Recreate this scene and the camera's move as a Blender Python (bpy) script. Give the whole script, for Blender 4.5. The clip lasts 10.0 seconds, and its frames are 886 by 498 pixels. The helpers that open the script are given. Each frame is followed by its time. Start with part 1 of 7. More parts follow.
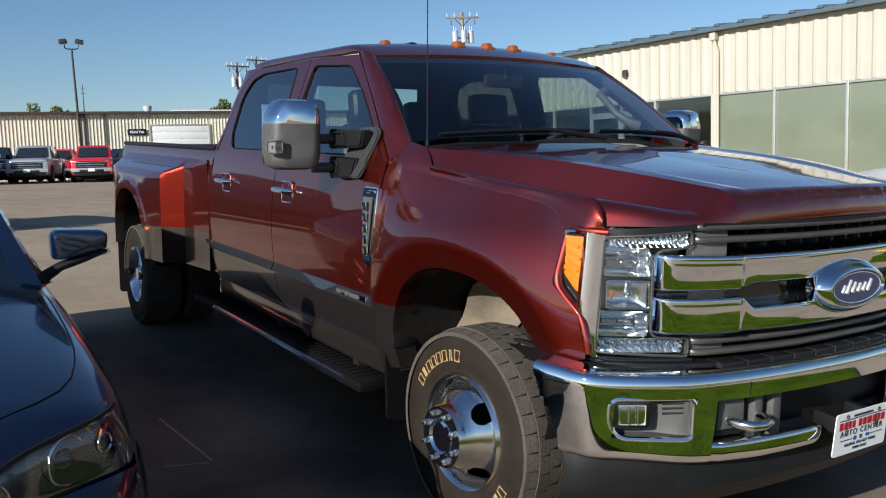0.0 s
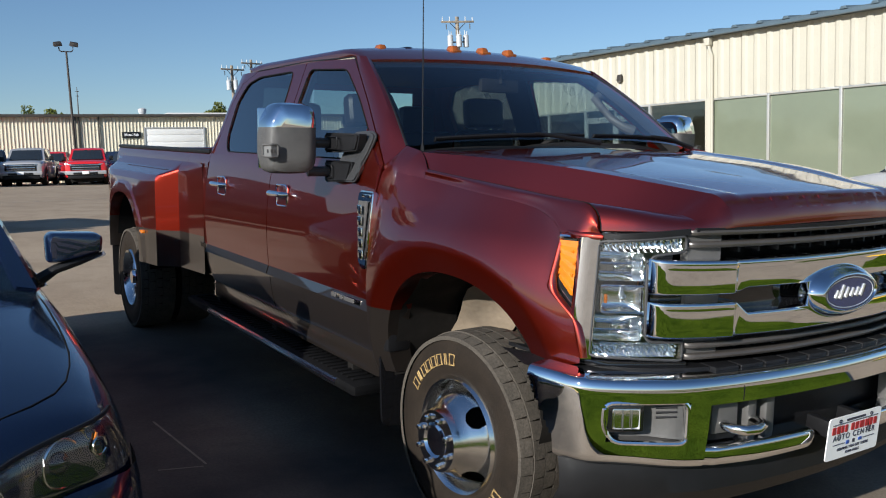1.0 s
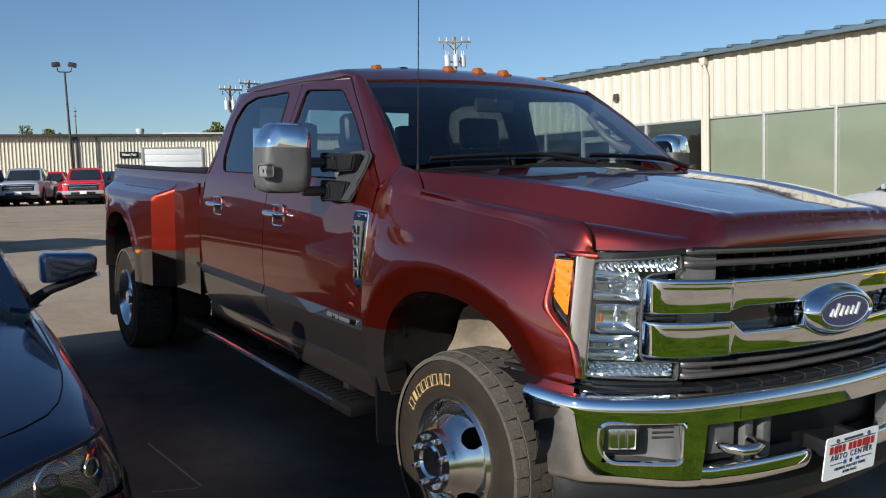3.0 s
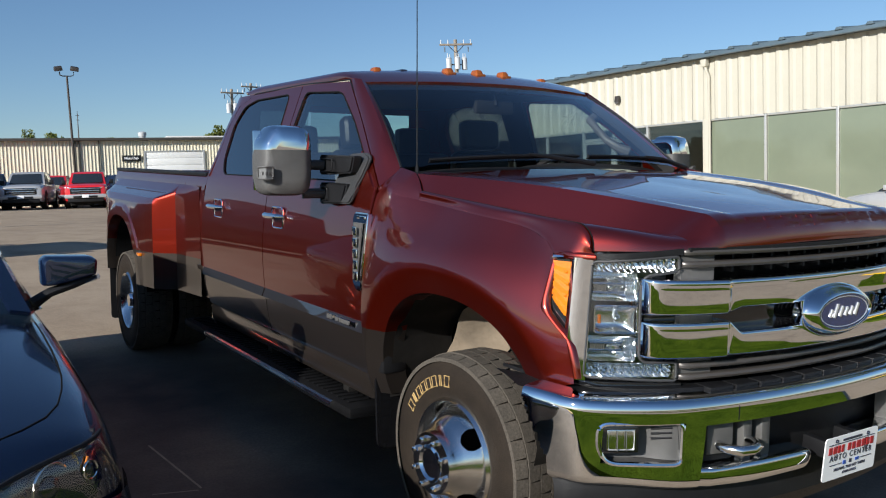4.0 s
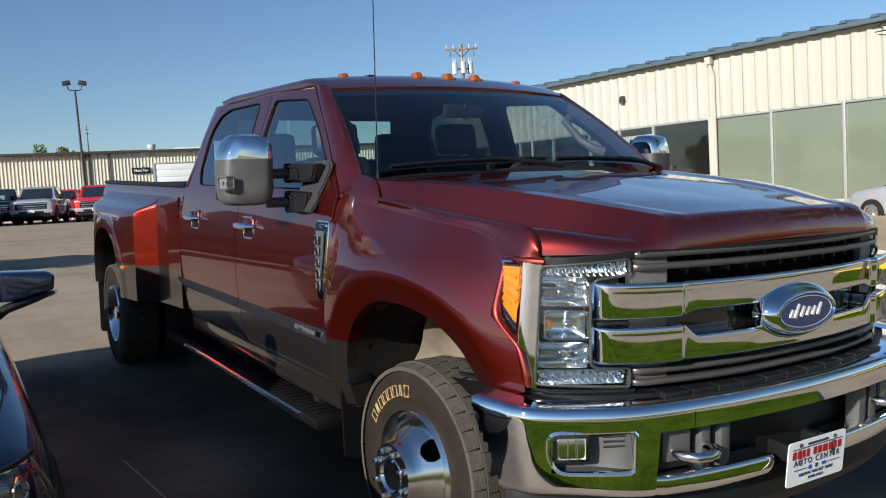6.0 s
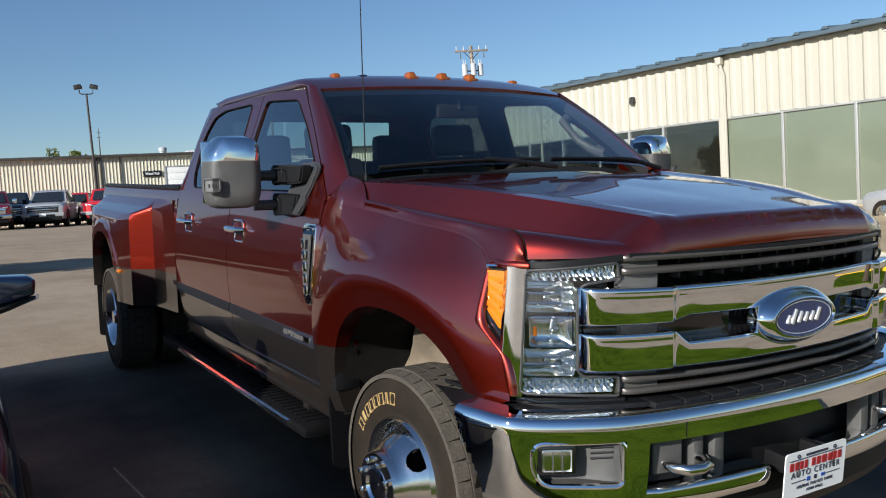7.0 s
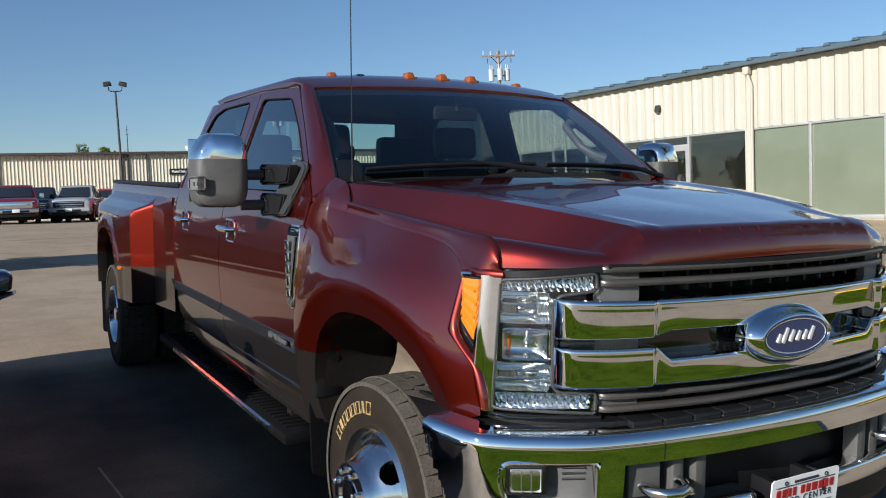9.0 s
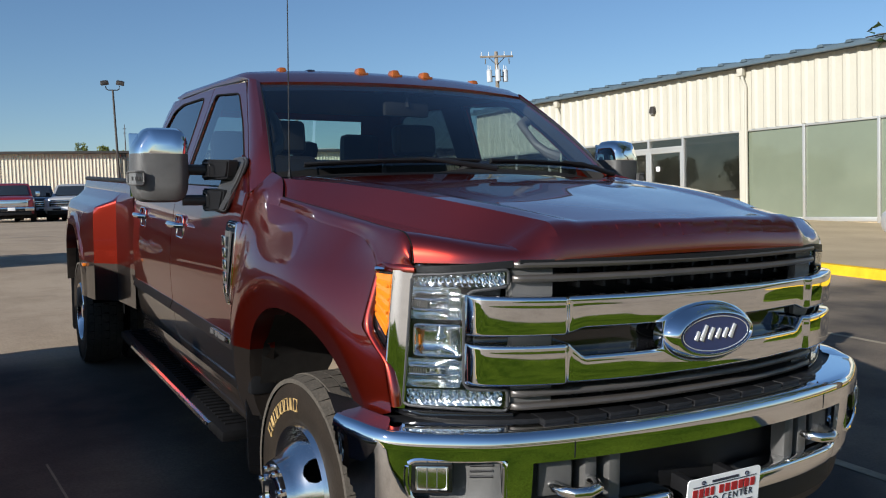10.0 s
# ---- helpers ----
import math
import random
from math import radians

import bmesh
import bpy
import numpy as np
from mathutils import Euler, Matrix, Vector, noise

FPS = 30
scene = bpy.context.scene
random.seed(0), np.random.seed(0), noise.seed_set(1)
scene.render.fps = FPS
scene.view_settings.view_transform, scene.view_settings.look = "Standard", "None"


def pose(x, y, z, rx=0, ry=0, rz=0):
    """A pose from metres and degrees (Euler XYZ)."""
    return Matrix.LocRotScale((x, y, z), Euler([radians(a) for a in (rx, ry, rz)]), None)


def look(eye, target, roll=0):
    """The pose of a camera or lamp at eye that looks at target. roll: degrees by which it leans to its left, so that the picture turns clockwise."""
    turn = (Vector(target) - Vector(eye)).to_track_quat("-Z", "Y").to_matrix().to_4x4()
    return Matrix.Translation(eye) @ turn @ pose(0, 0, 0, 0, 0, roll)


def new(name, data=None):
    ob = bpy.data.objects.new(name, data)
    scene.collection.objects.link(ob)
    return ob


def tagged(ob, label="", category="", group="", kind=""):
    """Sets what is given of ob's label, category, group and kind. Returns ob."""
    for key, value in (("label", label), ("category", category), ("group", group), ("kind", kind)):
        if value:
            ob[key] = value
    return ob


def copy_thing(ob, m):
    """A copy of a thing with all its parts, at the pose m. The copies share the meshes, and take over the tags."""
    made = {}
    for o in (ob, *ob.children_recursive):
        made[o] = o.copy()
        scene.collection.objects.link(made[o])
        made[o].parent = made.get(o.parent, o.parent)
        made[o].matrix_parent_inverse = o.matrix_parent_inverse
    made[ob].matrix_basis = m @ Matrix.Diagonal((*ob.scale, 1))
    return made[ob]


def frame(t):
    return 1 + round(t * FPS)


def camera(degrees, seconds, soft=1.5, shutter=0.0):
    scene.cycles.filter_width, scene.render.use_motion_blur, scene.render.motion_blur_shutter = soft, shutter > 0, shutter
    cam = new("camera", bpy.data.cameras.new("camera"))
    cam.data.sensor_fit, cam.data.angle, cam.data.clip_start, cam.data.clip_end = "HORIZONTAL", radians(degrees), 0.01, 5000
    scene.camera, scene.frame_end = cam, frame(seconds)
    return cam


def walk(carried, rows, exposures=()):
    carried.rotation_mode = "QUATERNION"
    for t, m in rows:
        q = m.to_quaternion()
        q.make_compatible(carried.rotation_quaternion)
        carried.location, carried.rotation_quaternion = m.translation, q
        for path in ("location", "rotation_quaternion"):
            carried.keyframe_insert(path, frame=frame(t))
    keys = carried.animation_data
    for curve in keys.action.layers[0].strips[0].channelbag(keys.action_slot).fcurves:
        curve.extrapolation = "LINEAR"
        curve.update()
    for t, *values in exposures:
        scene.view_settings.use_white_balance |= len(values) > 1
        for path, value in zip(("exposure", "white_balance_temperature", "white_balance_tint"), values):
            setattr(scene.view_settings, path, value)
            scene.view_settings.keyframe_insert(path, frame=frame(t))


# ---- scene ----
# The lot falls gently towards the camera; SLOPE carries the lot's plane (z = 0 under the pickup) into the upright world.
SLOPE = Vector((-0.0155, 0.0478, 0.9987)).normalized().rotation_difference(Vector((0, 0, 1))).to_matrix().to_4x4()

cam = camera(54.8, 10.0, soft=1.1)
PATH = [
    (0, (-2.786, -2.77, 1.584), (-1.723, -1.097, 1.315), 0.4),
    (0.5, (-2.786, -2.768, 1.587), (-1.717, -1.099, 1.319), 0.6),
    (1, (-2.792, -2.776, 1.586), (-1.718, -1.109, 1.326), 0.6),
    (1.5, (-2.796, -2.784, 1.591), (-1.715, -1.117, 1.365), 0.6),
    (2, (-2.785, -2.776, 1.588), (-1.701, -1.111, 1.362), 0.5),
    (2.5, (-2.785, -2.774, 1.589), (-1.703, -1.107, 1.369), 0.5),
    (4, (-2.774, -2.789, 1.585), (-1.697, -1.117, 1.375), 0.3),
    (4.5, (-2.775, -2.786, 1.59), (-1.701, -1.111, 1.387), -0.0),
    (5, (-2.762, -2.781, 1.582), (-1.686, -1.107, 1.38), -0.3),
    (5.5, (-2.67, -2.802, 1.582), (-1.608, -1.119, 1.379), -0.6),
    (6, (-2.555, -2.852, 1.585), (-1.504, -1.163, 1.386), -1.1),
    (6.2, (-2.517, -2.87, 1.585), (-1.468, -1.179, 1.383), -1.3),
    (7.5, (-2.383, -2.773, 1.576), (-1.371, -1.058, 1.392), -0.9),
    (8, (-2.327, -2.747, 1.576), (-1.325, -1.025, 1.396), -0.2),
    (8.5, (-2.282, -2.768, 1.578), (-1.289, -1.042, 1.397), -0.0),
    (9, (-2.237, -2.805, 1.572), (-1.257, -1.071, 1.389), -0.0),
    (9.5, (-2.171, -2.877, 1.563), (-1.198, -1.14, 1.379), 0.8),
    (10, (-1.997, -2.907, 1.552), (-1.019, -1.172, 1.371), 0.3),
]
walk(cam, [(t, SLOPE @ look(eye, target, roll)) for t, eye, target, roll in PATH], exposures=[(0.0, 0.45, 5700, 10), (10.0, 0.45, 5700, 10)])

# ---- light ----
SUN_TO = Vector((-0.945, -0.325, 0.0)).normalized()  # level direction towards the sun
SUN_ELEV = radians(22)
sun_dir = Vector((SUN_TO.x * math.cos(SUN_ELEV), SUN_TO.y * math.cos(SUN_ELEV), math.sin(SUN_ELEV)))
world = bpy.data.worlds.new("sky")
scene.world = world
world.use_nodes = True
wn = world.node_tree.nodes
sky = wn.new("ShaderNodeTexSky")
sky.sky_type = "NISHITA"
sky.sun_disc = False
sky.sun_elevation = SUN_ELEV
sky.sun_rotation = math.atan2(SUN_TO.x, SUN_TO.y)
sky.air_density, sky.dust_density, sky.ozone_density = 1.0, 0.1, 3.0
wn["Background"].inputs[1].default_value = 0.067
world.node_tree.links.new(sky.outputs[0], wn["Background"].inputs[0])
sun = new("sun", bpy.data.lights.new("sun", "SUN"))
sun.data.energy, sun.data.angle, sun.data.color = 5.1, radians(0.53), (1.0, 0.90, 0.75)
sun.matrix_world = look(sun_dir * 60, (0, 0, 0))

# ---- materials ----


def mat(name, color, rough=0.5, metal=0.0, var=0.0, scale=6.0, bump=0.0, bscale=80.0, coat=0.0, spec=0.5, color2=None, fine=0.0, ior=1.5):
    """A surface with stains at one size, grain at another, and fine relief."""
    m = bpy.data.materials.new(name)
    m.use_nodes = True
    nt = m.node_tree
    b = nt.nodes["Principled BSDF"]
    b.inputs["Base Color"].default_value = (*color, 1)
    b.inputs["Roughness"].default_value = rough
    b.inputs["Metallic"].default_value = metal
    b.inputs["Coat Weight"].default_value = coat
    b.inputs["Coat Roughness"].default_value = 0.02
    b.inputs["Coat IOR"].default_value = ior
    b.inputs["Specular IOR Level"].default_value = spec * (0.25 if rough >= 0.6 else 1.0)
    tc = nt.nodes.new("ShaderNodeTexCoord")
    if var or color2:
        n1 = nt.nodes.new("ShaderNodeTexNoise")
        n1.inputs["Scale"].default_value = scale
        n1.inputs["Detail"].default_value = 7
        n1.inputs["Roughness"].default_value = 0.6
        nt.links.new(tc.outputs["Object"], n1.inputs["Vector"])
        r = nt.nodes.new("ShaderNodeValToRGB")
        c2 = color2 or tuple(c * (1 - var) for c in color)
        c1 = tuple(min(1, c * (1 + var * 0.5)) for c in color)
        r.color_ramp.elements[0].position, r.color_ramp.elements[1].position = 0.3, 0.7
        r.color_ramp.elements[0].color, r.color_ramp.elements[1].color = (*c2, 1), (*c1, 1)
        nt.links.new(n1.outputs["Fac"], r.inputs["Fac"])
        out = r.outputs["Color"]
        if fine:
            n3 = nt.nodes.new("ShaderNodeTexNoise")
            n3.inputs["Scale"].default_value = bscale
            n3.inputs["Detail"].default_value = 4
            nt.links.new(tc.outputs["Object"], n3.inputs["Vector"])
            mp = nt.nodes.new("ShaderNodeMapRange")
            mp.inputs["From Min"].default_value, mp.inputs["From Max"].default_value = 0.3, 0.7
            mp.inputs["To Min"].default_value, mp.inputs["To Max"].default_value = 1 - fine, 1 + fine
            nt.links.new(n3.outputs["Fac"], mp.inputs["Value"])
            mx = nt.nodes.new("ShaderNodeMix")
            mx.data_type, mx.blend_type = "RGBA", "MULTIPLY"
            mx.inputs[0].default_value = 1.0
            nt.links.new(out, mx.inputs[6])
            nt.links.new(mp.outputs["Result"], mx.inputs[7])
            out = mx.outputs[2]
        nt.links.new(out, b.inputs["Base Color"])
    if bump:
        n2 = nt.nodes.new("ShaderNodeTexNoise")
        n2.inputs["Scale"].default_value = bscale
        n2.inputs["Detail"].default_value = 5
        bp = nt.nodes.new("ShaderNodeBump")
        bp.inputs["Strength"].default_value = bump
        bp.inputs["Distance"].default_value = 0.01
        nt.links.new(tc.outputs["Object"], n2.inputs["Vector"])
        nt.links.new(n2.outputs["Fac"], bp.inputs["Height"])
        nt.links.new(bp.outputs["Normal"], b.inputs["Normal"])
    return m


def glass(name, tint, gloss=0.9, floor=0.06, rough=0.0, power=4.0):
    """Thin tinted pane: clear through, with real gloss at its face."""
    m = bpy.data.materials.new(name)
    m.use_nodes = True
    nt = m.node_tree
    nt.nodes.remove(nt.nodes["Principled BSDF"])
    t = nt.nodes.new("ShaderNodeBsdfTransparent")
    t.inputs[0].default_value = (*tint, 1)
    g = nt.nodes.new("ShaderNodeBsdfGlossy")
    g.inputs["Roughness"].default_value = rough
    g.inputs[0].default_value = (gloss, gloss, gloss, 1)
    lw = nt.nodes.new("ShaderNodeLayerWeight")
    lw.inputs["Blend"].default_value = 0.5
    pw = nt.nodes.new("ShaderNodeMath")
    pw.operation = "POWER"
    pw.inputs[1].default_value = power
    nt.links.new(lw.outputs["Facing"], pw.inputs[0])
    f = nt.nodes.new("ShaderNodeMath")
    f.operation = "MULTIPLY_ADD"
    f.inputs[1].default_value, f.inputs[2].default_value = 0.90, floor
    nt.links.new(pw.outputs[0], f.inputs[0])
    mx = nt.nodes.new("ShaderNodeMixShader")
    nt.links.new(f.outputs[0], mx.inputs[0])
    nt.links.new(t.outputs[0], mx.inputs[1])
    nt.links.new(g.outputs[0], mx.inputs[2])
    nt.links.new(mx.outputs[0], nt.nodes["Material Output"].inputs[0])
    return m


M = {}
M["paint"] = mat("red bronze metallic paint", (0.190, 0.0128, 0.0032), 0.33, 0.88, coat=1.0, bump=0.004, bscale=2600, ior=1.85)
M["taupe"] = mat("taupe grey metallic paint", (0.098, 0.080, 0.068), 0.30, 0.85, coat=1.0, bump=0.006, bscale=2600, ior=1.95)
M["chrome"] = mat("chrome", (0.86, 0.87, 0.88), 0.035, 1.0)
M["satin"] = mat("worn polished aluminium", (0.80, 0.79, 0.76), 0.16, 1.0, var=0.12, scale=9, bump=0.02, bscale=60)
M["black"] = mat("black textured plastic", (0.009, 0.009, 0.010), 0.5, var=0.3, scale=12, bump=0.15, bscale=500, spec=0.3)
M["gloss_black"] = mat("gloss black plastic", (0.008, 0.008, 0.009), 0.08, coat=0.6)
M["void"] = mat("dark cavity lining", (0.008, 0.008, 0.008), 0.8, var=0.3)
M["grey_plastic"] = mat("mid grey grained plastic", (0.085, 0.082, 0.078), 0.48, var=0.12, scale=20, bump=0.2, bscale=700)
M["sail"] = mat("dark grey grained plastic", (0.038, 0.038, 0.039), 0.45, var=0.15, scale=20, bump=0.2, bscale=700)
M["bronze_slat"] = mat("dark bronze grille plastic", (0.085, 0.076, 0.068), 0.30, 0.3, var=0.15, scale=12)
M["rubber"] = mat("dusty tyre rubber", (0.017, 0.0135, 0.0105), 0.7, color2=(0.029, 0.022, 0.016), scale=7, bump=0.25, bscale=160, fine=0.15)
M["tread"] = mat("worn tread rubber", (0.068, 0.060, 0.050), 0.85, color2=(0.105, 0.091, 0.074), scale=9, bump=0.3, bscale=120, fine=0.2)
M["amber"] = mat("amber lens plastic", (0.72, 0.20, 0.006), 0.12, coat=1.0, var=0.15, scale=30)
M["marker"] = mat("sun-faded amber marker lens", (0.30, 0.080, 0.006), 0.15, coat=1.0, var=0.2, scale=40)
M["glass"] = glass("clear tinted glass", (0.70, 0.80, 0.78), floor=0.095, power=3.8)
M["door_glass"] = glass("tinted door glass", (0.42, 0.50, 0.50), floor=0.12, power=2.8)
M["privacy"] = glass("privacy glass", (0.07, 0.085, 0.09), floor=0.11, power=2.8)
M["lens"] = glass("clear lamp lens", (0.93, 0.95, 0.96))
M["interior"] = mat("dark cabin trim", (0.022, 0.021, 0.021), 0.6, var=0.25, scale=14, bump=0.1, bscale=300)
M["seat"] = mat("black leather upholstery", (0.016, 0.015, 0.015), 0.45, var=0.2, scale=10, bump=0.12, bscale=220)
M["well_black"] = mat("dusty black liner plastic", (0.020, 0.018, 0.016), 0.8, var=0.4, scale=8)
M["board"] = mat("black rubber tread", (0.005, 0.005, 0.0055), 0.7, var=0.3, scale=20)
M["liner"] = mat("dusty wheel well liner", (0.30, 0.24, 0.17), 0.9, color2=(0.16, 0.13, 0.095), scale=5, bump=0.3, bscale=40)
M["frame"] = mat("undercarriage black", (0.014, 0.013, 0.012), 0.7, var=0.4, scale=9)
M["reflector"] = mat("bright lamp reflector", (0.84, 0.85, 0.86), 0.16, 1.0, bump=0.004, bscale=30)
M["lamp_dark_lining"] = mat("dim grey lamp lining", (0.16, 0.16, 0.16), 0.3, 0.5, var=0.2, scale=30)
M["badge_silver"] = mat("satin silver emblem", (0.80, 0.81, 0.82), 0.30, 0.6)
M["redpart"] = mat("red coil bracket", (0.75, 0.02, 0.015), 0.4)
M["blue_oval"] = mat("deep blue enamel", (0.010, 0.028, 0.11), 0.15, coat=1.0)
M["white"] = mat("white printed plate", (0.80, 0.80, 0.80), 0.35, var=0.04, scale=12)
M["plate_red"] = mat("red print", (0.32, 0.018, 0.022), 0.4)
M["plate_dark"] = mat("dark print", (0.03, 0.03, 0.05), 0.4)
M["plate_blue"] = mat("blue print", (0.03, 0.08, 0.35), 0.4)
M["gold"] = mat("dirty cream tyre lettering", (0.42, 0.29, 0.12), 0.7, var=0.3, scale=40)
M["navy"] = mat("dark blue metallic paint", (0.004, 0.010, 0.034), 0.22, 0.4, coat=1.0, bump=0.008, bscale=2600, ior=1.7)
M["red_truck"] = mat("bright red paint", (0.62, 0.014, 0.016), 0.3, coat=1.0, var=0.05)
M["silver"] = mat("silver grey paint", (0.44, 0.44, 0.44), 0.36, 0.3, coat=1.0, var=0.05)
M["black_paint"] = mat("black paint", (0.010, 0.011, 0.013), 0.2, coat=1.0)
M["dark_red"] = mat("dark red paint", (0.22, 0.012, 0.014), 0.3, 0.3, coat=1.0)
M["dark_glass"] = mat("dark vehicle glass", (0.020, 0.025, 0.030), 0.03, coat=1.0)
M["cream"] = mat("cream ribbed steel siding", (0.47, 0.445, 0.365), 0.45, var=0.06, scale=0.7, bump=0.03, bscale=30, fine=0.03)
M["tan_metal"] = mat("weathered tan steel siding", (0.70, 0.65, 0.50), 0.5, var=0.12, scale=0.35, bump=0.04, bscale=30, fine=0.05)
M["roof_blue"] = mat("slate blue roof steel", (0.10, 0.14, 0.17), 0.4, 0.2, var=0.12, scale=1.5)
M["alu"] = mat("anodised aluminium frame", (0.55, 0.54, 0.50), 0.4, 0.6, var=0.05, scale=8)
M["film_glass"] = mat("white-filmed shop glass", (0.172, 0.195, 0.138), 0.06, var=0.10, scale=0.5, coat=0.8)
M["shop_glass"] = glass("dark shop glass", (0.60, 0.64, 0.65), floor=0.09)
M["room"] = mat("pale showroom", (0.50, 0.50, 0.49), 0.9, var=0.3, scale=0.8)
M["lamp_dark"] = mat("dark bronze lamp housing", (0.035, 0.03, 0.025), 0.5)
M["steel_pole"] = mat("dark weathered steel pole", (0.045, 0.035, 0.028), 0.55, 0.3, var=0.3, scale=3)
M["wood_pole"] = mat("weathered utility pole wood", (0.28, 0.24, 0.19), 0.9, var=0.35, scale=4, bump=0.4, bscale=50)
M["transformer"] = mat("pale grey transformer enamel", (0.50, 0.52, 0.53), 0.4, var=0.1, scale=4)
M["door_white"] = mat("white roll-up door steel", (0.78, 0.78, 0.75), 0.45, var=0.05, scale=1)
M["roof_white"] = mat("white flat roof sheet", (0.62, 0.62, 0.60), 0.6, var=0.1, scale=0.6)
M["dark_trim"] = mat("dark trim steel", (0.055, 0.050, 0.042), 0.5, var=0.2, scale=3)
M["sign_black"] = mat("black sign board", (0.012, 0.012, 0.012), 0.4)
M["bark"] = mat("rough tree bark", (0.10, 0.075, 0.052), 0.95, color2=(0.045, 0.034, 0.025), scale=14, bump=0.8, bscale=30)
M["leaf"] = mat("green leaves", (0.070, 0.115, 0.022), 0.5, color2=(0.035, 0.065, 0.014), scale=1.2, fine=0.2)
M["leaf_far"] = mat("olive green distant foliage", (0.15, 0.165, 0.035), 0.6, color2=(0.08, 0.10, 0.022), scale=0.6)
M["grass"] = mat("mown lawn", (0.088, 0.122, 0.010), 0.8, color2=(0.030, 0.055, 0.005), scale=1.6, bump=0.5, bscale=60, fine=0.45, spec=0.0)
M["kerb_yellow"] = mat("yellow painted kerb", (0.72, 0.44, 0.015), 0.7, var=0.2, scale=5, bump=0.2, bscale=60)
M["concrete_walk"] = mat("pale concrete apron", (0.46, 0.365, 0.23), 0.85, var=0.16, scale=0.6, bump=0.1, bscale=90, fine=0.08)
M["line"] = mat("worn parking line paint", (0.34, 0.29, 0.21), 0.8, var=0.35, scale=9)


def concrete_lot():
    """Tan concrete with broad stains, fine grain, shade painted over the stalls and sawn joints' dirt."""
    m = mat("tan concrete lot", (0.41, 0.325, 0.23), 0.82, color2=(0.32, 0.252, 0.18), scale=0.18, bump=0.25, bscale=70, fine=0.20)
    nt = m.node_tree
    b = nt.nodes["Principled BSDF"]
    src = b.inputs["Base Color"].links[0].from_socket
    tc = nt.nodes.new("ShaderNodeTexCoord")
    n = nt.nodes.new("ShaderNodeTexNoise")
    n.inputs["Scale"].default_value, n.inputs["Detail"].default_value, n.inputs["Roughness"].default_value = 1.3, 9, 0.7
    nt.links.new(tc.outputs["Object"], n.inputs["Vector"])
    r = nt.nodes.new("ShaderNodeValToRGB")
    r.color_ramp.elements[0].position, r.color_ramp.elements[0].color = 0.30, (0.72, 0.70, 0.68, 1)
    r.color_ramp.elements[1].position, r.color_ramp.elements[1].color = 0.55, (1, 1, 1, 1)
    nt.links.new(n.outputs["Fac"], r.inputs["Fac"])
    mx = nt.nodes.new("ShaderNodeMix")
    mx.data_type, mx.blend_type = "RGBA", "MULTIPLY"
    mx.inputs[0].default_value = 1.0
    nt.links.new(src, mx.inputs[6])
    nt.links.new(r.outputs["Color"], mx.inputs[7])
    # shade painted into the colour along the row of stalls, blotched by noise
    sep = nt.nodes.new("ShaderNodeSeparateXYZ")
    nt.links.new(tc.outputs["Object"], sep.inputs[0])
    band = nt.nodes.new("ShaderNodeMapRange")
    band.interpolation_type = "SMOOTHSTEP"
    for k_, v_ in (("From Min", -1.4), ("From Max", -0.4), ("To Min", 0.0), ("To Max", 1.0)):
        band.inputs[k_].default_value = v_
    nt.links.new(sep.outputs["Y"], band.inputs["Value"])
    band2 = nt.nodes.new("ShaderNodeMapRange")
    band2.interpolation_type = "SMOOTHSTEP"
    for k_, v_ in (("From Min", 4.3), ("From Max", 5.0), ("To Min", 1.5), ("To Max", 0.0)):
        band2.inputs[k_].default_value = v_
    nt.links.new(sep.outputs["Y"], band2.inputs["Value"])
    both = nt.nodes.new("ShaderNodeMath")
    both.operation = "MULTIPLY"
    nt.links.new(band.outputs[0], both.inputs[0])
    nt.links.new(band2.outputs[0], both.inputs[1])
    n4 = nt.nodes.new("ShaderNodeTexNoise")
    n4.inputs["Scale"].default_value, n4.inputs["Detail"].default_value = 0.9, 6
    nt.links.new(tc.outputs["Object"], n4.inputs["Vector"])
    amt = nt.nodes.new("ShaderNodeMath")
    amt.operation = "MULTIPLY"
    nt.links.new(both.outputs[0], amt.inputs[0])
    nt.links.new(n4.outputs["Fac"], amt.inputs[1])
    stall_shade = nt.nodes.new("ShaderNodeMix")
    stall_shade.data_type, stall_shade.blend_type = "RGBA", "MIX"
    stall_shade.inputs[7].default_value = (0.055, 0.050, 0.046, 1)
    nt.links.new(amt.outputs[0], stall_shade.inputs[0])
    nt.links.new(mx.outputs[2], stall_shade.inputs[6])
    nt.links.new(stall_shade.outputs[2], b.inputs["Base Color"])
    return m


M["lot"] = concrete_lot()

# ---- mesh helpers ----


def link_mesh(name, bm, material, parent=None, label="", smooth=35):
    me = bpy.data.meshes.new(name)
    bm.normal_update()
    bm.to_mesh(me)
    bm.free()
    for k in material if isinstance(material, (list, tuple)) else [material]:
        me.materials.append(M[k])
    if smooth:
        me.polygons.foreach_set("use_smooth", [True] * len(me.polygons))
        me.set_sharp_from_angle(angle=radians(smooth))
    ob = new(name, me)
    if parent is not None:
        ob.parent = parent
    if label:
        tagged(ob, label)
    return ob


def part(name, bm, material, parent, label="", smooth=35):
    return link_mesh(name, bm, material, parent, label, smooth)


def thing(name, m, label, category, group="", kind=""):
    ob = new(name)
    ob.empty_display_size = 0.2
    ob.matrix_world = m
    return tagged(ob, label, category, group, kind)


def nbm():
    return bmesh.new()


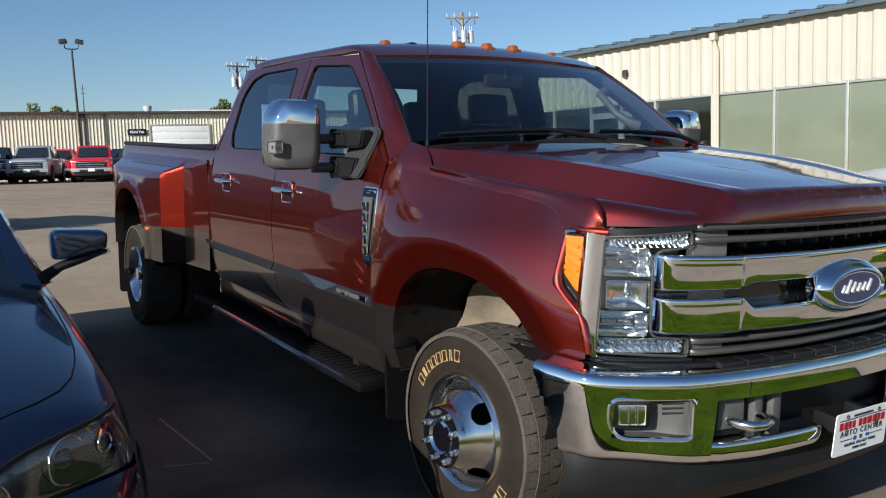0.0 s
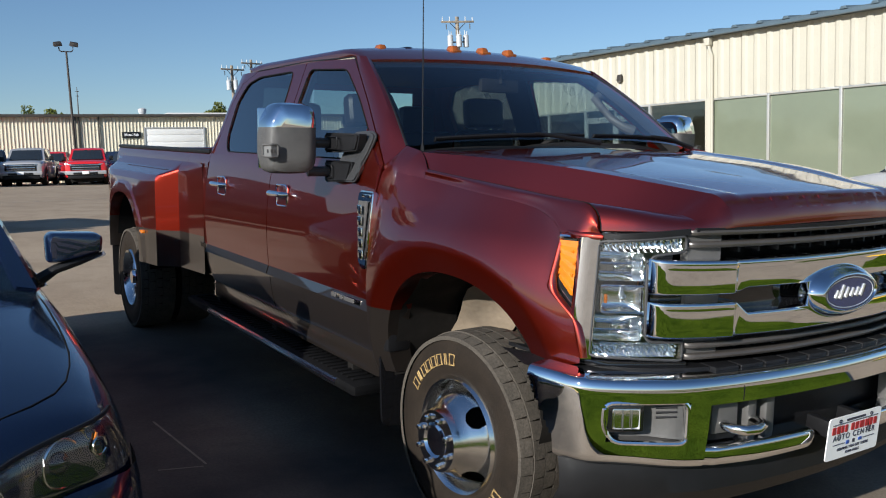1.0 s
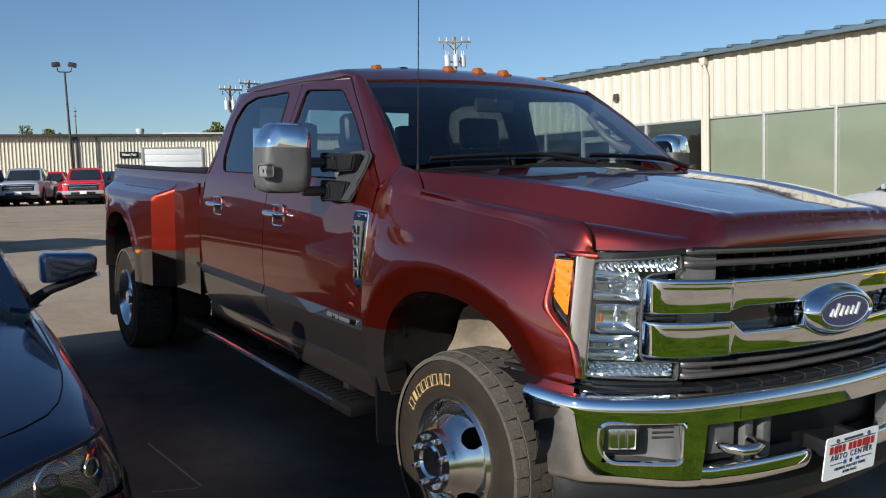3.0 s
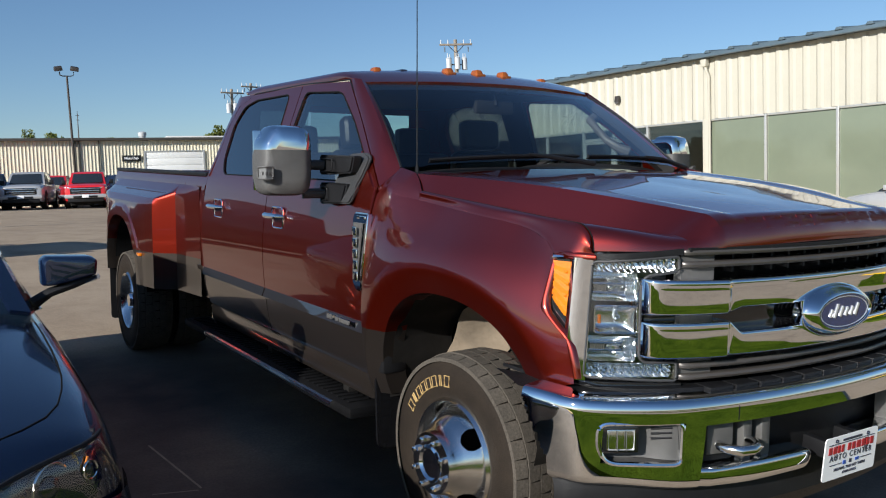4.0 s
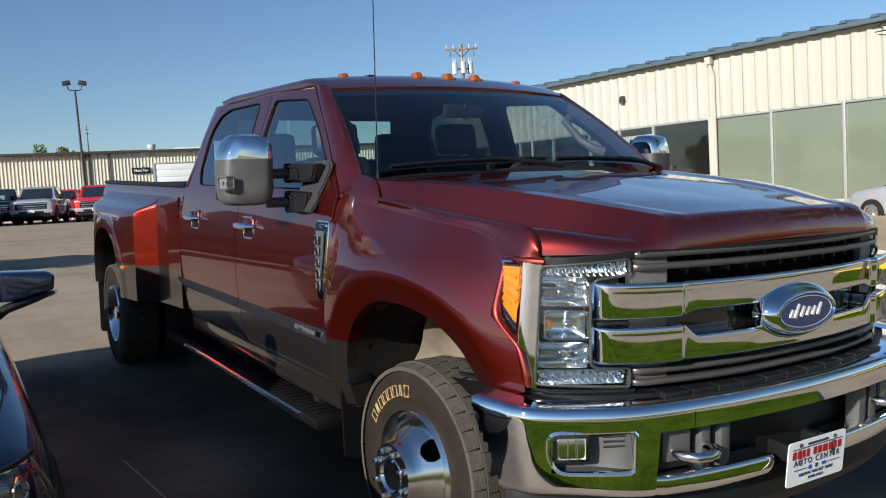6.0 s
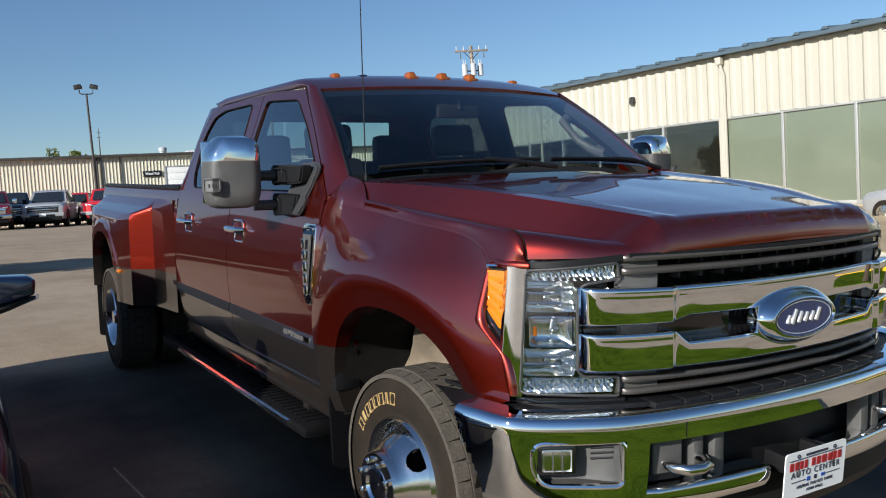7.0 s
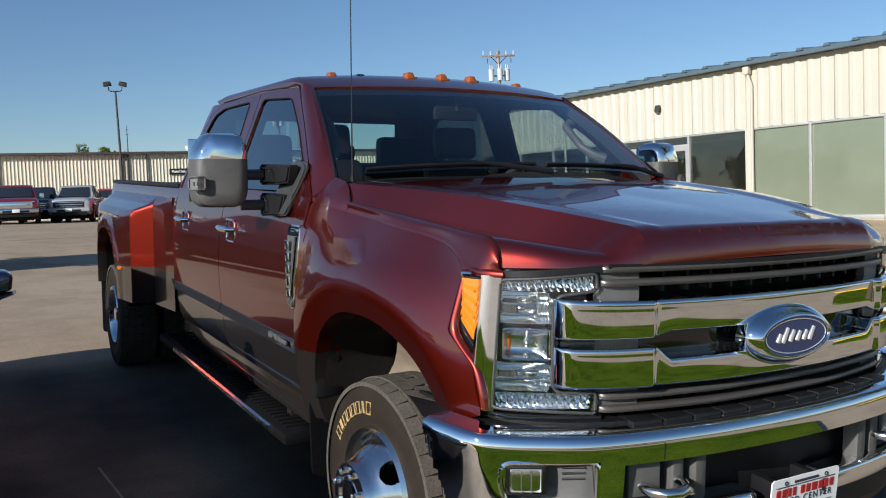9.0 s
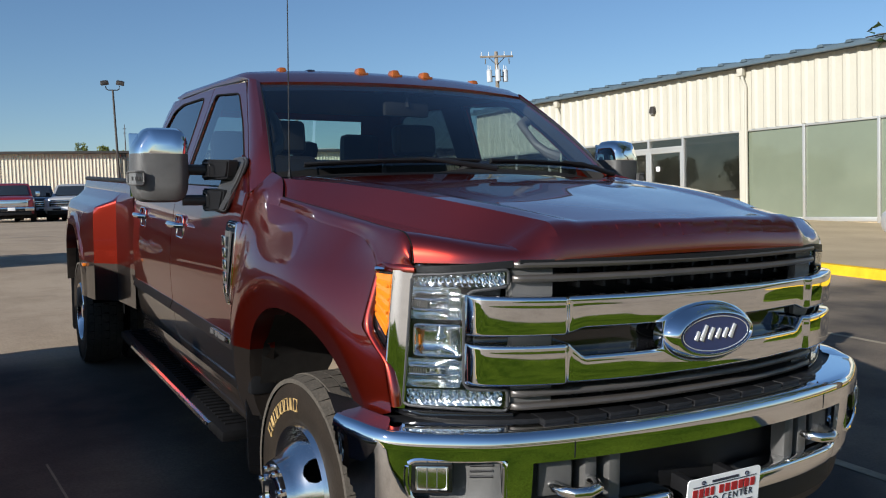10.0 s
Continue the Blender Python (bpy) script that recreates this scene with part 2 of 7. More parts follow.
def grid(bm, rows, close_u=False, close_v=False, mi=0, flip=False):
    """Faces over rows of points."""
    vs = [[bm.verts.new(p) for p in row] for row in rows]
    nu, nv = len(vs), len(vs[0])
    for i in range(nu if close_u else nu - 1):
        for j in range(nv if close_v else nv - 1):
            q = [vs[i][j], vs[(i + 1) % nu][j], vs[(i + 1) % nu][(j + 1) % nv], vs[i][(j + 1) % nv]]
            if flip:
                q.reverse()
            try:
                f = bm.faces.new(q)
                f.material_index = mi
            except ValueError:
                pass
    return vs


def box(bm, c, s, bevel=0.0, rot=None, mi=0, taper=None, seg=2):
    """A bevelled box, centre c, size s; taper narrows the top."""
    m = Matrix.Translation(c) @ (rot.to_4x4() if rot else Matrix.Identity(4)) @ Matrix.Diagonal((*s, 1))
    r = bmesh.ops.create_cube(bm, size=1.0, matrix=Matrix.Identity(4))
    vs = r["verts"]
    if taper:
        for v in vs:
            if v.co.z > 0:
                v.co.x *= taper[0]
                v.co.y *= taper[1]
    bmesh.ops.transform(bm, matrix=m, verts=vs)
    fs = {f for v in vs for f in v.link_faces}
    for f in fs:
        f.material_index = mi
    if bevel:
        es = list({e for v in vs for e in v.link_edges})
        bmesh.ops.bevel(bm, geom=es, offset=bevel, segments=seg, affect="EDGES", profile=0.6)


def cyl(bm, a, b, r1, r2=None, n=16, mi=0, caps=True):
    """A capped cylinder or cone from a to b."""
    a, b = Vector(a), Vector(b)
    q = (b - a).to_track_quat("Z", "Y").to_matrix().to_4x4()
    r = bmesh.ops.create_cone(bm, cap_ends=caps, segments=n, radius1=r1, radius2=r1 if r2 is None else r2, depth=(b - a).length,
                              matrix=Matrix.Translation((a + b) / 2) @ q)
    for f in {f for v in r["verts"] for f in v.link_faces}:
        f.material_index = mi


def tube(bm, pts, r, n=8, closed=False, mi=0, flat=1.0):
    """A tube along points."""
    pts = [Vector(p) for p in pts]
    rows = []
    k = len(pts)
    for i, p in enumerate(pts):
        a = pts[(i - 1) % k] if closed or i else p
        b = pts[(i + 1) % k] if closed or i < k - 1 else p
        d = (b - a).normalized()
        up = Vector((0, 0, 1)) if abs(d.z) < 0.9 else Vector((1, 0, 0))
        s = d.cross(up).normalized()
        u = s.cross(d)
        rr = r[i] if isinstance(r, (list, tuple)) else r
        rows.append([p + s * rr * math.cos(2 * math.pi * j / n) + u * rr * flat * math.sin(2 * math.pi * j / n) for j in range(n)])
    vs = grid(bm, rows, close_u=closed, close_v=True, mi=mi)
    if not closed:
        for row in (vs[0], vs[-1]):
            try:
                bm.faces.new(row).material_index = mi
            except ValueError:
                pass


def lathe(bm, prof, n=48, mi=0, axis="x"):
    """Turn a profile of (along, radius) about an axis."""
    rows = []
    for i in range(n):
        a = 2 * math.pi * i / n
        c, s = math.cos(a), math.sin(a)
        rows.append([(p, r * c, r * s) if axis == "x" else (r * c, r * s, p) for p, r in prof])
    grid(bm, rows, close_u=True, mi=mi)


def prism(bm, poly, a, b, put, mi=0, bevel=0.0):
    """A slab: outline poly of (u, v), from depth a to b, put(u, v, d) gives the place."""
    va = [bm.verts.new(put(u, v, a)) for u, v in poly]
    vb = [bm.verts.new(put(u, v, b)) for u, v in poly]
    n = len(poly)
    fs = [bm.faces.new(va), bm.faces.new(list(reversed(vb)))]
    for i in range(n):
        fs.append(bm.faces.new([va[i], vb[i], vb[(i + 1) % n], va[(i + 1) % n]]))
    for f in fs:
        f.material_index = mi
    bmesh.ops.recalc_face_normals(bm, faces=fs)
    if bevel:
        es = list({e for f in fs[:2] for e in f.edges})
        bmesh.ops.bevel(bm, geom=es, offset=bevel, segments=2, affect="EDGES")


def ring_panel(bm, outer, inner, put, mi=0):
    """A flat frame between two outlines with as many points."""
    o = [bm.verts.new(put(*p)) for p in outer]
    i = [bm.verts.new(put(*p)) for p in inner]
    n = len(o)
    for k in range(n):
        f = bm.faces.new([o[k], o[(k + 1) % n], i[(k + 1) % n], i[k]])
        f.material_index = mi


def solid(bm, t):
    bmesh.ops.recalc_face_normals(bm, faces=bm.faces)
    bmesh.ops.solidify(bm, geom=bm.faces, thickness=t)


def lerp(a, b, t):
    return a + (b - a) * t


def smooth01(t):
    t = max(0.0, min(1.0, t))
    return t * t * (3 - 2 * t)


def line1(pts, x):
    """Straight pieces through (x, y) points."""
    if x <= pts[0][0]:
        return pts[0][1]
    for (x0, y0), (x1, y1) in zip(pts, pts[1:]):
        if x <= x1:
            return lerp(y0, y1, (x - x0) / (x1 - x0))
    return pts[-1][1]


def curve1(pts, x):
    """A smooth curve through (x, y) points, with no overshoot."""
    if x <= pts[0][0]:
        return pts[0][1]
    if x >= pts[-1][0]:
        return pts[-1][1]
    d = [(b[1] - a[1]) / (b[0] - a[0]) for a, b in zip(pts, pts[1:])]
    for i, ((x0, y0), (x1, y1)) in enumerate(zip(pts, pts[1:])):
        if x <= x1:
            m = []
            for j in (i, i + 1):
                if j == 0:
                    m.append(d[0])
                elif j == len(d):
                    m.append(d[-1])
                elif d[j - 1] * d[j] <= 0:
                    m.append(0.0)
                else:
                    m.append(2 * d[j - 1] * d[j] / (d[j - 1] + d[j]))
            h = x1 - x0
            t = (x - x0) / h
            return (2 * t**3 - 3 * t**2 + 1) * y0 + (t**3 - 2 * t**2 + t) * h * m[0] + (3 * t**2 - 2 * t**3) * y1 + (t**3 - t**2) * h * m[1]


def rounded(poly, r, n=4):
    """An outline with its corners rounded off."""
    out = []
    k = len(poly)
    for i in range(k):
        p, a, b = Vector(poly[i]), Vector(poly[i - 1]), Vector(poly[(i + 1) % k])
        da, db = (a - p), (b - p)
        ra, rb = min(r, da.length * 0.45), min(r, db.length * 0.45)
        s, e = p + da.normalized() * ra, p + db.normalized() * rb
        for j in range(n + 1):
            t = j / n
            q = s * (1 - t) ** 2 + p * 2 * t * (1 - t) + e * t * t
            out.append((q.x, q.y))
    return out

# ---- ground ----


def ground_z(x, y):
    """Height of the lot: a plane under the pickup that levels off with distance."""
    yy = line1([(-400, -0.62), (-14, -0.60), (-10, -0.47), (12, 0.575), (16, 0.72), (22, 0.85), (44, 1.06), (60, 1.12), (400, 1.12)], y)
    return yy - 0.0155 * max(-30, min(30, x))


bm = nbm()
xs = [-2500, -800, -250, -90, -50, -30] + list(range(-24, 31, 3)) + [36, 50, 90, 250, 800, 2500]
ys = [-2500, -800, -250, -90, -40, -24, -14, -12, -10, -7, -4, -2, 0, 2, 4, 6, 8, 10, 12, 14, 16, 19, 22, 26, 32, 38, 44, 52, 60, 80, 120, 250, 800, 2500]
grid(bm, [[(x, y, ground_z(x, y)) for y in ys] for x in xs])
bmesh.ops.recalc_face_normals(bm, faces=bm.faces)
tagged(link_mesh("ground", bm, "lot"), "tan concrete parking lot, sunlit and stained, shade painted over the stalls", "ground", kind="structure")

# sawn joints of the slabs, darker strips let into the lot
bm = nbm()
for k in (21.45, 32.0, 43.0):
    for a in range(-8, 12):
        row = [(x, k + 0.32 * x) for x in (a * 3, a * 3 + 3)]
        bm.faces.new([bm.verts.new((x, y + o, ground_z(x, y + o) + 0.004)) for (x, y), o in zip((row[0], row[1], row[1], row[0]), (-0.035, -0.035, 0.035, 0.035))])
tagged(link_mesh("lot_joints", bm, "dark_trim", smooth=0), "dark joints between concrete slabs", "joint", kind="structure")

# parking lines
for x in (2.05, -4.6, 5.3):
    bm = nbm()
    n = 10
    rows = [[(xx, lerp(-1.2, 4.6, i / n), ground_z(xx, lerp(-1.2, 4.6, i / n)) + 0.004) for xx in (x - 0.04, x + 0.04)] for i in range(n + 1)]
    grid(bm, rows)
    tagged(link_mesh("parking_line", bm, "line", smooth=0), "faded parking line on the concrete", "line", "parking lines", "structure")

# a short worn mark between the cars
bm = nbm()
for (x0, y0), (x1, y1) in (((-1.66, 1.92), (-1.60, 1.16)), ((-1.62, 1.14), (-1.82, 1.20))):
    d = Vector((x1 - x0, y1 - y0, 0)).normalized()
    nrm = Vector((-d.y, d.x, 0)) * 0.006
    pts = [(x0 - nrm.x, y0 - nrm.y), (x1 - nrm.x, y1 - nrm.y), (x1 + nrm.x, y1 + nrm.y), (x0 + nrm.x, y0 + nrm.y)]
    bm.faces.new([bm.verts.new((x, y, ground_z(x, y) + 0.004)) for x, y in pts])
tagged(link_mesh("parking_line", bm, "line", smooth=0), "short worn paint mark on the concrete", "line", "parking lines", "structure")

# raised apron with a yellow kerb before the building
KX = 9.62
bm = nbm()
rows = []
for y in range(-6, 60, 3):
    rows.append([(KX + 0.16, y, ground_z(KX, y) + 0.15), (14, y, ground_z(14, y) + 0.16), (18, y, ground_z(18, y) + 0.17), (26, y, ground_z(26, y) + 0.17)])
grid(bm, rows)
tagged(link_mesh("pavement", bm, "concrete_walk"), "pale concrete apron along the building", "pavement", kind="structure")
bm = nbm()
rows = []
for y in range(-6, 60, 3):
    g = ground_z(KX, y)
    rows.append([(KX, y, g - 0.05), (KX + 0.01, y, g + 0.12), (KX + 0.035, y, g + 0.148), (KX + 0.165, y, g + 0.152), (KX + 0.17, y, g - 0.05)])
grid(bm, rows)
tagged(link_mesh("kerb", bm, "kerb_yellow"), "yellow painted concrete kerb", "kerb", kind="structure")

# ---- the cream building beside the lot: local y runs along the front, x goes inwards ----
FRONT = pose(20.385, 14.22, 0.0, 0, 0, 2.5)
Y0, Y1, ZB, ZW, ZE = -16.0, 17.6, 0.40, 3.42, 5.42
shop = thing("shop_building", FRONT, "cream ribbed steel showroom with a slate blue roof edge", "building")


def ribbed(bm, y0, y1, z0, z1, pitch, x=0.0, deep=0.035):
    pts = []
    y = y0
    while y < y1 - 1e-6:
        for dy, d in ((0.0, 0.0), (pitch * 0.46, 0.0), (pitch * 0.62, -deep), (pitch * 0.84, -deep)):
            if y + dy <= y1:
                pts.append((x + d, y + dy))
        y += pitch
    pts.append((x, y1))
    grid(bm, [[(a, b, z) for a, b in pts] for z in (z0, z1)])


# panels joined in sheets about a metre wide
for i in range(int((Y1 - Y0) / 0.9) + 1):
    a, b = Y0 + i * 0.9, min(Y1, Y0 + (i + 1) * 0.9)
    if b > a + 0.05:
        bm = nbm()
        ribbed(bm, a, b - 0.004, ZW, ZE, 0.45, -0.02 - 0.003 * (i % 2), 0.05)
        part("wall_panel", bm, "cream", shop, smooth=20)
bm = nbm()
box(bm, (0.25, (Y0 + Y1) / 2, (ZW + ZE) / 2), (0.4, Y1 - Y0, ZE - ZW - 0.01))
part("wall_core", bm, "cream", shop)
bm = nbm()
box(bm, (7, Y1 - 0.1, (ZB + ZE) / 2), (14, 0.2, ZE - ZB))
box(bm, (7, Y0 + 0.1, (ZB + ZE) / 2), (14, 0.2, ZE - ZB))
box(bm, (14, (Y0 + Y1) / 2, (ZB + ZE) / 2), (0.2, Y1 - Y0, ZE - ZB))
part("side_wall", bm, "cream", shop)
# roof with standing ribs, gutter at the eave
bm = nbm()
grid(bm, [[(x, y, ZE + 0.10 + (x + 0.35) * 0.10) for y in (Y0 - 0.3, Y1 + 0.3)] for x in (-0.35, 14.3)])
solid(bm, 0.04)
roof = part("roof", bm, "roof_blue", shop, "slate blue standing seam roof")
y = Y0
while y < Y1:
    bm = nbm()
    box(bm, (0.62, y, ZE + 0.160 + 0.1), (2.05, 0.26, 0.085), 0.015, rot=Euler((0, -0.0997, 0)).to_matrix(), taper=(1, 0.5))
    part("roof_rib", bm, "roof_blue", roof)
    y += 0.9
bm = nbm()
box(bm, (-0.30, (Y0 + Y1) / 2, ZE + 0.045), (0.16, Y1 - Y0 + 0.6, 0.11), 0.02)
part("gutter", bm, "roof_blue", shop)
# floor, back wall of the showroom
bm = nbm()
grid(bm, [[(x, y, ZB + 0.16) for y in (Y0, Y1)] for x in (0.1, 5.2)])
grid(bm, [[(5.2, y, z) for y in (Y0, Y1)] for z in (ZB, ZE)])
grid(bm, [[(x, y, ZW + 0.02) for y in (Y0, Y1)] for x in (0.1, 5.2)])
part("showroom_lining", bm, "room", shop)
# mullions and panes
POSTS = [(-15.9, 0), (-13.6, 0), (-11.3, 0), (-9.0, 0), (-6.8, 0), (-4.55, 0), (-2.27, 0), (0.10, 0), (2.30, 1), (4.88, 2), (6.52, 2), (8.1, 2), (10.2, 2), (12.3, 2), (14.6, 2), (17.4, 2)]
SILL = 0.60


def bar(parent, x, y0, y1, z0, z1, d=0.10, name="mullion", material="alu"):
    bm = nbm()
    box(bm, (x, (y0 + y1) / 2, (z0 + z1) / 2), (d, y1 - y0, z1 - z0), 0.008)
    return part(name, bm, material, parent)


for i, (y, k) in enumerate(POSTS):
    if k == 1:
        bar(shop, -0.02, y - 0.13, y + 0.13, ZB, ZW, 0.16, "pier", "cream")
    else:
        bar(shop, 0.0, y - 0.045, y + 0.045, ZB, ZW)
    if i + 1 < len(POSTS):
        y2 = POSTS[i + 1][0]
        a, b = y + 0.045, y2 - 0.045
        if k == 1:
            a = y + 0.13
        if POSTS[i + 1][1] == 1:
            b = y2 - 0.13
        bar(shop, 0.0, a, b, ZW - 0.07, ZW, 0.10, "window_head")
        film = y2 <= 2.31
        door_bay = abs(y - 4.88) < 0.01 or abs(y - 6.52) < 0.01
        z0 = SILL
        if door_bay:
            bar(shop, 0.0, a, b, 2.98, 3.10, 0.10, "transom")
            bar(shop, -0.02, a, a + 0.09, 0.55, 2.98, 0.06, "door_stile")
            bar(shop, -0.02, b - 0.09, b, 0.55, 2.98, 0.06, "door_stile")
            bar(shop, -0.02, a + 0.09, b - 0.09, 0.55, 0.80, 0.06, "door_rail")
            bar(shop, -0.02, a + 0.09, b - 0.09, 2.88, 2.98, 0.06, "door_rail")
            if y < 5:
                bar(shop, -0.03, lerp(a, b, 0.68), lerp(a, b, 0.80), 2.25, 2.42, 0.01, "door_notice", "white")
            z0 = 0.60
        else:
            bar(shop, 0.0, a, b, SILL - 0.13, SILL, 0.14, "window_sill")
            bar(shop, 0.02, a, b, ZB - 0.1, SILL - 0.13, 0.14, "plinth", "concrete_walk")
        bm = nbm()
        box(bm, (0.03, (a + b) / 2, (z0 + ZW - 0.07) / 2), (0.012, b - a, ZW - 0.07 - z0))
        g = part("window_pane", bm, "film_glass" if film else "shop_glass", shop, "pale filmed shop window" if film else "dark shop window", smooth=0)
        if not film:
            g.visible_shadow = False
# things dimly seen inside
for y, z, sx, sy, sz in ((3.3, 1.0, 0.8, 1.2, 0.7), (4.3, 0.95, 0.7, 0.6, 0.6), (6.0, 0.9, 0.8, 0.9, 0.7), (9.0, 1.0, 1.0, 1.6, 0.8)):
    d = thing("desk", FRONT @ pose(2.2, y, ZB + 0.165), "dim wooden desk inside the showroom", "desk")
    bm = nbm()
    box(bm, (0, 0, sz), (sx, sy, 0.05), 0.01)
    part("desk_top", bm, "concrete_walk", d)
    for q in (-1, 1):
        bm = nbm()
        box(bm, (0, q * (sy / 2 - 0.04), sz / 2 - 0.01), (sx * 0.9, 0.05, sz - 0.03))
        part("panel", bm, "grey_plastic", d)
# downpipes
for y in (2.24, 11.5):
    p = thing("downpipe", FRONT @ pose(-0.12, y, 0), "cream painted downpipe with a collector box", "downpipe", "downpipes")
    bm = nbm()
    box(bm, (-0.05, 0.02, ZE - 0.16), (0.20, 0.20, 0.26), 0.03, taper=(1.0, 1.2))
    part("collector", bm, "cream", p)
    bm = nbm()
    tube(bm, [(-0.05, 0.0, ZE - 0.25), (-0.05, -0.04, ZE - 0.42), (0.03, -0.08, ZE - 0.62), (0.03, -0.08, 0.45)], 0.05, 8)
    part("pipe", bm, "cream", p)
# wall lamp
for y in (6.22,):
    w = thing("wall_lamp", FRONT @ pose(-0.05, y, 4.46), "small dark bronze wall pack lamp", "lamp")
    bm = nbm()
    box(bm, (-0.06, 0, 0.02), (0.16, 0.22, 0.24), 0.03, taper=(0.5, 0.9))
    part("housing", bm, "lamp_dark", w)
    bm = nbm()
    box(bm, (-0.08, 0, -0.12), (0.10, 0.16, 0.06), 0.02)
    part("lens", bm, "grey_plastic", w)

# ---- the far workshop ----
FAR = pose(3.25, 58.86, 1.0, 0, 0, math.degrees(math.atan2(57.137 - 58.855, 17.124 - 3.2545)))
far = thing("workshop_building", FAR, "long low tan ribbed steel workshop with a white roll-up door", "building")
EA = 5.35 - 1.0
bm = nbm()


def ribbed_x(bm, x0, x1, z0, z1, pitch, y=0.0, deep=0.04):
    pts = []
    x = x0
    while x < x1 - 1e-6:
        for dx, d in ((0.0, 0.0), (pitch * 0.62, 0.0), (pitch * 0.72, -deep), (pitch * 0.90, -deep)):
            if x + dx <= x1:
                pts.append((x + dx, y + d))
        x += pitch
    pts.append((x1, y))
    grid(bm, [[(a, b, z) for a, b in pts] for z in (z0, z1)])


DL, DR, DT = 8.85, 12.70, 3.50
ribbed_x(bm, -30, 4.35, -0.6, EA, 0.22)
ribbed_x(bm, 4.75, DL - 0.12, -0.6, EA, 0.22)
ribbed_x(bm, DL - 0.12, DR + 0.12, DT + 0.1, EA, 0.22)
ribbed_x(bm, DR + 0.12, 30, -0.6, EA, 0.22)
part("wall", bm, "tan_metal", far, smooth=20)
bm = nbm()
box(bm, (0, 6.06, EA / 2 - 0.3), (60, 12, EA + 0.5))
part("wall_core", bm, "tan_metal", far)
bm = nbm()
box(bm, (0, 6, EA + 0.05), (60.6, 12.8, 0.16))
part("roof_edge", bm, "dark_trim", far, "dark roof edge trim")
bm = nbm()
box(bm, (15.5, 7, EA + 0.28), (9.5, 8, 0.34), 0.02)
part("raised_roof", bm, "roof_white", far, "low white raised roof")
bm = nbm()
prism(bm, [(-30, EA + 0.13), (-1.0, EA + 0.13), (-15, EA + 0.9)], 2, 11, lambda u, v, d: (u, d, v))
part("side_roof", bm, "roof_white", far)
bm = nbm()
box(bm, ((DL + DR) / 2, -0.02, (DT - 0.6) / 2), (DR - DL, 0.08, DT + 0.6), 0.01)
dr = part("roll_up_door", bm, "door_white", far, "white roll-up door")
for k in range(8):
    bm = nbm()
    box(bm, ((DL + DR) / 2, -0.07, -0.06 + k * 0.48), (DR - DL, 0.03, 0.44), 0.01)
    part("door_slat", bm, "door_white", dr)
for a, b, c, d in ((DL - 0.12, DL, -0.6, DT + 0.1), (DR, DR + 0.12, -0.6, DT + 0.1), (DL, DR, DT, DT + 0.1)):
    bm = nbm()
    box(bm, ((a + b) / 2, -0.05, (c + d) / 2), (b - a, 0.14, d - c), 0.01)
    part("door_frame", bm, "alu", far)
for x in (4.45, 4.66, 5.9, -3.2):
    bm = nbm()
    box(bm, (x, -0.08, EA / 2 - 0.3), (0.055 if x > 5 else 0.10, 0.10, EA + 0.6), 0.02)
    part("downpipe", bm, "dark_trim", far)
# sign
sg = thing("wall_sign", FAR @ pose(7.92, -0.10, 3.10), "black wall sign with white lettering", "sign")
bm = nbm()
box(bm, (0, 0, 0), (1.22, 0.06, 0.40), 0.01)
part("board", bm, "sign_black", sg)
tx = bpy.data.curves.new("lettering", "FONT")
tx.body, tx.size, tx.align_x, tx.align_y, tx.extrude = "Metal Fab", 0.235, "CENTER", "CENTER", 0.006
tx.offset = 0.006
to = new("lettering", tx)
to.data.materials.append(M["white"])
to.parent = sg
to.matrix_basis = pose(0, -0.04, 0, 90, 0, 0)
# roof vent and mast
v = thing("roof_vent", FAR @ pose(8.9, 1.6, EA + 0.12), "galvanised turbine roof vent", "vent")
bm = nbm()
cyl(bm, (0, 0, 0), (0, 0, 0.22), 0.22, n=14)
cyl(bm, (0, 0, 0.22), (0, 0, 0.48), 0.27, 0.30, n=14)
cyl(bm, (0, 0, 0.48), (0, 0, 0.56), 0.30, 0.12, n=14)
part("vent_body", bm, "transformer", v)
v = thing("radio_mast", FAR @ pose(4.75, 1.0, EA + 0.12), "thin grey radio mast", "mast")
bm = nbm()
tube(bm, [(0, 0, 0), (0, 0, 1.9)], [0.05, 0.02], 6)
tube(bm, [(-0.12, 0, 1.6), (0.12, 0, 1.6)], 0.02, 5)
tube(bm, [(-0.10, 0, 1.3), (0.10, 0, 1.3)], 0.02, 5)
part("mast_tube", bm, "steel_pole", v)

# ---- lawn and street side in front of the pickup ----
bm = nbm()


def lawn(bm, pts):
    vs = [bm.verts.new((x, y, ground_z(x, y) + 0.06)) for x, y in pts]
    lo = [bm.verts.new((x, y, ground_z(x, y) - 0.05)) for x, y in pts]
    bm.faces.new(vs)
    for i in range(len(vs)):
        j = (i + 1) % len(vs)
        bm.faces.new([vs[i], lo[i], lo[j], vs[j]])


lawn(bm, [(-40, -1.62), (-0.3, -1.62), (0.4, -1.40), (1.7, -1.9), (2.4, -2.8), (2.4, -3.9), (1.8, -5.5), (-40, -5.5)])
tagged(link_mesh("lawn", bm, "grass"), "bright green mown lawn beside the lot", "lawn", kind="stuff")
bm = nbm()
lawn(bm, [(5.6, -3.9), (6.4, -1.0), (9.3, -0.8), (9.4, -4.4), (7.0, -4.6)])
tagged(link_mesh("lawn", bm, "grass"), "bright green mown lawn beside the lot", "lawn", kind="stuff")
bm = nbm()
lawn(bm, [(-60, -8.9), (3.2, -8.9), (4.2, -13.5), (-60, -13.5)])
lawn(bm, [(10, -10.3), (60, -10.3), (60, -13.5), (11, -13.5)])
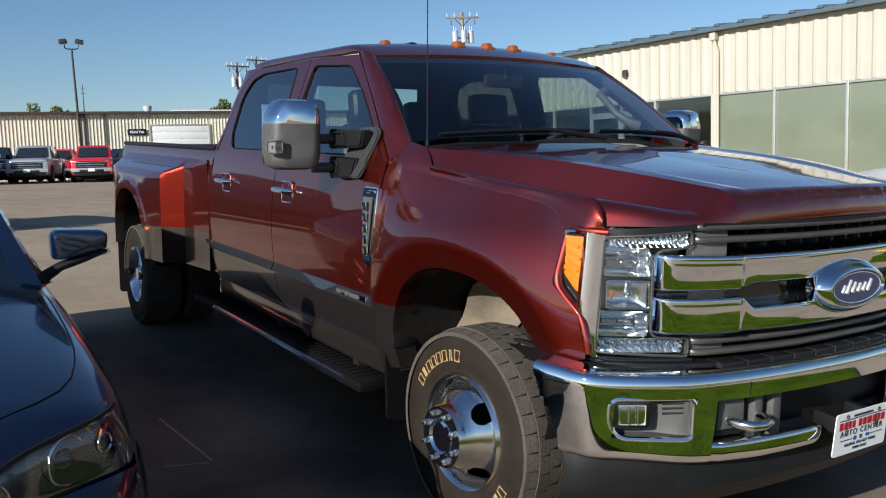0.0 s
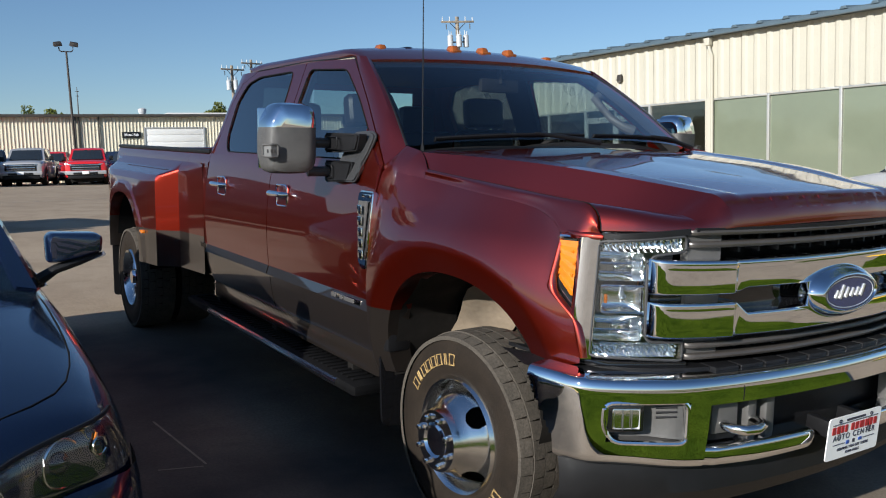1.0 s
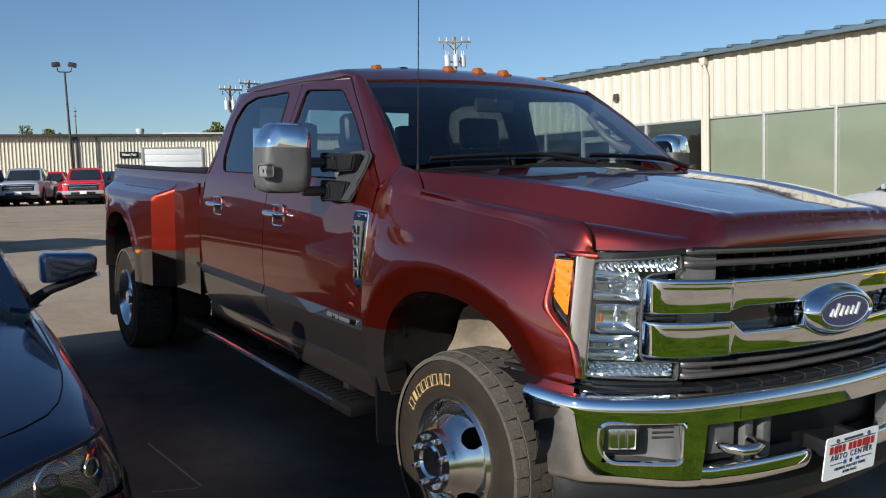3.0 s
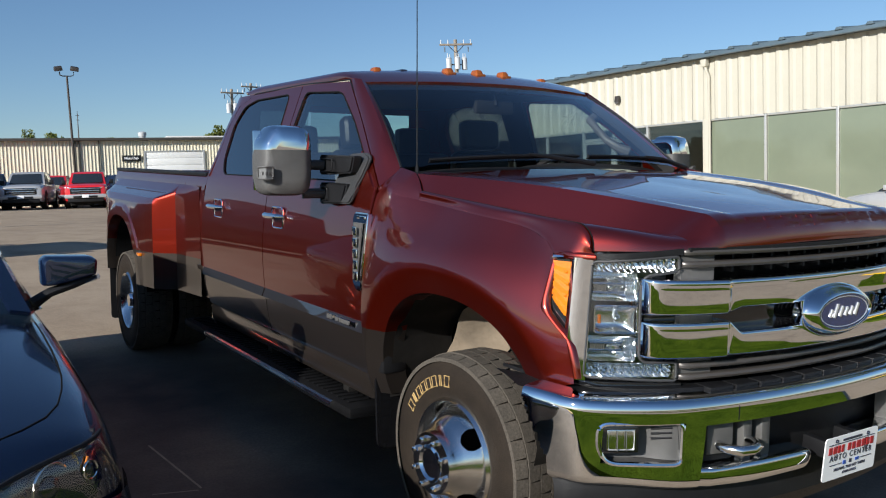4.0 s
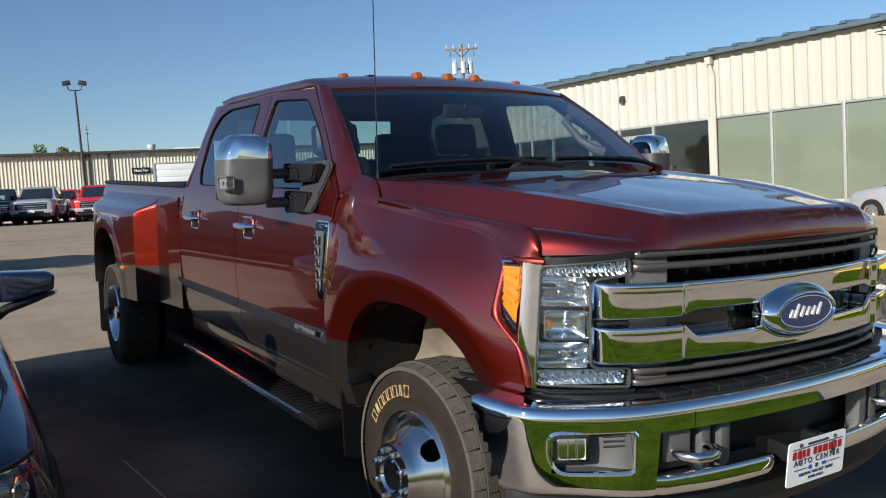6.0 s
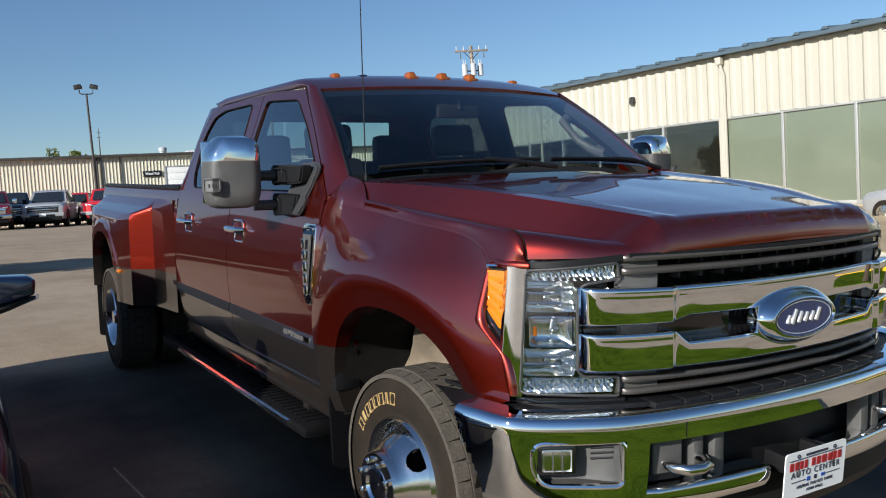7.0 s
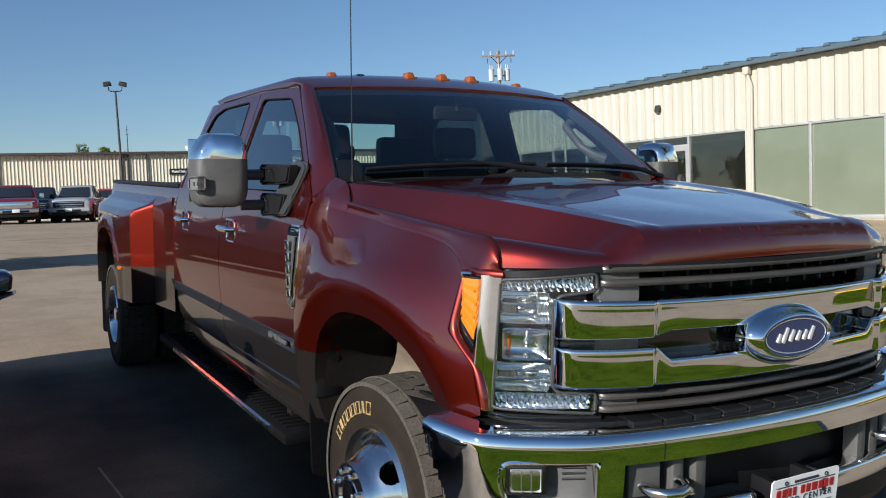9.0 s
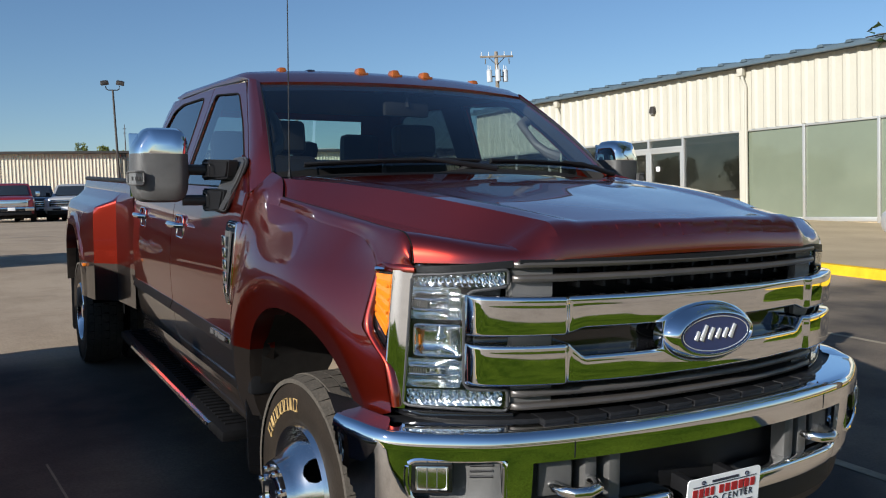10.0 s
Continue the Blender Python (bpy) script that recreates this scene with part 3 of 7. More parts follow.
lawn(bm, [(-60, -25), (60, -25), (60, -60), (-60, -60)])
tagged(link_mesh("lawn", bm, "grass"), "bright green mown lawn across the street", "lawn", kind="stuff")

# yellow kerb along the lawn, facing the parked cars
bm = nbm()
rows = []
for x, y in [(-40 + 2 * k, -1.45) for k in range(19)] + [(-3.4, -1.45)]:
    g = ground_z(x, y)
    d = Vector((0, -1, 0))
    rows.append([(x + d.x * o, y + d.y * o, g + h_) for o, h_ in ((0.0, -0.05), (0.008, 0.045), (0.02, 0.06), (0.10, 0.062), (0.17, 0.05))])
grid(bm, rows)
bmesh.ops.recalc_face_normals(bm, faces=bm.faces)
tagged(link_mesh("kerb", bm, "kerb_yellow"), "yellow painted concrete kerb round the lawn", "kerb", kind="structure")

# ---- the pickup: own frame with the front axle at y = 0, the tail towards +y, the driver's side at +x ----
truck = thing("pickup_truck", SLOPE, "dark red crew cab pickup with dual rear wheels and taupe trim", "pickup truck")


def side_w(z):
    return curve1([(0.50, 0.94), (0.62, 0.985), (0.74, 1.008), (0.84, 1.018), (0.95, 1.027), (1.05, 1.030), (1.14, 1.027), (1.22, 1.020), (1.30, 1.009), (1.36, 0.999), (1.42, 0.987), (1.48, 0.968), (1.55, 0.94)], z)


def glass_w(z):
    return 0.962 - (z - 1.46) * 0.36 - 0.05 * max(0, z - 1.75) ** 2


def fender_top(y):
    return curve1([(-0.66, 1.262), (-0.602, 1.274), (-0.55, 1.312), (-0.45, 1.340), (-0.3, 1.362), (0.0, 1.388), (0.40, 1.430), (0.56, 1.445)], y)


def hood_half(y):
    """Half the hood's width at its shut line."""
    return curve1([(-0.75, 0.875), (-0.65, 0.868), (-0.4, 0.868), (-0.2, 0.877), (0.0, 0.896), (0.245, 0.920), (0.47, 0.93)], y)


def valley_z(y):
    return curve1([(-0.75, 1.375), (-0.60, 1.380), (-0.36, 1.396), (-0.2, 1.410), (0.0, 1.428), (0.245, 1.452), (0.47, 1.475)], y)


def fender_w(y, z):
    w = side_w(z) - 0.115 * smooth01((-y - 0.05) / 0.85) ** 1.2 * (1 + 0.25 * (z - 1.0))
    w -= 0.072 * max(0.0, 1 - (fender_top(y) - z) / 0.27) ** 2 * (1 - 0.75 * smooth01((y - 0.05) / 0.45)) * smooth01((y + 0.66) / 0.30)
    return w


def arch_w(y, z):
    """The front fender's half width with the flare round the wheel opening."""
    dy, dz = y + 0.06, z - 0.60
    r0 = math.hypot(dy, dz)
    ri = (abs(dy / r0 / 0.505) ** 2.3 + abs(dz / r0 / 0.465) ** 2.3) ** (-1 / 2.3)
    r = max(0.0, r0 - ri)
    k = r / 0.10 if r < 0.10 else 1 - smooth01((r - 0.10) / 0.26)
    return fender_w(y, z) + 0.034 * k * smooth01((1.36 - z) / 0.14)


def polar_panel(s, c, inner, outer, width, n, radial, lip, mi_of):
    """A body panel round a wheel opening: rows fan out from the opening's edge to the outline."""
    bm = nbm()
    rows = []
    cy, cz = c
    k = len(outer)
    for i in range(n + 1):
        a = lerp(inner[2], inner[3], i / n)
        d = (math.cos(a), math.sin(a))
        best = 9.0
        for j in range(k):
            (y0, z0), (y1, z1) = outer[j], outer[(j + 1) % k]
            ey, ez = y1 - y0, z1 - z0
            den = d[0] * ez - d[1] * ey
            if abs(den) < 1e-9:
                continue
            t = ((y0 - cy) * ez - (z0 - cz) * ey) / den
            u = ((y0 - cy) * d[1] - (z0 - cz) * d[0]) / den
            if t > 0 and -1e-6 <= u <= 1 + 1e-6:
                best = min(best, t)
        ri = (abs(d[0] / inner[0]) ** 2.3 + abs(d[1] / inner[1]) ** 2.3) ** (-1 / 2.3)
        row = []
        for dep in (0.10, 0.03):
            r = ri - 0.006 * (dep > 0.05)
            y, z = cy + d[0] * r, cz + d[1] * r
            row.append((s * (width(y, z, 0.0) - dep), y, z))
        for f in radial:
            r = ri + (max(best, ri + 0.004) - ri) * f
            y, z = cy + d[0] * r, cz + d[1] * r
            row.append((s * width(y, z, r - ri), y, z))
        rows.append(row)
    grid(bm, rows)
    bmesh.ops.bisect_plane(bm, geom=bm.verts[:] + bm.edges[:] + bm.faces[:], plane_co=(0, 0, lip), plane_no=(0, 0, 1))
    bmesh.ops.recalc_face_normals(bm, faces=bm.faces)
    for f in bm.faces:
        f.material_index = mi_of(f.calc_center_median())
    return bm


def panel_side(bm, s, y0, y1, z0, z1, w, ny=14, nz=16, t=0.03):
    rows = [[(s * w(lerp(y0, y1, i / ny), lerp(z0, z1, j / nz)), lerp(y0, y1, i / ny), lerp(z0, z1, j / nz)) for j in range(nz + 1)] for i in range(ny + 1)]
    grid(bm, rows)
    # returned edges
    for row in (rows[0], rows[-1]):
        grid(bm, [row, [(p[0] - s * t, p[1], p[2]) for p in row]])
    for k in (0, -1):
        e = [r[k] for r in rows]
        grid(bm, [e, [(p[0] - s * t, p[1], p[2]) for p in e]])
    bmesh.ops.remove_doubles(bm, verts=bm.verts, dist=0.0004)
    bmesh.ops.recalc_face_normals(bm, faces=bm.faces)


FAN = [0, 0.07, 0.14, 0.2, 0.26, 0.32, 0.38, 0.44, 0.5, 0.56, 0.62, 0.68, 0.74, 0.8, 0.85, 0.9, 0.94, 0.97, 1.0]
FENDER_OUT = [(0.555, 0.40), (0.555, 1.444), (0.40, 1.430), (0.0, 1.388), (-0.3, 1.362), (-0.45, 1.340), (-0.55, 1.312), (-0.602, 1.274), (-0.592, 1.09), (-0.70, 1.0), (-0.735, 0.875), (-0.735, 0.40)]
FRONT_WIN = [(0.62, 1.478), (0.99, 1.765), (1.245, 1.925), (1.725, 1.952), (1.765, 1.478)]
FRONT_FRAME = [(0.545, 1.455), (0.905, 1.755), (1.195, 1.975), (1.80, 2.0), (1.80, 1.455)]
REAR_WIN = [(1.92, 1.478), (1.955, 1.955), (2.49, 1.950), (2.67, 1.915), (2.765, 1.80), (2.745, 1.575), (2.66, 1.478)]
REAR_FRAME = [(1.808, 1.455), (1.808, 2.0), (2.56, 1.99), (2.78, 1.92), (2.865, 1.78), (2.885, 1.60), (2.93, 1.455)]

for s in (-1, 1):
    # front fender with its flared opening
    def fw(y, z, r):
        k = r / 0.10 if r < 0.10 else 1 - smooth01((r - 0.10) / 0.26)
        return fender_w(y, z) + 0.034 * k * smooth01((1.36 - z) / 0.14)

    bm = polar_panel(s, (-0.06, 0.60), (0.505, 0.465, radians(-6), radians(159)), FENDER_OUT, fw, 150,
                     FAN, 0.84, lambda c: 1 if (c.z < 0.84 and c.y > 0.3) else 0)
    part("front_fender", bm, ["paint", "taupe"], truck, "dark red flared front fender")
    bm = nbm()
    rows = []
    for i in range(22):
        # the outer edge follows the fender's side and then the lamp's rim, the inner one the hood's shut line
        g = max(0.0, (i - 15) / 6)
        y = lerp(0.25, -0.60, min(i, 15) / 15)
        z = fender_top(y)
        o = Vector((fender_w(y, z), y, z))
        yi = lerp(0.245, -0.645, min(i, 15) / 15)
        q = Vector((hood_half(yi) + 0.0022, yi - 0.090 * math.sin(g * math.pi / 2), lerp(valley_z(yi), 1.294, 1 - math.cos(g * math.pi / 2))))
        if g > 0:
            o = Vector((line1([(0, o.x), (0.5, 0.922), (1, 0.874)], g), line1([(0, -0.60), (0.5, -0.682), (1, -0.752)], g), line1([(0, z), (0.5, 1.264), (1, 1.262)], g)))
        row = []
        if g > 0:
            row.append((s * (o.x - 0.012), o.y + 0.016, o.z - 0.004))
        else:
            row.append((s * o.x, o.y, o.z - 0.002))
        for k in range(9):
            t = k / 8
            rise = min(0.030, max(0.004, (q.z - o.z) * 0.75))
            fwd_ = 0.008 * min(1.0, g * 2.0) * (1 - 0.7 * g)
            p1 = o + Vector((-0.55 * rise, -fwd_, rise))
            p2 = q + Vector((0.030, -fwd_, -0.010))
            c = o * (1 - t) ** 3 + p1 * 3 * t * (1 - t) ** 2 + p2 * 3 * t * t * (1 - t) + q * t ** 3
            row.append((s * c.x, c.y, c.z))
        rows.append(row + [(s * (q.x - 0.004), q.y, q.z - 0.012), (s * (q.x - 0.006), q.y + 0.02, q.z - 0.05)])
    grid(bm, rows)
    bmesh.ops.recalc_face_normals(bm, faces=bm.faces)
    part("fender_flange", bm, "paint", truck)
    # thick rounded rim of the fender round the lamp
    path = [Vector((0.874, -0.744, 1.272)), Vector((0.902, -0.706, 1.273)), Vector((0.922, -0.655, 1.272))]
    for y, z in ((-0.605, 1.272), (-0.600, 1.18), (-0.594, 1.095), (-0.645, 1.045), (-0.70, 1.0), (-0.727, 0.93), (-0.735, 0.875)):
        path.append(Vector((arch_w(y, z) - 0.010, y + 0.004, z)))
    for _ in range(3):
        path = [path[0]] + [q for a, b in zip(path, path[1:]) for q in (lerp(a, b, 0.25), lerp(a, b, 0.75))] + [path[-1]]
    bm = nbm()
    rows = []
    for i, p in enumerate(path):
        top = smooth01((-0.612 - p.y) / 0.03) * smooth01((p.z - 1.24) / 0.02)
        side = [(0.010, 0.014, 0.0), (0.008, 0.0, 0.0), (0.003, -0.009, 0.0), (-0.005, -0.014, 0.0), (-0.014, -0.014, 0.0), (-0.020, -0.008, 0.0), (-0.022, 0.02, 0.0)]
        over = [(0.0, 0.012, 0.013), (0.002, 0.002, 0.012), (0.004, -0.006, 0.008), (0.005, -0.011, 0.001), (0.004, -0.011, -0.007), (0.002, -0.006, -0.011), (0.0, 0.02, -0.012)]
        rows.append([(s * (p.x + lerp(u[0], v[0], top)), p.y + lerp(u[1], v[1], top), p.z + lerp(u[2], v[2], top)) for u, v in zip(side, over)])
    grid(bm, rows)
    bmesh.ops.recalc_face_normals(bm, faces=bm.faces)
    part("fender_lip", bm, "paint", truck)
    # wheel well liner, open to the side
    bm = nbm()
    rows = []
    for i in range(25):
        a = lerp(radians(-8), radians(188), i / 24)
        wob = 0.012 * math.sin(i * 1.7)
        rows.append([(s * x, -0.06 + (0.51 + wob) * math.cos(a), 0.60 + (0.475 + wob) * math.sin(a)) for x in (0.965, 0.90, 0.80, 0.66)])
    grid(bm, rows)
    bmesh.ops.recalc_face_normals(bm, faces=bm.faces)
    part("arch_liner", bm, "well_black", truck)
    bm = nbm()
    rows = []
    for i in range(25):
        a = lerp(radians(-8), radians(188), i / 24)
        row = []
        for k, x in enumerate((0.68, 0.62, 0.57, 0.54, 0.52)):
            f = 1 - 0.10 * k
            q = noise.noise(Vector((i * 0.35, k * 0.8, s))) * 0.03
            row.append((s * (x + q), -0.06 + 0.51 * f * math.cos(a), 0.58 + (0.44 * f + q) * math.sin(a)))
        rows.append(row)
    grid(bm, rows)
    grid(bm, [[(s * 0.52, 0.30 * math.cos(a) - 0.06, 0.56 + 0.26 * math.sin(a)) for a in [lerp(radians(-8), radians(188), i / 24) for i in range(25)]],
              [(s * 0.46, 0.30 * math.cos(a), 0.50 + 0.25 * math.sin(a)) for a in [lerp(radians(-8), radians(188), i / 24) for i in range(25)]]])
    bmesh.ops.recalc_face_normals(bm, faces=bm.faces)
    part("wheel_well_liner", bm, "liner", truck, "dusty beige wheel well liner")
    # doors
    for y0, y1, frame_o, frame_i, win, gm, hy in ((0.562, 1.80, FRONT_FRAME, FRONT_WIN, FRONT_WIN, "door_glass", 1.60), (1.808, 2.93, REAR_FRAME, REAR_WIN, REAR_WIN, "privacy", 2.605)):
        bm = nbm()
        panel_side(bm, s, y0, y1, 0.845, 1.46, lambda y, z: side_w(z), 16, 18)
        fo, fi = rounded(frame_o, 0.02, 4), rounded(frame_i, 0.045, 4)
        ring_panel(bm, fo, fi, lambda y, z: (s * (glass_w(z) + 0.004), y, z))
        ring_panel(bm, fo, fi, lambda y, z: (s * (glass_w(z) - 0.035), y, z))
        for lp in (fo, fi):
            grid(bm, [[(s * (glass_w(z) + 0.004), y, z) for y, z in lp + lp[:1]], [(s * (glass_w(z) - 0.035), y, z) for y, z in lp + lp[:1]]])
        bmesh.ops.recalc_face_normals(bm, faces=bm.faces)
        door = part("front_door" if y0 < 1 else "rear_door", bm, "paint", truck)
        bm = nbm()
        panel_side(bm, s, y0, y1, 0.60, 0.812, lambda y, z: side_w(z), 10, 8)
        part("lower_panel", bm, "taupe", door, "taupe grey lower door panel")
        bm = nbm()
        panel_side(bm, s, y0 + 0.003, y1 - 0.003, 0.804, 0.850, lambda y, z: side_w(z) + 0.022 - 0.42 * (z - 0.804), 6, 3)
        part("door_moulding", bm, "taupe", door, "taupe grey door moulding")
        bm = nbm()
        vs = [bm.verts.new((s * (glass_w(z) - 0.003), y, z)) for y, z in rounded(win, 0.05, 4)]
        bm.faces.new(vs)
        g = part("window_glass", bm, gm, door, "tinted window glass")
        g.visible_shadow = False
        # rubber seal round the pane
        bm = nbm()
        tube(bm, [(s * (glass_w(z) + 0.004), y, z) for y, z in rounded(win, 0.05, 4)], 0.004, 6, closed=True)
        part("window_seal", bm, "void", door)
        # handle: chrome surround, painted cup, chrome grip across it
        wz = side_w(1.27)
        bm = nbm()
        tube(bm, [(s * (wz + 0.004), hy + u, 1.262 + v) for u, v in rounded([(-0.075, -0.056), (0.075, -0.056), (0.075, 0.056), (-0.075, 0.056)], 0.022, 4)], 0.006, 8, closed=True)
        part("handle_bezel", bm, "chrome", door, "chrome handle surround")
        bm = nbm()
        box(bm, (s * (wz - 0.002), hy, 1.262), (0.008, 0.135, 0.10), 0.003)
        part("handle_cup", bm, "paint", door)
        bm = nbm()
        tube(bm, [(s * (wz + 0.006), hy - 0.085, 1.270), (s * (wz + 0.040), hy - 0.070, 1.272), (s * (wz + 0.048), hy + 0.01, 1.272), (s * (wz + 0.044), hy + 0.085, 1.272), (s * (wz + 0.008), hy + 0.105, 1.270)], [0.012, 0.016, 0.017, 0.016, 0.012], 10)
        part("handle_grip", bm, "chrome", door, "chrome grip")
    # black sill and cab underside
    bm = nbm()
    box(bm, (s * 0.93, 1.75, 0.545), (0.10, 2.36, 0.12), 0.03)
    part("rocker_panel", bm, "taupe", truck)
    # running board: tread top, chrome edge, brackets
    bm = nbm()
    box(bm, (s * 0.985, 1.93, 0.425), (0.185, 2.62, 0.055), 0.022)
    board = part("running_board", bm, "board", truck, "black running board with chrome edge strip")
    bm = nbm()
    for i in range(44):
        box(bm, (s * 0.985, 0.72 + i * 0.056, 0.456), (0.11, 0.02, 0.008), 0.002, seg=1)
    part("tread_pad", bm, "board", board)
    bm = nbm()
    tube(bm, [(s * 1.076, 0.80, 0.432), (s * 1.08, 0.83, 0.432), (s * 1.08, 2.70, 0.432), (s * 1.076, 2.73, 0.432)], 0.017, 8)
    part("edge_strip", bm, "satin", board, "bright edge strip")
    for y in (0.9, 1.9, 2.9):
        bm = nbm()
        box(bm, (s * 0.86, y, 0.47), (0.2, 0.06, 0.04), 0.008)
        part("bracket", bm, "frame", board)
    # fender vent with its badge bars
    bm = nbm()
    poly = [(0.535, 1.345), (0.665, 1.345), (0.675, 1.32), (0.635, 1.03), (0.605, 0.995), (0.560, 1.0)]
    prism(bm, rounded(poly, 0.015, 2), 0.0, 0.028, lambda u, v, d: (s * (side_w(v) - 0.004 + d), u, v), bevel=0.006)
    vent = part("fender_vent", bm, "chrome", truck, "chrome fender vent with grey insert")
    bm = nbm()
    prism(bm, [(0.562, 1.30), (0.645, 1.30), (0.615, 1.05), (0.582, 1.04)], 0.03, 0.036, lambda u, v, d: (s * (side_w(v) - 0.004 + d), u, v))
    part("insert", bm, "grey_plastic", vent)
    for k in range(5):
        bm = nbm()
        box(bm, (s * (side_w(1.1) + 0.033), 0.597 - k * 0.002, 1.265 - k * 0.05), (0.008, 0.036, 0.040), 0.004)
        part("badge_bar", bm, "satin", vent)
    bm = nbm()
    box(bm, (s * (side_w(1.33) + 0.026), 0.592, 1.324), (0.006, 0.07, 0.014), 0.002)
    part("badge_bar", bm, "chrome", vent)
    # engine badge on the door's lower panel
    bm = nbm()
    box(bm, (s * (side_w(0.83) + 0.012), 0.80, 0.828), (0.008, 0.30, 0.030), 0.004)
    badge = part("door_badge", bm, "satin", truck, "silver engine badge strip")
    for k, (a, b) in enumerate(((0.92, 0.05), (0.84, 0.03), (0.76, 0.10))):
        bm = nbm()
        box(bm, (s * (side_w(0.83) + 0.018), a, 0.828), (0.006, b, 0.020), 0.003)
        part("badge_bar", bm, "grey_plastic", badge)
    # towing mirror; the one on the driver side is pulled out
    mx = 0.15 if s > 0 else 0.0
    bm = nbm()
    sec = []
    for y, g in ((0.905, 0.55), (0.912, 0.80), (0.93, 0.94), (0.97, 1.0), (1.03, 1.01), (1.07, 0.99)):
        row = []
        for i in range(40):
            a = 2 * math.pi * i / 40
            c, q = math.cos(a), math.sin(a)
            e = 0.42
            px = math.copysign(abs(c) ** e, c) * 0.113
            pz = math.copysign(abs(q) ** e, q) * 0.163
            if pz > 0.05 and px < 0:
                px *= 1 - 0.30 * smooth01((pz - 0.05) / 0.115)
            row.append((s * (1.232 + mx - px * g), y + 0.02 * (-px) / 0.113, 1.572 + pz * g))
        sec.append(row)
    vs = grid(bm, sec, close_v=True)
    bm.faces.new(vs[0])
    bm.faces.new(list(reversed(vs[-1])))
    bmesh.ops.bisect_plane(bm, geom=bm.verts[:] + bm.edges[:] + bm.faces[:], plane_co=(0, 0, 1.622), plane_no=(0, 0, 1))
    bmesh.ops.recalc_face_normals(bm, faces=bm.faces)
    for f in bm.faces:
        f.material_index = 1 if f.calc_center_median().z > 1.622 else 0
    mir = part("tow_mirror", bm, ["grey_plastic", "chrome"], truck, "large grey towing mirror with chrome cap")
    bm = nbm()
    box(bm, (s * (1.238 + mx), 0.995 + 0.086, 1.572), (0.21, 0.012, 0.28), 0.005)
    part("mirror_glass", bm, "chrome", mir)

    def sig(u, v, out):
        return Vector((s * (u + mx), 0.906 - out + 1.1 * max(0, u - 1.346), v))

    bm = nbm()
    tube(bm, [sig(u, v, 0.0) for u, v in rounded([(1.314, 1.488), (1.346, 1.488), (1.376, 1.490), (1.376, 1.542), (1.346, 1.544), (1.314, 1.544)], 0.010, 3)], 0.0055, 6, closed=True)
    ind = part("turn_signal", bm, "grey_plastic", mir, "clear turn signal lens in a grey rim")
    bm = nbm()
    grid(bm, [[sig(u, v, -0.001) for u in (1.314, 1.330, 1.346, 1.361, 1.376)] for v in (1.490, 1.515, 1.542)])
    solid(bm, 0.02)
    part("reflector", bm, "lamp_dark_lining", ind)
    for k in range(4):
        bm = nbm()
        box(bm, sig(1.322 + k * 0.012, 1.515, 0.001), (0.009, 0.003, 0.016), 0.001)
        part("lens_bar", bm, "grey_plastic", ind)
    for z, y0, y1, hh in ((1.553, 0.965, 0.74, 0.094), (1.418, 0.965, 0.80, 0.105)):
        bm = nbm()
        cyl(bm, (s * (1.14 + mx), 0.975, z), (s * 1.0, 0.955, z), 0.024, n=14)
        cyl(bm, (s * (1.135 + mx), 0.96, z + 0.012), (s * 1.0, 0.94, z + 0.012), 0.010, n=8)
        part("arm", bm, "sail", mir)
        bm = nbm()
        prism(bm, rounded([(y0 + 0.02, z - hh / 2), (y1, z - hh / 2 + 0.012), (y1 - 0.03, z + hh / 2 - 0.004), (y0 + 0.02, z + hh / 2)], 0.014, 3), 0.0, 0.095, lambda u, v, d: (s * (0.955 + d * (0.55 + 0.45 * smooth01((u - 0.72) / 0.2))), u, v), bevel=0.008)
        sl = part("arm_sleeve", bm, "black", mir, "black mirror arm sleeve")
        bm = nbm()
        tube(bm, [(s * 1.051, u, v) for u, v in rounded([(y0, z - hh * 0.32), (y1 + 0.10, z - hh * 0.26), (y1 + 0.10, z + hh * 0.30), (y0, z + hh * 0.32)], 0.012, 2)], 0.003, 5, closed=True)
        part("sleeve_rib", bm, "black", sl)
    bm = nbm()
    prism(bm, rounded([(0.665, 1.590), (0.72, 1.612), (0.90, 1.605), (0.95, 1.42), (0.93, 1.372), (0.72, 1.376), (0.70, 1.47)], 0.03, 3), 0.0, 0.022, lambda u, v, d: (s * (line1([(1.36, 1.008), (1.44, 0.985), (1.50, 0.955), (1.62, 0.912)], v) + d), u, v), bevel=0.008)
    part("sail_base", bm, "sail", mir, "grey mirror base plate")
    # sail corner panel in body colour ahead of the mirror
    bm = nbm()
    prism(bm, [(0.575, 1.45), (0.80, 1.62), (0.80, 1.45)], 0.0, 0.02, lambda u, v, d: (s * (glass_w(v) - 0.006 + d), u, v))
    part("sail_panel", bm, "paint", truck)

    # A pillar with its cabin trim
    bm = nbm()
    rows, trim = [], []
    for i in range(13):
        t = i / 12
        g = smooth01(t / 0.25)
        a = Vector((glass_w(lerp(1.455, 1.985, t)) + 0.002, line1([(0, 0.538), (0.56, 0.898), (1, 1.20)], t), line1([(0, 1.462), (0.56, 1.76), (1, 1.986)], t)))
        bow = math.sin(math.pi * t)
        b = Vector((lerp(0.880, 0.742, t), lerp(0.490, 1.090, t) - 0.013 * bow, lerp(1.545, 1.966, t) + 0.017 * bow))
        mid = (a + b) / 2 + Vector((0.010, -0.016, 0.010)) * g
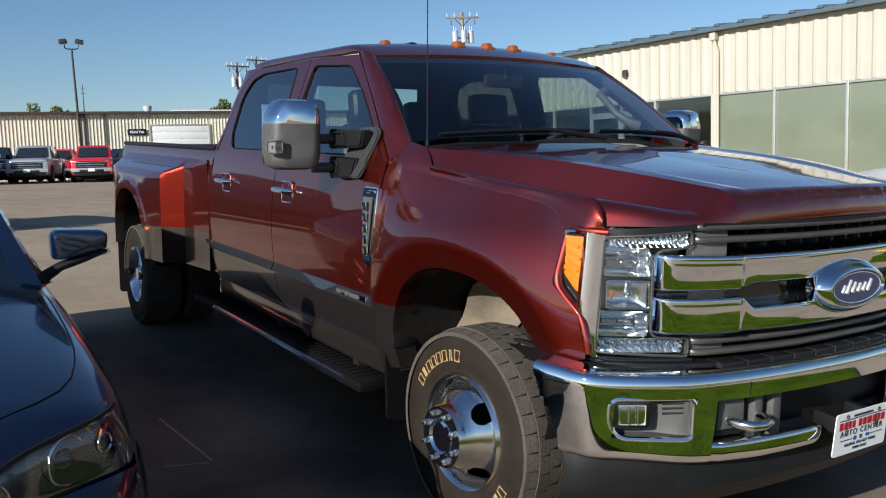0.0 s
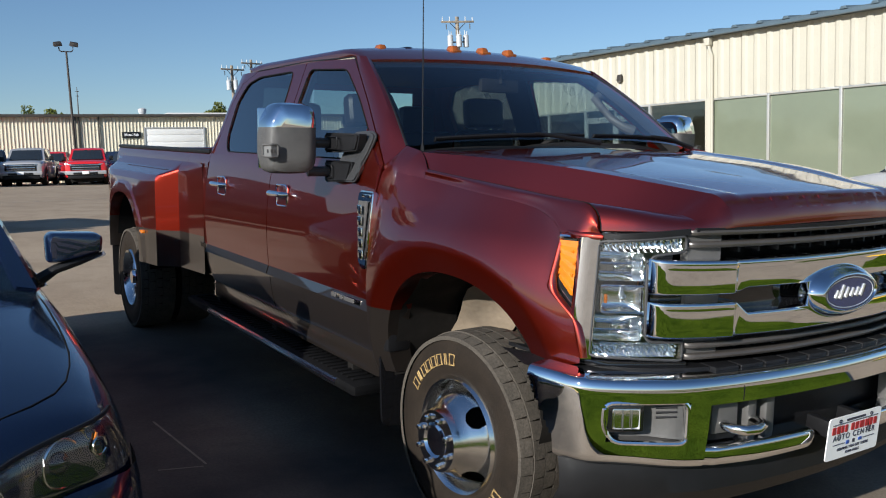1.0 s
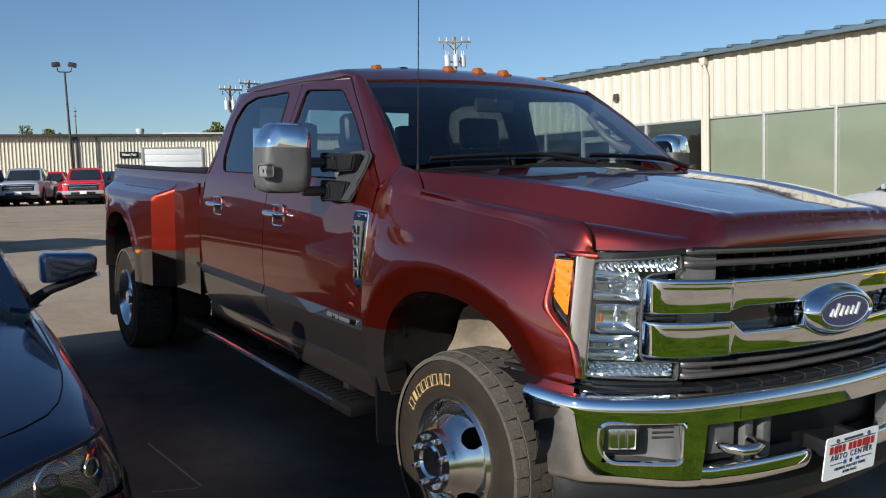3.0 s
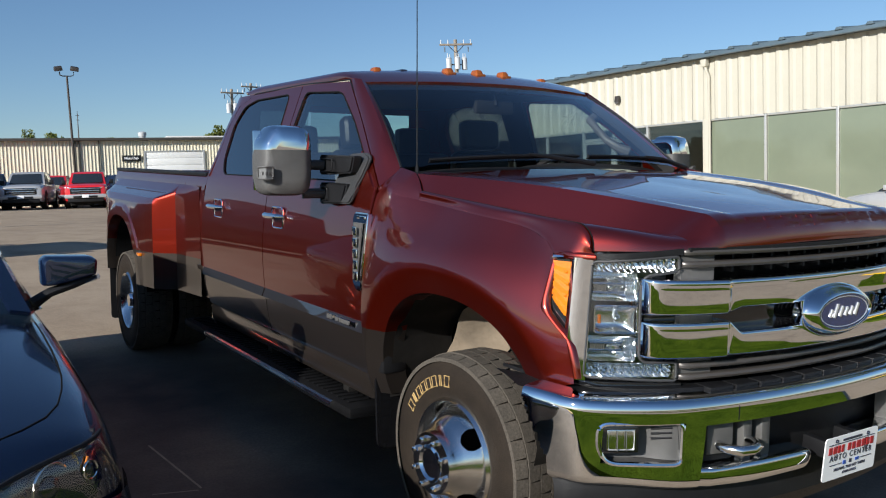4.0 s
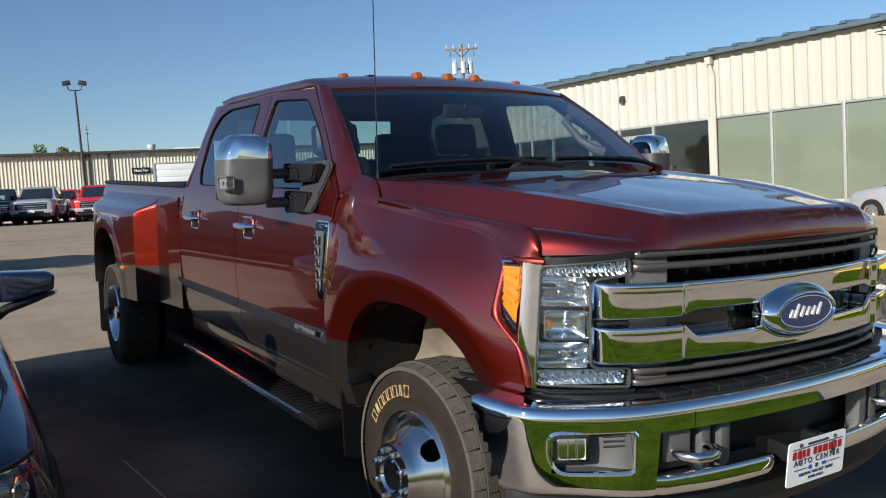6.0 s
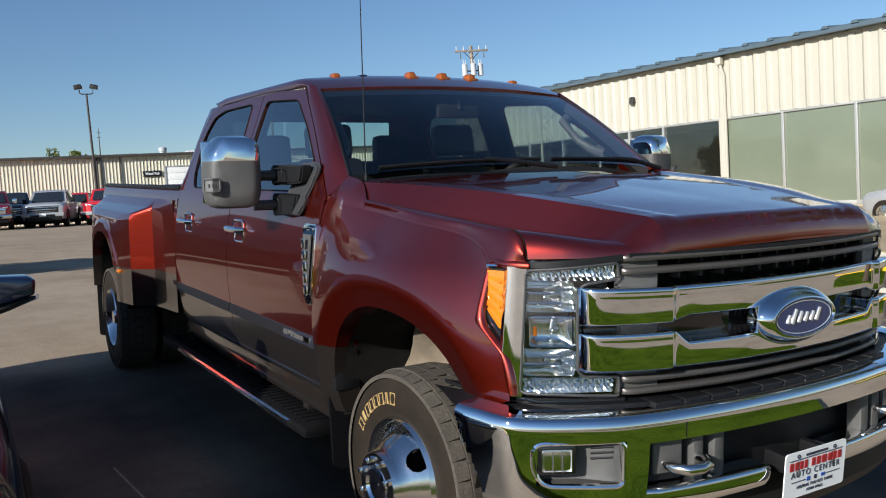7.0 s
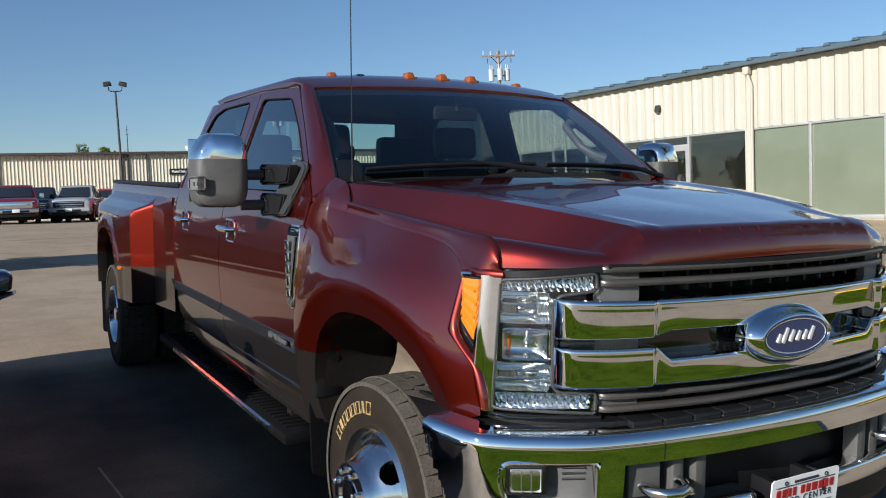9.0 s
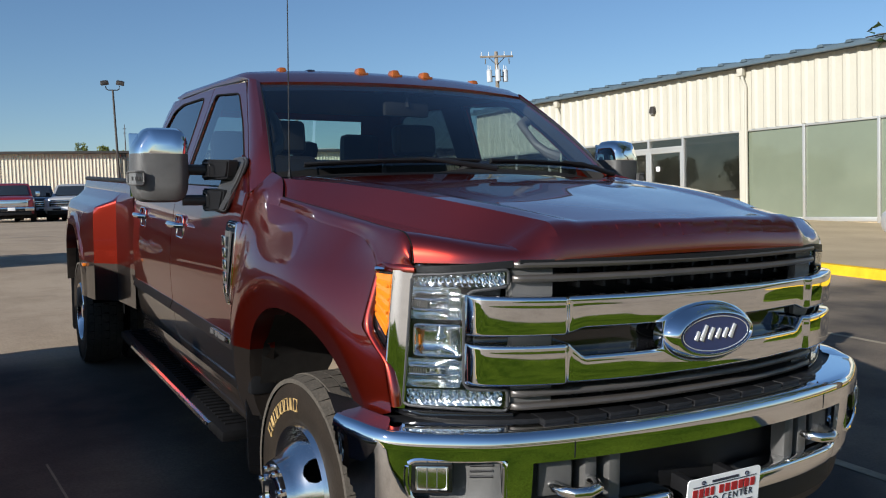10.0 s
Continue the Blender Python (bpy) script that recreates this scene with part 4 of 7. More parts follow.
        trim.append([(s * p.x, p.y, p.z) for p in (a + Vector((-0.045, 0.03, -0.01)), lerp(a, b, 0.6) + Vector((-0.05, 0.02, -0.02)), b + Vector((-0.012, 0.012, -0.010)))])
        rows.append([(s * p.x, p.y, p.z) for p in (a - Vector((0.04, 0, 0)), a, lerp(a, mid, 0.6) + Vector((0.006, -0.004, 0.003)) * g, mid, lerp(b, mid, 0.5) + Vector((0.004, -0.006, 0.005)) * g, b, b - Vector((0.01, -0.03, 0.03)))])
    grid(bm, rows)
    bmesh.ops.recalc_face_normals(bm, faces=bm.faces)
    part("a_pillar", bm, "paint", truck)
    bm = nbm()
    grid(bm, trim)
    solid(bm, 0.006)
    part("pillar_trim", bm, "interior", truck, "dark cabin pillar trim")
    # the fender's shoulder sweeps up to the screen and into the pillar in one smooth skin
    bm = nbm()
    rows = []
    for i in range(25):
        t = i / 24
        y = lerp(0.25, 0.556, t)
        z0 = fender_top(y)
        o = Vector((fender_w(min(y, 0.553), z0), y, z0))
        q = Vector((curve1([(0, 0.925), (0.45, 0.894), (0.78, 0.888), (1, 0.966)], t), curve1([(0, 0.245), (0.45, 0.347), (0.78, 0.486), (1, 0.545)], t), line1([(0, 1.452), (0.22, 1.487), (0.45, 1.524), (0.78, 1.548), (1, 1.464)], t)))
        up = max(0.006, (q.z - o.z) * 0.40)
        p1 = o + Vector((-0.35 * up, 0, up))
        p2 = lerp(q, o, 0.40) + Vector((0.004, 0, 0.40 * up))
        row = []
        for k in range(9):
            f = k / 8
            row.append(o * (1 - f) ** 3 + p1 * 3 * f * (1 - f) ** 2 + p2 * 3 * f * f * (1 - f) + q * f ** 3)
        row.append(q + Vector((-0.006, 0.002, -0.012)))
        row.append(q + Vector((lerp(-0.05, -0.012, smooth01(t / 0.5)), 0.006, -0.035)))
        rows.append([(s * p.x, p.y, p.z) for p in row])
    grid(bm, rows)
    bmesh.ops.recalc_face_normals(bm, faces=bm.faces)
    part("cowl_corner", bm, "paint", truck)
    # B pillar cover
    bm = nbm()
    prism(bm, [(1.72, 1.47), (1.72, 1.96), (1.97, 1.96), (1.95, 1.47)], -0.05, -0.02, lambda u, v, d: (s * (glass_w(v) + d), u, v))
    part("b_pillar", bm, "black", truck)
    # C pillar and cab corner
    bm = nbm()
    rows = []
    for (y0, z0) in ((2.93, 1.40), (2.93, 1.455), (2.885, 1.60), (2.865, 1.78), (2.78, 1.92), (2.56, 1.99)):
        x = side_w(z0) if z0 < 1.456 else glass_w(z0) + 0.004
        zt = z0
        y1 = lerp(2.99, 2.92, (z0 - 1.4) / 0.6)
        rows.append([(s * (x - 0.03), y0, z0), (s * x, y0 + 0.006, zt), (s * x, lerp(y0, y1, 0.6), zt), (s * (x - 0.012), y1 - 0.03, zt), (s * (x - 0.06), y1, zt), (s * (x - 0.16), y1 + 0.005, zt)])
    grid(bm, rows)
    bmesh.ops.recalc_face_normals(bm, faces=bm.faces)
    part("cab_corner", bm, "paint", truck)
    # drip rail
    bm = nbm()
    tube(bm, [(s * 0.806, 1.06, 1.885), (s * 0.777, 1.20, 1.985), (s * 0.770, 1.80, 2.002), (s * 0.773, 2.56, 1.992)], 0.0035, 6)
    part("drip_rail", bm, "black", truck)

    # bed side
    def bw(y, z):
        return curve1([(0.55, 0.96), (0.7, 0.985), (0.9, 0.998), (1.25, 1.0), (1.40, 0.99), (1.47, 0.965)], z)

    bm = nbm()
    panel_side(bm, s, 2.965, 3.42, 0.845, 1.46, bw, 6, 16)
    panel_side(bm, s, 3.42, 5.50, 1.20, 1.46, bw, 14, 8)
    panel_side(bm, s, 5.40, 5.70, 0.62, 1.46, bw, 4, 12)
    bed = part("bed_side", bm, "paint", truck)
    bm = nbm()
    panel_side(bm, s, 2.965, 3.5, 0.62, 0.812, bw, 6, 6)
    part("lower_panel", bm, "taupe", bed, "taupe grey lower bed panel")
    bm = nbm()
    panel_side(bm, s, 2.965, 3.40, 0.812, 0.845, lambda y, z: bw(y, z) + 0.012, 4, 3)
    part("bed_moulding", bm, "taupe", bed)
    bm = nbm()
    box(bm, (s * 0.945, 4.33, 1.472), (0.075, 2.72, 0.03), 0.012)
    part("bed_rail_cap", bm, "black", bed)
    bm = nbm()
    box(bm, (s * 0.90, 4.33, 1.18), (0.03, 2.70, 0.56), 0.006)
    part("inner_wall", bm, "black", bed)

    # wide rear flare over the dual wheels
    def rw_(y, z, r):
        front = line1([(3.06, 0.0), (3.49, 0.20), (3.61, 0.80), (3.75, 0.90), (4.0, 1.04)], y)
        back = line1([(4.7, 1.1), (4.9, 1.04), (5.25, 0.75), (5.60, 0.0)], y)
        topf = line1([(1.10, 1.08), (1.15, 1.02), (1.24, 0.92), (1.285, 0.76), (1.335, 0.26), (1.39, 0.02)], z)
        k = 0.07
        h_ = -k * math.log(sum(math.exp(-q / k) for q in (front, back, topf)))
        return 1.001 + 0.232 * max(0.0, h_) + 0.012 * (1 - smooth01((r - 0.080) / 0.015))

    def arch_r(y, z):
        dy, dz = y - 4.47, z - 0.62
        r0 = max(1e-6, math.hypot(dy, dz))
        return r0 - (abs(dy / r0 / 0.54) ** 2.3 + abs(dz / r0 / 0.50) ** 2.3) ** (-1 / 2.3)

    bm = nbm()
    stations = [(y, 0.62) for y in (3.06, 3.16, 3.28, 3.40, *[3.46 + 0.01 * k for k in range(31)], 3.79, 3.82, 3.85, 3.88, 3.90, 3.915)]
    for i in range(57):
        t = math.pi * (1 - i / 56)
        stations.append((4.47 + 0.54 * math.copysign(abs(math.cos(t)) ** (2 / 2.3), math.cos(t)), 0.62 + 0.50 * abs(math.sin(t)) ** (2 / 2.3)))
    stations += [(y, 0.62) for y in (5.03, 5.10, 5.18, 5.25, 5.32, 5.45, 5.60)]
    rows = []
    for y, zl in stations:
        zm = max(0.885, zl + 0.004)
        zs = [lerp(zl, zm, k / 5) for k in range(5)] + [lerp(zm, 1.15, k / 12) for k in range(12)]
        zs += [1.15, 1.17, 1.19, 1.21] + [lerp(1.22, 1.392, k / 26) for k in range(27)]
        x0 = rw_(y, zl, 0.0)
        rows.append([(s * (x0 - 0.10), y, zl), (s * (x0 - 0.03), y, zl)] + [(s * rw_(y, z, max(0.0, arch_r(y, z))), y, z) for z in zs])
    grid(bm, rows)
    bmesh.ops.recalc_face_normals(bm, faces=bm.faces)
    for f in bm.faces:
        f.material_index = 1 if f.calc_center_median().z < 0.885 else 0
    fl = part("rear_flare", bm, ["paint", "taupe"], truck, "wide dark red rear flare with grey base", smooth=20)
    bm = nbm()
    box(bm, (s * 1.225, 3.86, 0.855), (0.03, 0.085, 0.026), 0.01)
    part("side_marker", bm, "amber", fl, "small amber side marker")
    bm = nbm()
    prism(bm, rounded([(s * 0.74, 0.16), (s * 1.19, 0.16), (s * 1.19, 0.95), (s * 0.74, 0.95)], 0.03, 2), 5.10, 5.115, lambda u, v, d: (u, d, v))
    flap = part("mud_flap", bm, "black", fl, "black rear mud flap")
    for k in range(4):
        bm = nbm()
        cyl(bm, (s * 1.165, 5.10, 0.62 + k * 0.07), (s * 1.165, 5.09, 0.62 + k * 0.07), 0.009, n=8)
        part("bolt", bm, "satin", flap)
    bm = nbm()
    rows = []
    for i in range(21):
        a = lerp(radians(-8), radians(188), i / 20)
        rows.append([(s * x, 4.47 + 0.545 * math.cos(a), 0.62 + 0.505 * math.sin(a)) for x in (1.16, 0.95, 0.70, 0.55)])
    grid(bm, rows)
    part("rear_well_liner", bm, "void", truck)
    # front mud flap and bracket behind the front wheel
    bm = nbm()
    prism(bm, rounded([(s * 0.76, 0.28), (s * 0.995, 0.28), (s * 1.01, 0.84), (s * 0.78, 0.84)], 0.03, 2), 0.535, 0.55, lambda u, v, d: (u, d - 0.03, v))
    ff = part("front_mud_flap", bm, "gloss_black", truck, "black front mud flap with bracket")
    bm = nbm()
    box(bm, (s * 0.945, 0.465, 0.74), (0.12, 0.06, 0.20), 0.015)
    cyl(bm, (s * 0.96, 0.45, 0.735), (s * 0.96, 0.435, 0.735), 0.014, n=10)
    part("bracket", bm, "black", ff)

# hood
def hood_point(k, v):
    """k runs outwards: 0 to 1 the dome, 1 to 2 its flank, 2 to 3 the flat valley; v from the screen to the brow."""
    yb = line1([(0, -0.935), (0.5, -0.918), (0.8, -0.888), (1, -0.855), (2, -0.80), (2.5, -0.735), (3, -0.65)], k)
    yr = line1([(0, 0.345), (0.6, 0.362), (0.9, 0.358), (1, 0.347), (2, 0.255), (3, 0.245)], k)
    y = lerp(yr, yb, v)
    ridge = curve1([(-0.9, 0.50), (-0.78, 0.53), (-0.56, 0.62), (-0.27, 0.70), (0.06, 0.790), (0.347, 0.886), (0.46, 0.90)], y)
    zr = curve1([(-0.9, 1.405), (-0.78, 1.42), (-0.56, 1.453), (-0.27, 1.485), (0.06, 1.507), (0.46, 1.526)], y)
    zc = curve1([(-0.97, 1.42), (-0.8, 1.447), (-0.4, 1.495), (0.1, 1.555), (0.46, 1.59)], y)
    hw = hood_half(y)
    foot = min(hw - 0.003, curve1([(-0.85, 0.595), (-0.56, 0.69), (-0.27, 0.765), (0.06, 0.862), (0.245, 0.912), (0.46, 0.925)], y))
    zv = valley_z(y)
    if k <= 1:
        x, z = k * ridge, lerp(zc, zr, k ** 1.45) - (0.040 - 0.024 * k / 0.8) * (1 - 0.6 * v) * (1 - smooth01((k - 0.80) / 0.10))
    elif k <= 2:
        t = k - 1
        x, z = lerp(ridge, foot, t), lerp(zr, zv - 0.13 * (hw - foot), t)
    else:
        x, z = lerp(foot, hw, k - 2), zv - 0.13 * (hw - foot) * (3 - k)
    return Vector((x, y, z))


def hood_lip(k, f):
    """The rounded nose of the hood, from the brow down to the grille."""
    p = hood_point(k, 1.0)
    yl = line1([(0, -0.996), (0.5, -0.985), (1, -0.962), (2, -0.925), (2.5, -0.855), (3, -0.742)], k)
    zl = line1([(0, 1.308), (1, 1.302), (3, 1.290)], k)
    return Vector((p.x * lerp(1, 1.006, f), lerp(p.y, yl, math.sin(f * math.pi / 2) ** 0.9), lerp(p.z, zl, 1 - math.cos(f * math.pi / 2) ** 0.9)))


bm = nbm()
ks = [i / 12 for i in range(10)] + [0.79, 0.815, 0.84, 0.865, 0.89, 0.91, 0.94, 0.97, 1.0] + [1 + i / 3 for i in range(1, 4)] + [2 + i / 6 for i in range(1, 7)]
ks = [(-1, k) for k in reversed(ks[1:])] + [(1, k) for k in ks]
rows = [[(sg * p.x, p.y, p.z) for sg, p in [(sg, hood_point(k, j / 28)) for sg, k in ks]] for j in range(29)]
rows += [[(sg * p.x, p.y, p.z) for sg, p in [(sg, hood_lip(k, j / 8)) for sg, k in ks]] for j in range(1, 9)]
rows.append([(x, y + 0.03, z - 0.004) for x, y, z in rows[-1]])
grid(bm, rows)
bmesh.ops.recalc_face_normals(bm, faces=bm.faces)
hood = part("hood", bm, "paint", truck, "dark red hood with a raised centre", smooth=24)
for s in (-1, 1):
    bm = nbm()
    pts = [hood_point(k, 0.0) for k in (1.0, 1.5, 2.0, 2.5)] + [hood_point(3, j / 20) for j in range(0, 21)] + [hood_lip(3, j / 6) for j in range(1, 7)]
    tube(bm, [(s * (p.x + 0.002), p.y, p.z - 0.001) for p in pts], 0.0020, 6)
    part("shut_line", bm, "void", hood)
# embossed lettering kept as plain raised bars
for k in (-4.6, -3.55, -2.5, -1.5, -0.5, 1.5, 2.6, 3.6, 4.6):
    x = k * 0.078
    p, q = hood_lip(abs(x) / 0.49, 0.42), hood_lip(abs(x) / 0.49, 0.66)
    n = (p - q).normalized()
    bm = nbm()
    m = (p + q) / 2
    box(bm, (x, m.y + 0.0064, m.z + 0.001), (0.056, 0.012, 0.046), 0.004, rot=Euler((-math.atan2(n.y, n.z), 0, 0.55 * x * abs(x) ** 0.6)).to_matrix())
    part("raised_bar", bm, "paint", hood)

# cowl, wipers, washer strip
bm = nbm()
rows = []
for y, dz in ((0.36, -0.02), (0.42, 0.0), (0.50, 0.012), (0.56, 0.02)):
    rows.append([(x, y - 0.12 * (1 - (x / 0.86) ** 2) + 0.02, 1.545 + 0.028 * (1 - (x / 0.86) ** 2) + dz - 0.044) for x in [lerp(-0.865, 0.865, i / 20) for i in range(21)]])
grid(bm, rows)
solid(bm, 0.015)
part("cowl_panel", bm, "black", truck)


def screen(u, v):
    """The windscreen: u across from -1 to 1, v from base to top."""
    w = lerp(0.882, 0.744, v)
    x = u * w
    c = 1 - u * u
    y = lerp(0.490 - 0.135 * c, 1.092 - 0.097 * c, v) - 0.012 * math.sin(math.pi * v)
    z = lerp(1.545 + 0.03 * c, 1.962 + 0.020 * c, v) + 0.016 * math.sin(math.pi * v)
    return Vector((x, y, z))


bm = nbm()
grid(bm, [[screen(lerp(-1, 1, i / 24), j / 10) for i in range(25)] for j in range(11)])
ws = part("windshield", bm, "glass", truck, "clear curved windshield")
ws.visible_shadow = False
bm = nbm()
grid(bm, [[screen(lerp(-1, 1, i / 24), v) + Vector((0, 0.006, -0.004)) for i in range(25)] for v in (0.90, 0.95, 1.0)])
part("shade_band", bm, "gloss_black", ws)
bm = nbm()
tube(bm, [screen(-1, j / 8) for j in range(9)] + [screen(lerp(-1, 1, i / 16), 1) for i in range(1, 17)] + [screen(1, 1 - j / 8) for j in range(1, 9)], 0.006, 6)
part("screen_seal", bm, "black", ws)
for x0, x1 in ((-0.72, 0.02), (0.08, 0.74)):
    bm = nbm()
    pts = []
    for i in range(9):
        t = i / 8
        p = screen(lerp(x0, x1, t) / 0.83, 0.032 + 0.03 * t * (1 - t))
        pts.append(p + Vector((0, -0.026, 0.012)))
    tube(bm, pts, 0.008, 6)
    tube(bm, [p + Vector((0, 0.010, -0.010)) for p in pts], 0.005, 6)
    w = part("wiper", bm, "black", truck)
    bm = nbm()
    q = pts[5] + Vector((0, -0.005, 0.006))
    tube(bm, [q, q + Vector((0.10, -0.02, -0.01)), pts[8] + Vector((0.06, -0.05, -0.035))], [0.007, 0.010, 0.013], 8)
    part("wiper_arm", bm, "black", w)

# roof
bm = nbm()
rows = []
for j in range(17):
    t = j / 16
    row = []
    for i in range(-14, 15):
        u = i / 14
        c = 1 - u * u
        y = lerp(1.085 - 0.105 * c, 2.93 - 0.10 * u ** 4, t)
        z = lerp(1.966 + 0.02 * c, 2.042 + 0.020 * (1 - abs(u) ** 2.6), 1 - (1 - min(1, t * 5.5)) ** 2.2) - 0.02 * smooth01((t - 0.85) / 0.15)
        z += 0.024 * (1 - abs(u) ** 3) * math.sin(math.pi * max(0.0, min(1.0, (t - 0.06) / 0.94)))
        x = u * lerp(0.742, 0.735, smooth01(t * 5))
        row.append((x, y, z))
    rows.append(row)
grid(bm, rows)
for s in (-1, 1):
    edge = [(lerp(0.742, 0.735, smooth01(j / 16 * 5)), lerp(1.085, 2.83, j / 16), lerp(1.966, 2.042, 1 - (1 - min(1, j / 16 * 5.5)) ** 2.2) - 0.02 * smooth01((j / 16 - 0.85) / 0.15)) for j in range(17)]
    foot_ = [(glass_w(1.985), lerp(1.19, 2.64, j / 16), 1.985) for j in range(17)]
    rail = []
    for f in (0.0, 0.3, 0.6, 0.85, 1.0):
        b_ = math.sin(math.pi * f) * 0.016
        rail.append([(s * (lerp(p[0], q_[0], f) + b_), lerp(p[1], q_[1], f), lerp(p[2], q_[2], f) + b_ * 0.5) for p, q_ in zip(edge, foot_)])
    grid(bm, rail)
bmesh.ops.remove_doubles(bm, verts=bm.verts, dist=0.0005)
solid(bm, 0.02)
part("roof", bm, "paint", truck)
bm = nbm()
rows = [[(x, 2.96 + (z - 1.7) * -0.12, z) for x in (-0.86 + (z - 1.4) * 0.2, -0.62 + (z - 1.4) * 0.05)] for z in (1.40, 1.55, 1.90, 1.99)]
for s in (-1, 1):
    grid(bm, [[(s * p[0], p[1], p[2]) for p in r] for r in rows])
grid(bm, [[(x, 2.96 + (z - 1.7) * -0.12, z) for x in (-0.6, 0.6)] for z in (0.62, 1.50)])
grid(bm, [[(x, 2.96 + (z - 1.7) * -0.12, z) for x in (-0.6, 0.6)] for z in (1.91, 2.0)])
grid(bm, [[(x, 2.972, z) for x in (-0.97, 0.97)] for z in (0.62, 1.42)])
part("cab_back", bm, "paint", truck)
bm = nbm()
grid(bm, [[(x, 2.955 + (z - 1.7) * -0.12, z) for x in (-0.60, -0.24)] for z in (1.50, 1.91)])
grid(bm, [[(x, 2.955 + (z - 1.7) * -0.12, z) for x in (-0.22, 0.22)] for z in (1.50, 1.91)])
grid(bm, [[(x, 2.955 + (z - 1.7) * -0.12, z) for x in (0.24, 0.60)] for z in (1.50, 1.91)])
rg = part("rear_window", bm, "glass", truck)
rg.visible_shadow = False
# clearance lamps and the aerial fin
for x, y, z in ((-0.555, 1.335, 2.050), (-0.175, 1.212, 2.058), (0.015, 1.203, 2.058), (0.20, 1.212, 2.058), (0.58, 1.335, 2.048)):
    bm = nbm()
    box(bm, (x, y, z - 0.010), (0.058, 0.10, 0.014), 0.006)
    box(bm, (x, y, z + 0.007), (0.048, 0.082, 0.030), 0.010, taper=(0.66, 0.62))
    part("clearance_lamp", bm, "marker", truck, "amber roof clearance lamp")
bm = nbm()
box(bm, (-0.42, 1.30, 2.05), (0.075, 0.15, 0.03), 0.012, taper=(0.45, 0.5))
part("aerial_fin", bm, "gloss_black", truck)
bm = nbm()
tube(bm, [(-0.826, 0.45, 1.525), (-0.826, 0.45, 1.545), (-0.826, 0.45, 1.56), (-0.826, 0.452, 2.45)], [0.010, 0.008, 0.0032, 0.0018], 6)
part("antenna", bm, "black", truck, "thin black whip antenna")

# cabin
bm = nbm()
rows = []
for y, z in ((0.42, 1.50), (0.62, 1.545), (0.86, 1.53), (0.92, 1.47), (0.90, 1.20), (0.90, 0.9)):
    rows.append([(x, y, z - 0.04 * (abs(x) / 0.85) ** 4 + (0.02 if (y in (0.62, 0.86) and x > 0.1) else 0)) for x in [lerp(-0.86, 0.86, i / 16) for i in range(17)]])
grid(bm, rows)
part("dashboard", bm, "interior", truck)
bm = nbm()
c = Vector((0.40, 1.02, 1.43))
q = Euler((radians(-62), 0, 0)).to_matrix()
tube(bm, [c + q @ Vector((0.185 * math.cos(a), 0.185 * math.sin(a), 0)) for a in [2 * math.pi * i / 28 for i in range(28)]], 0.016, 8, closed=True)
for a in (0, math.pi, -math.pi / 2):
    tube(bm, [c + q @ Vector((0.05 * math.cos(a), 0.05 * math.sin(a), 0.0)), c + q @ Vector((0.18 * math.cos(a), 0.18 * math.sin(a), 0))], 0.018, 6)
box(bm, c, (0.15, 0.12, 0.05), 0.02, rot=q)
part("steering_wheel", bm, "interior", truck)


def seat_at(x, y):
    bm = nbm()
    box(bm, (x, y - 0.22, 1.02), (0.52, 0.52, 0.16), 0.05)
    ob = part("seat", bm, "seat", truck, "black leather seat")
    bm = nbm()
    box(bm, (x, y + 0.07, 1.33), (0.50, 0.15, 0.62), 0.06, rot=Euler((radians(-12), 0, 0)).to_matrix(), taper=(0.82, 0.8), seg=3)
    part("backrest", bm, "seat", ob)
    bm = nbm()
    box(bm, (x, y + 0.13, 1.735), (0.27, 0.11, 0.19), 0.045, rot=Euler((radians(-8), 0, 0)).to_matrix(), seg=3)
    part("headrest", bm, "seat", ob)
    for dx in (-0.06, 0.06):
        bm = nbm()
        cyl(bm, (x + dx, y + 0.125, 1.58), (x + dx, y + 0.13, 1.70), 0.008, n=6)
        part("headrest_post", bm, "satin", ob)


seat_at(-0.42, 1.62)
seat_at(0.42, 1.62)
bm = nbm()
box(bm, (0, 2.62, 1.35), (1.45, 0.15, 0.55), 0.05)
box(bm, (0, 2.40, 1.05), (1.45, 0.5, 0.16), 0.05)
rear = part("rear_bench", bm, "seat", truck)
for x in (-0.45, 0, 0.45):
    bm = nbm()
    box(bm, (x, 2.64, 1.69), (0.28, 0.10, 0.23 if x else 0.12), 0.05)
    part("headrest", bm, "seat", rear)
bm = nbm()
box(bm, (0, 1.55, 1.05), (0.26, 1.1, 0.35), 0.04)
part("centre_console", bm, "interior", truck)
bm = nbm()
box(bm, (-0.02, 0.99, 1.862), (0.25, 0.035, 0.075), 0.015)
tube(bm, [(-0.02, 0.97, 1.87), (-0.02, 1.0, 1.97)], 0.012, 6)
part("rear_view_mirror", bm, "interior", truck)
bm = nbm()
box(bm, (0.08, 0.985, 1.945), (0.09, 0.07, 0.035), 0.012)
part("sensor_pod", bm, "interior", truck)
for s in (-1, 1):
    bm = nbm()
    tube(bm, [(s * 0.80, 0.80, 1.63), (s * 0.745, 0.83, 1.655), (s * 0.715, 0.89, 1.70), (s * 0.705, 0.97, 1.77), (s * 0.715, 1.03, 1.815), (s * 0.755, 1.04, 1.83)], [0.034, 0.026, 0.021, 0.021, 0.025, 0.032], 10)
    part("grab_handle", bm, "grey_plastic", truck, "grey pillar grab handle")
    bm = nbm()
    grid(bm, [[(s * 0.955, y, z) for y in (0.6, 1.75, 2.9)] for z in (0.7, 1.45)])
    part("door_card", bm, "interior", truck)
bm = nbm()
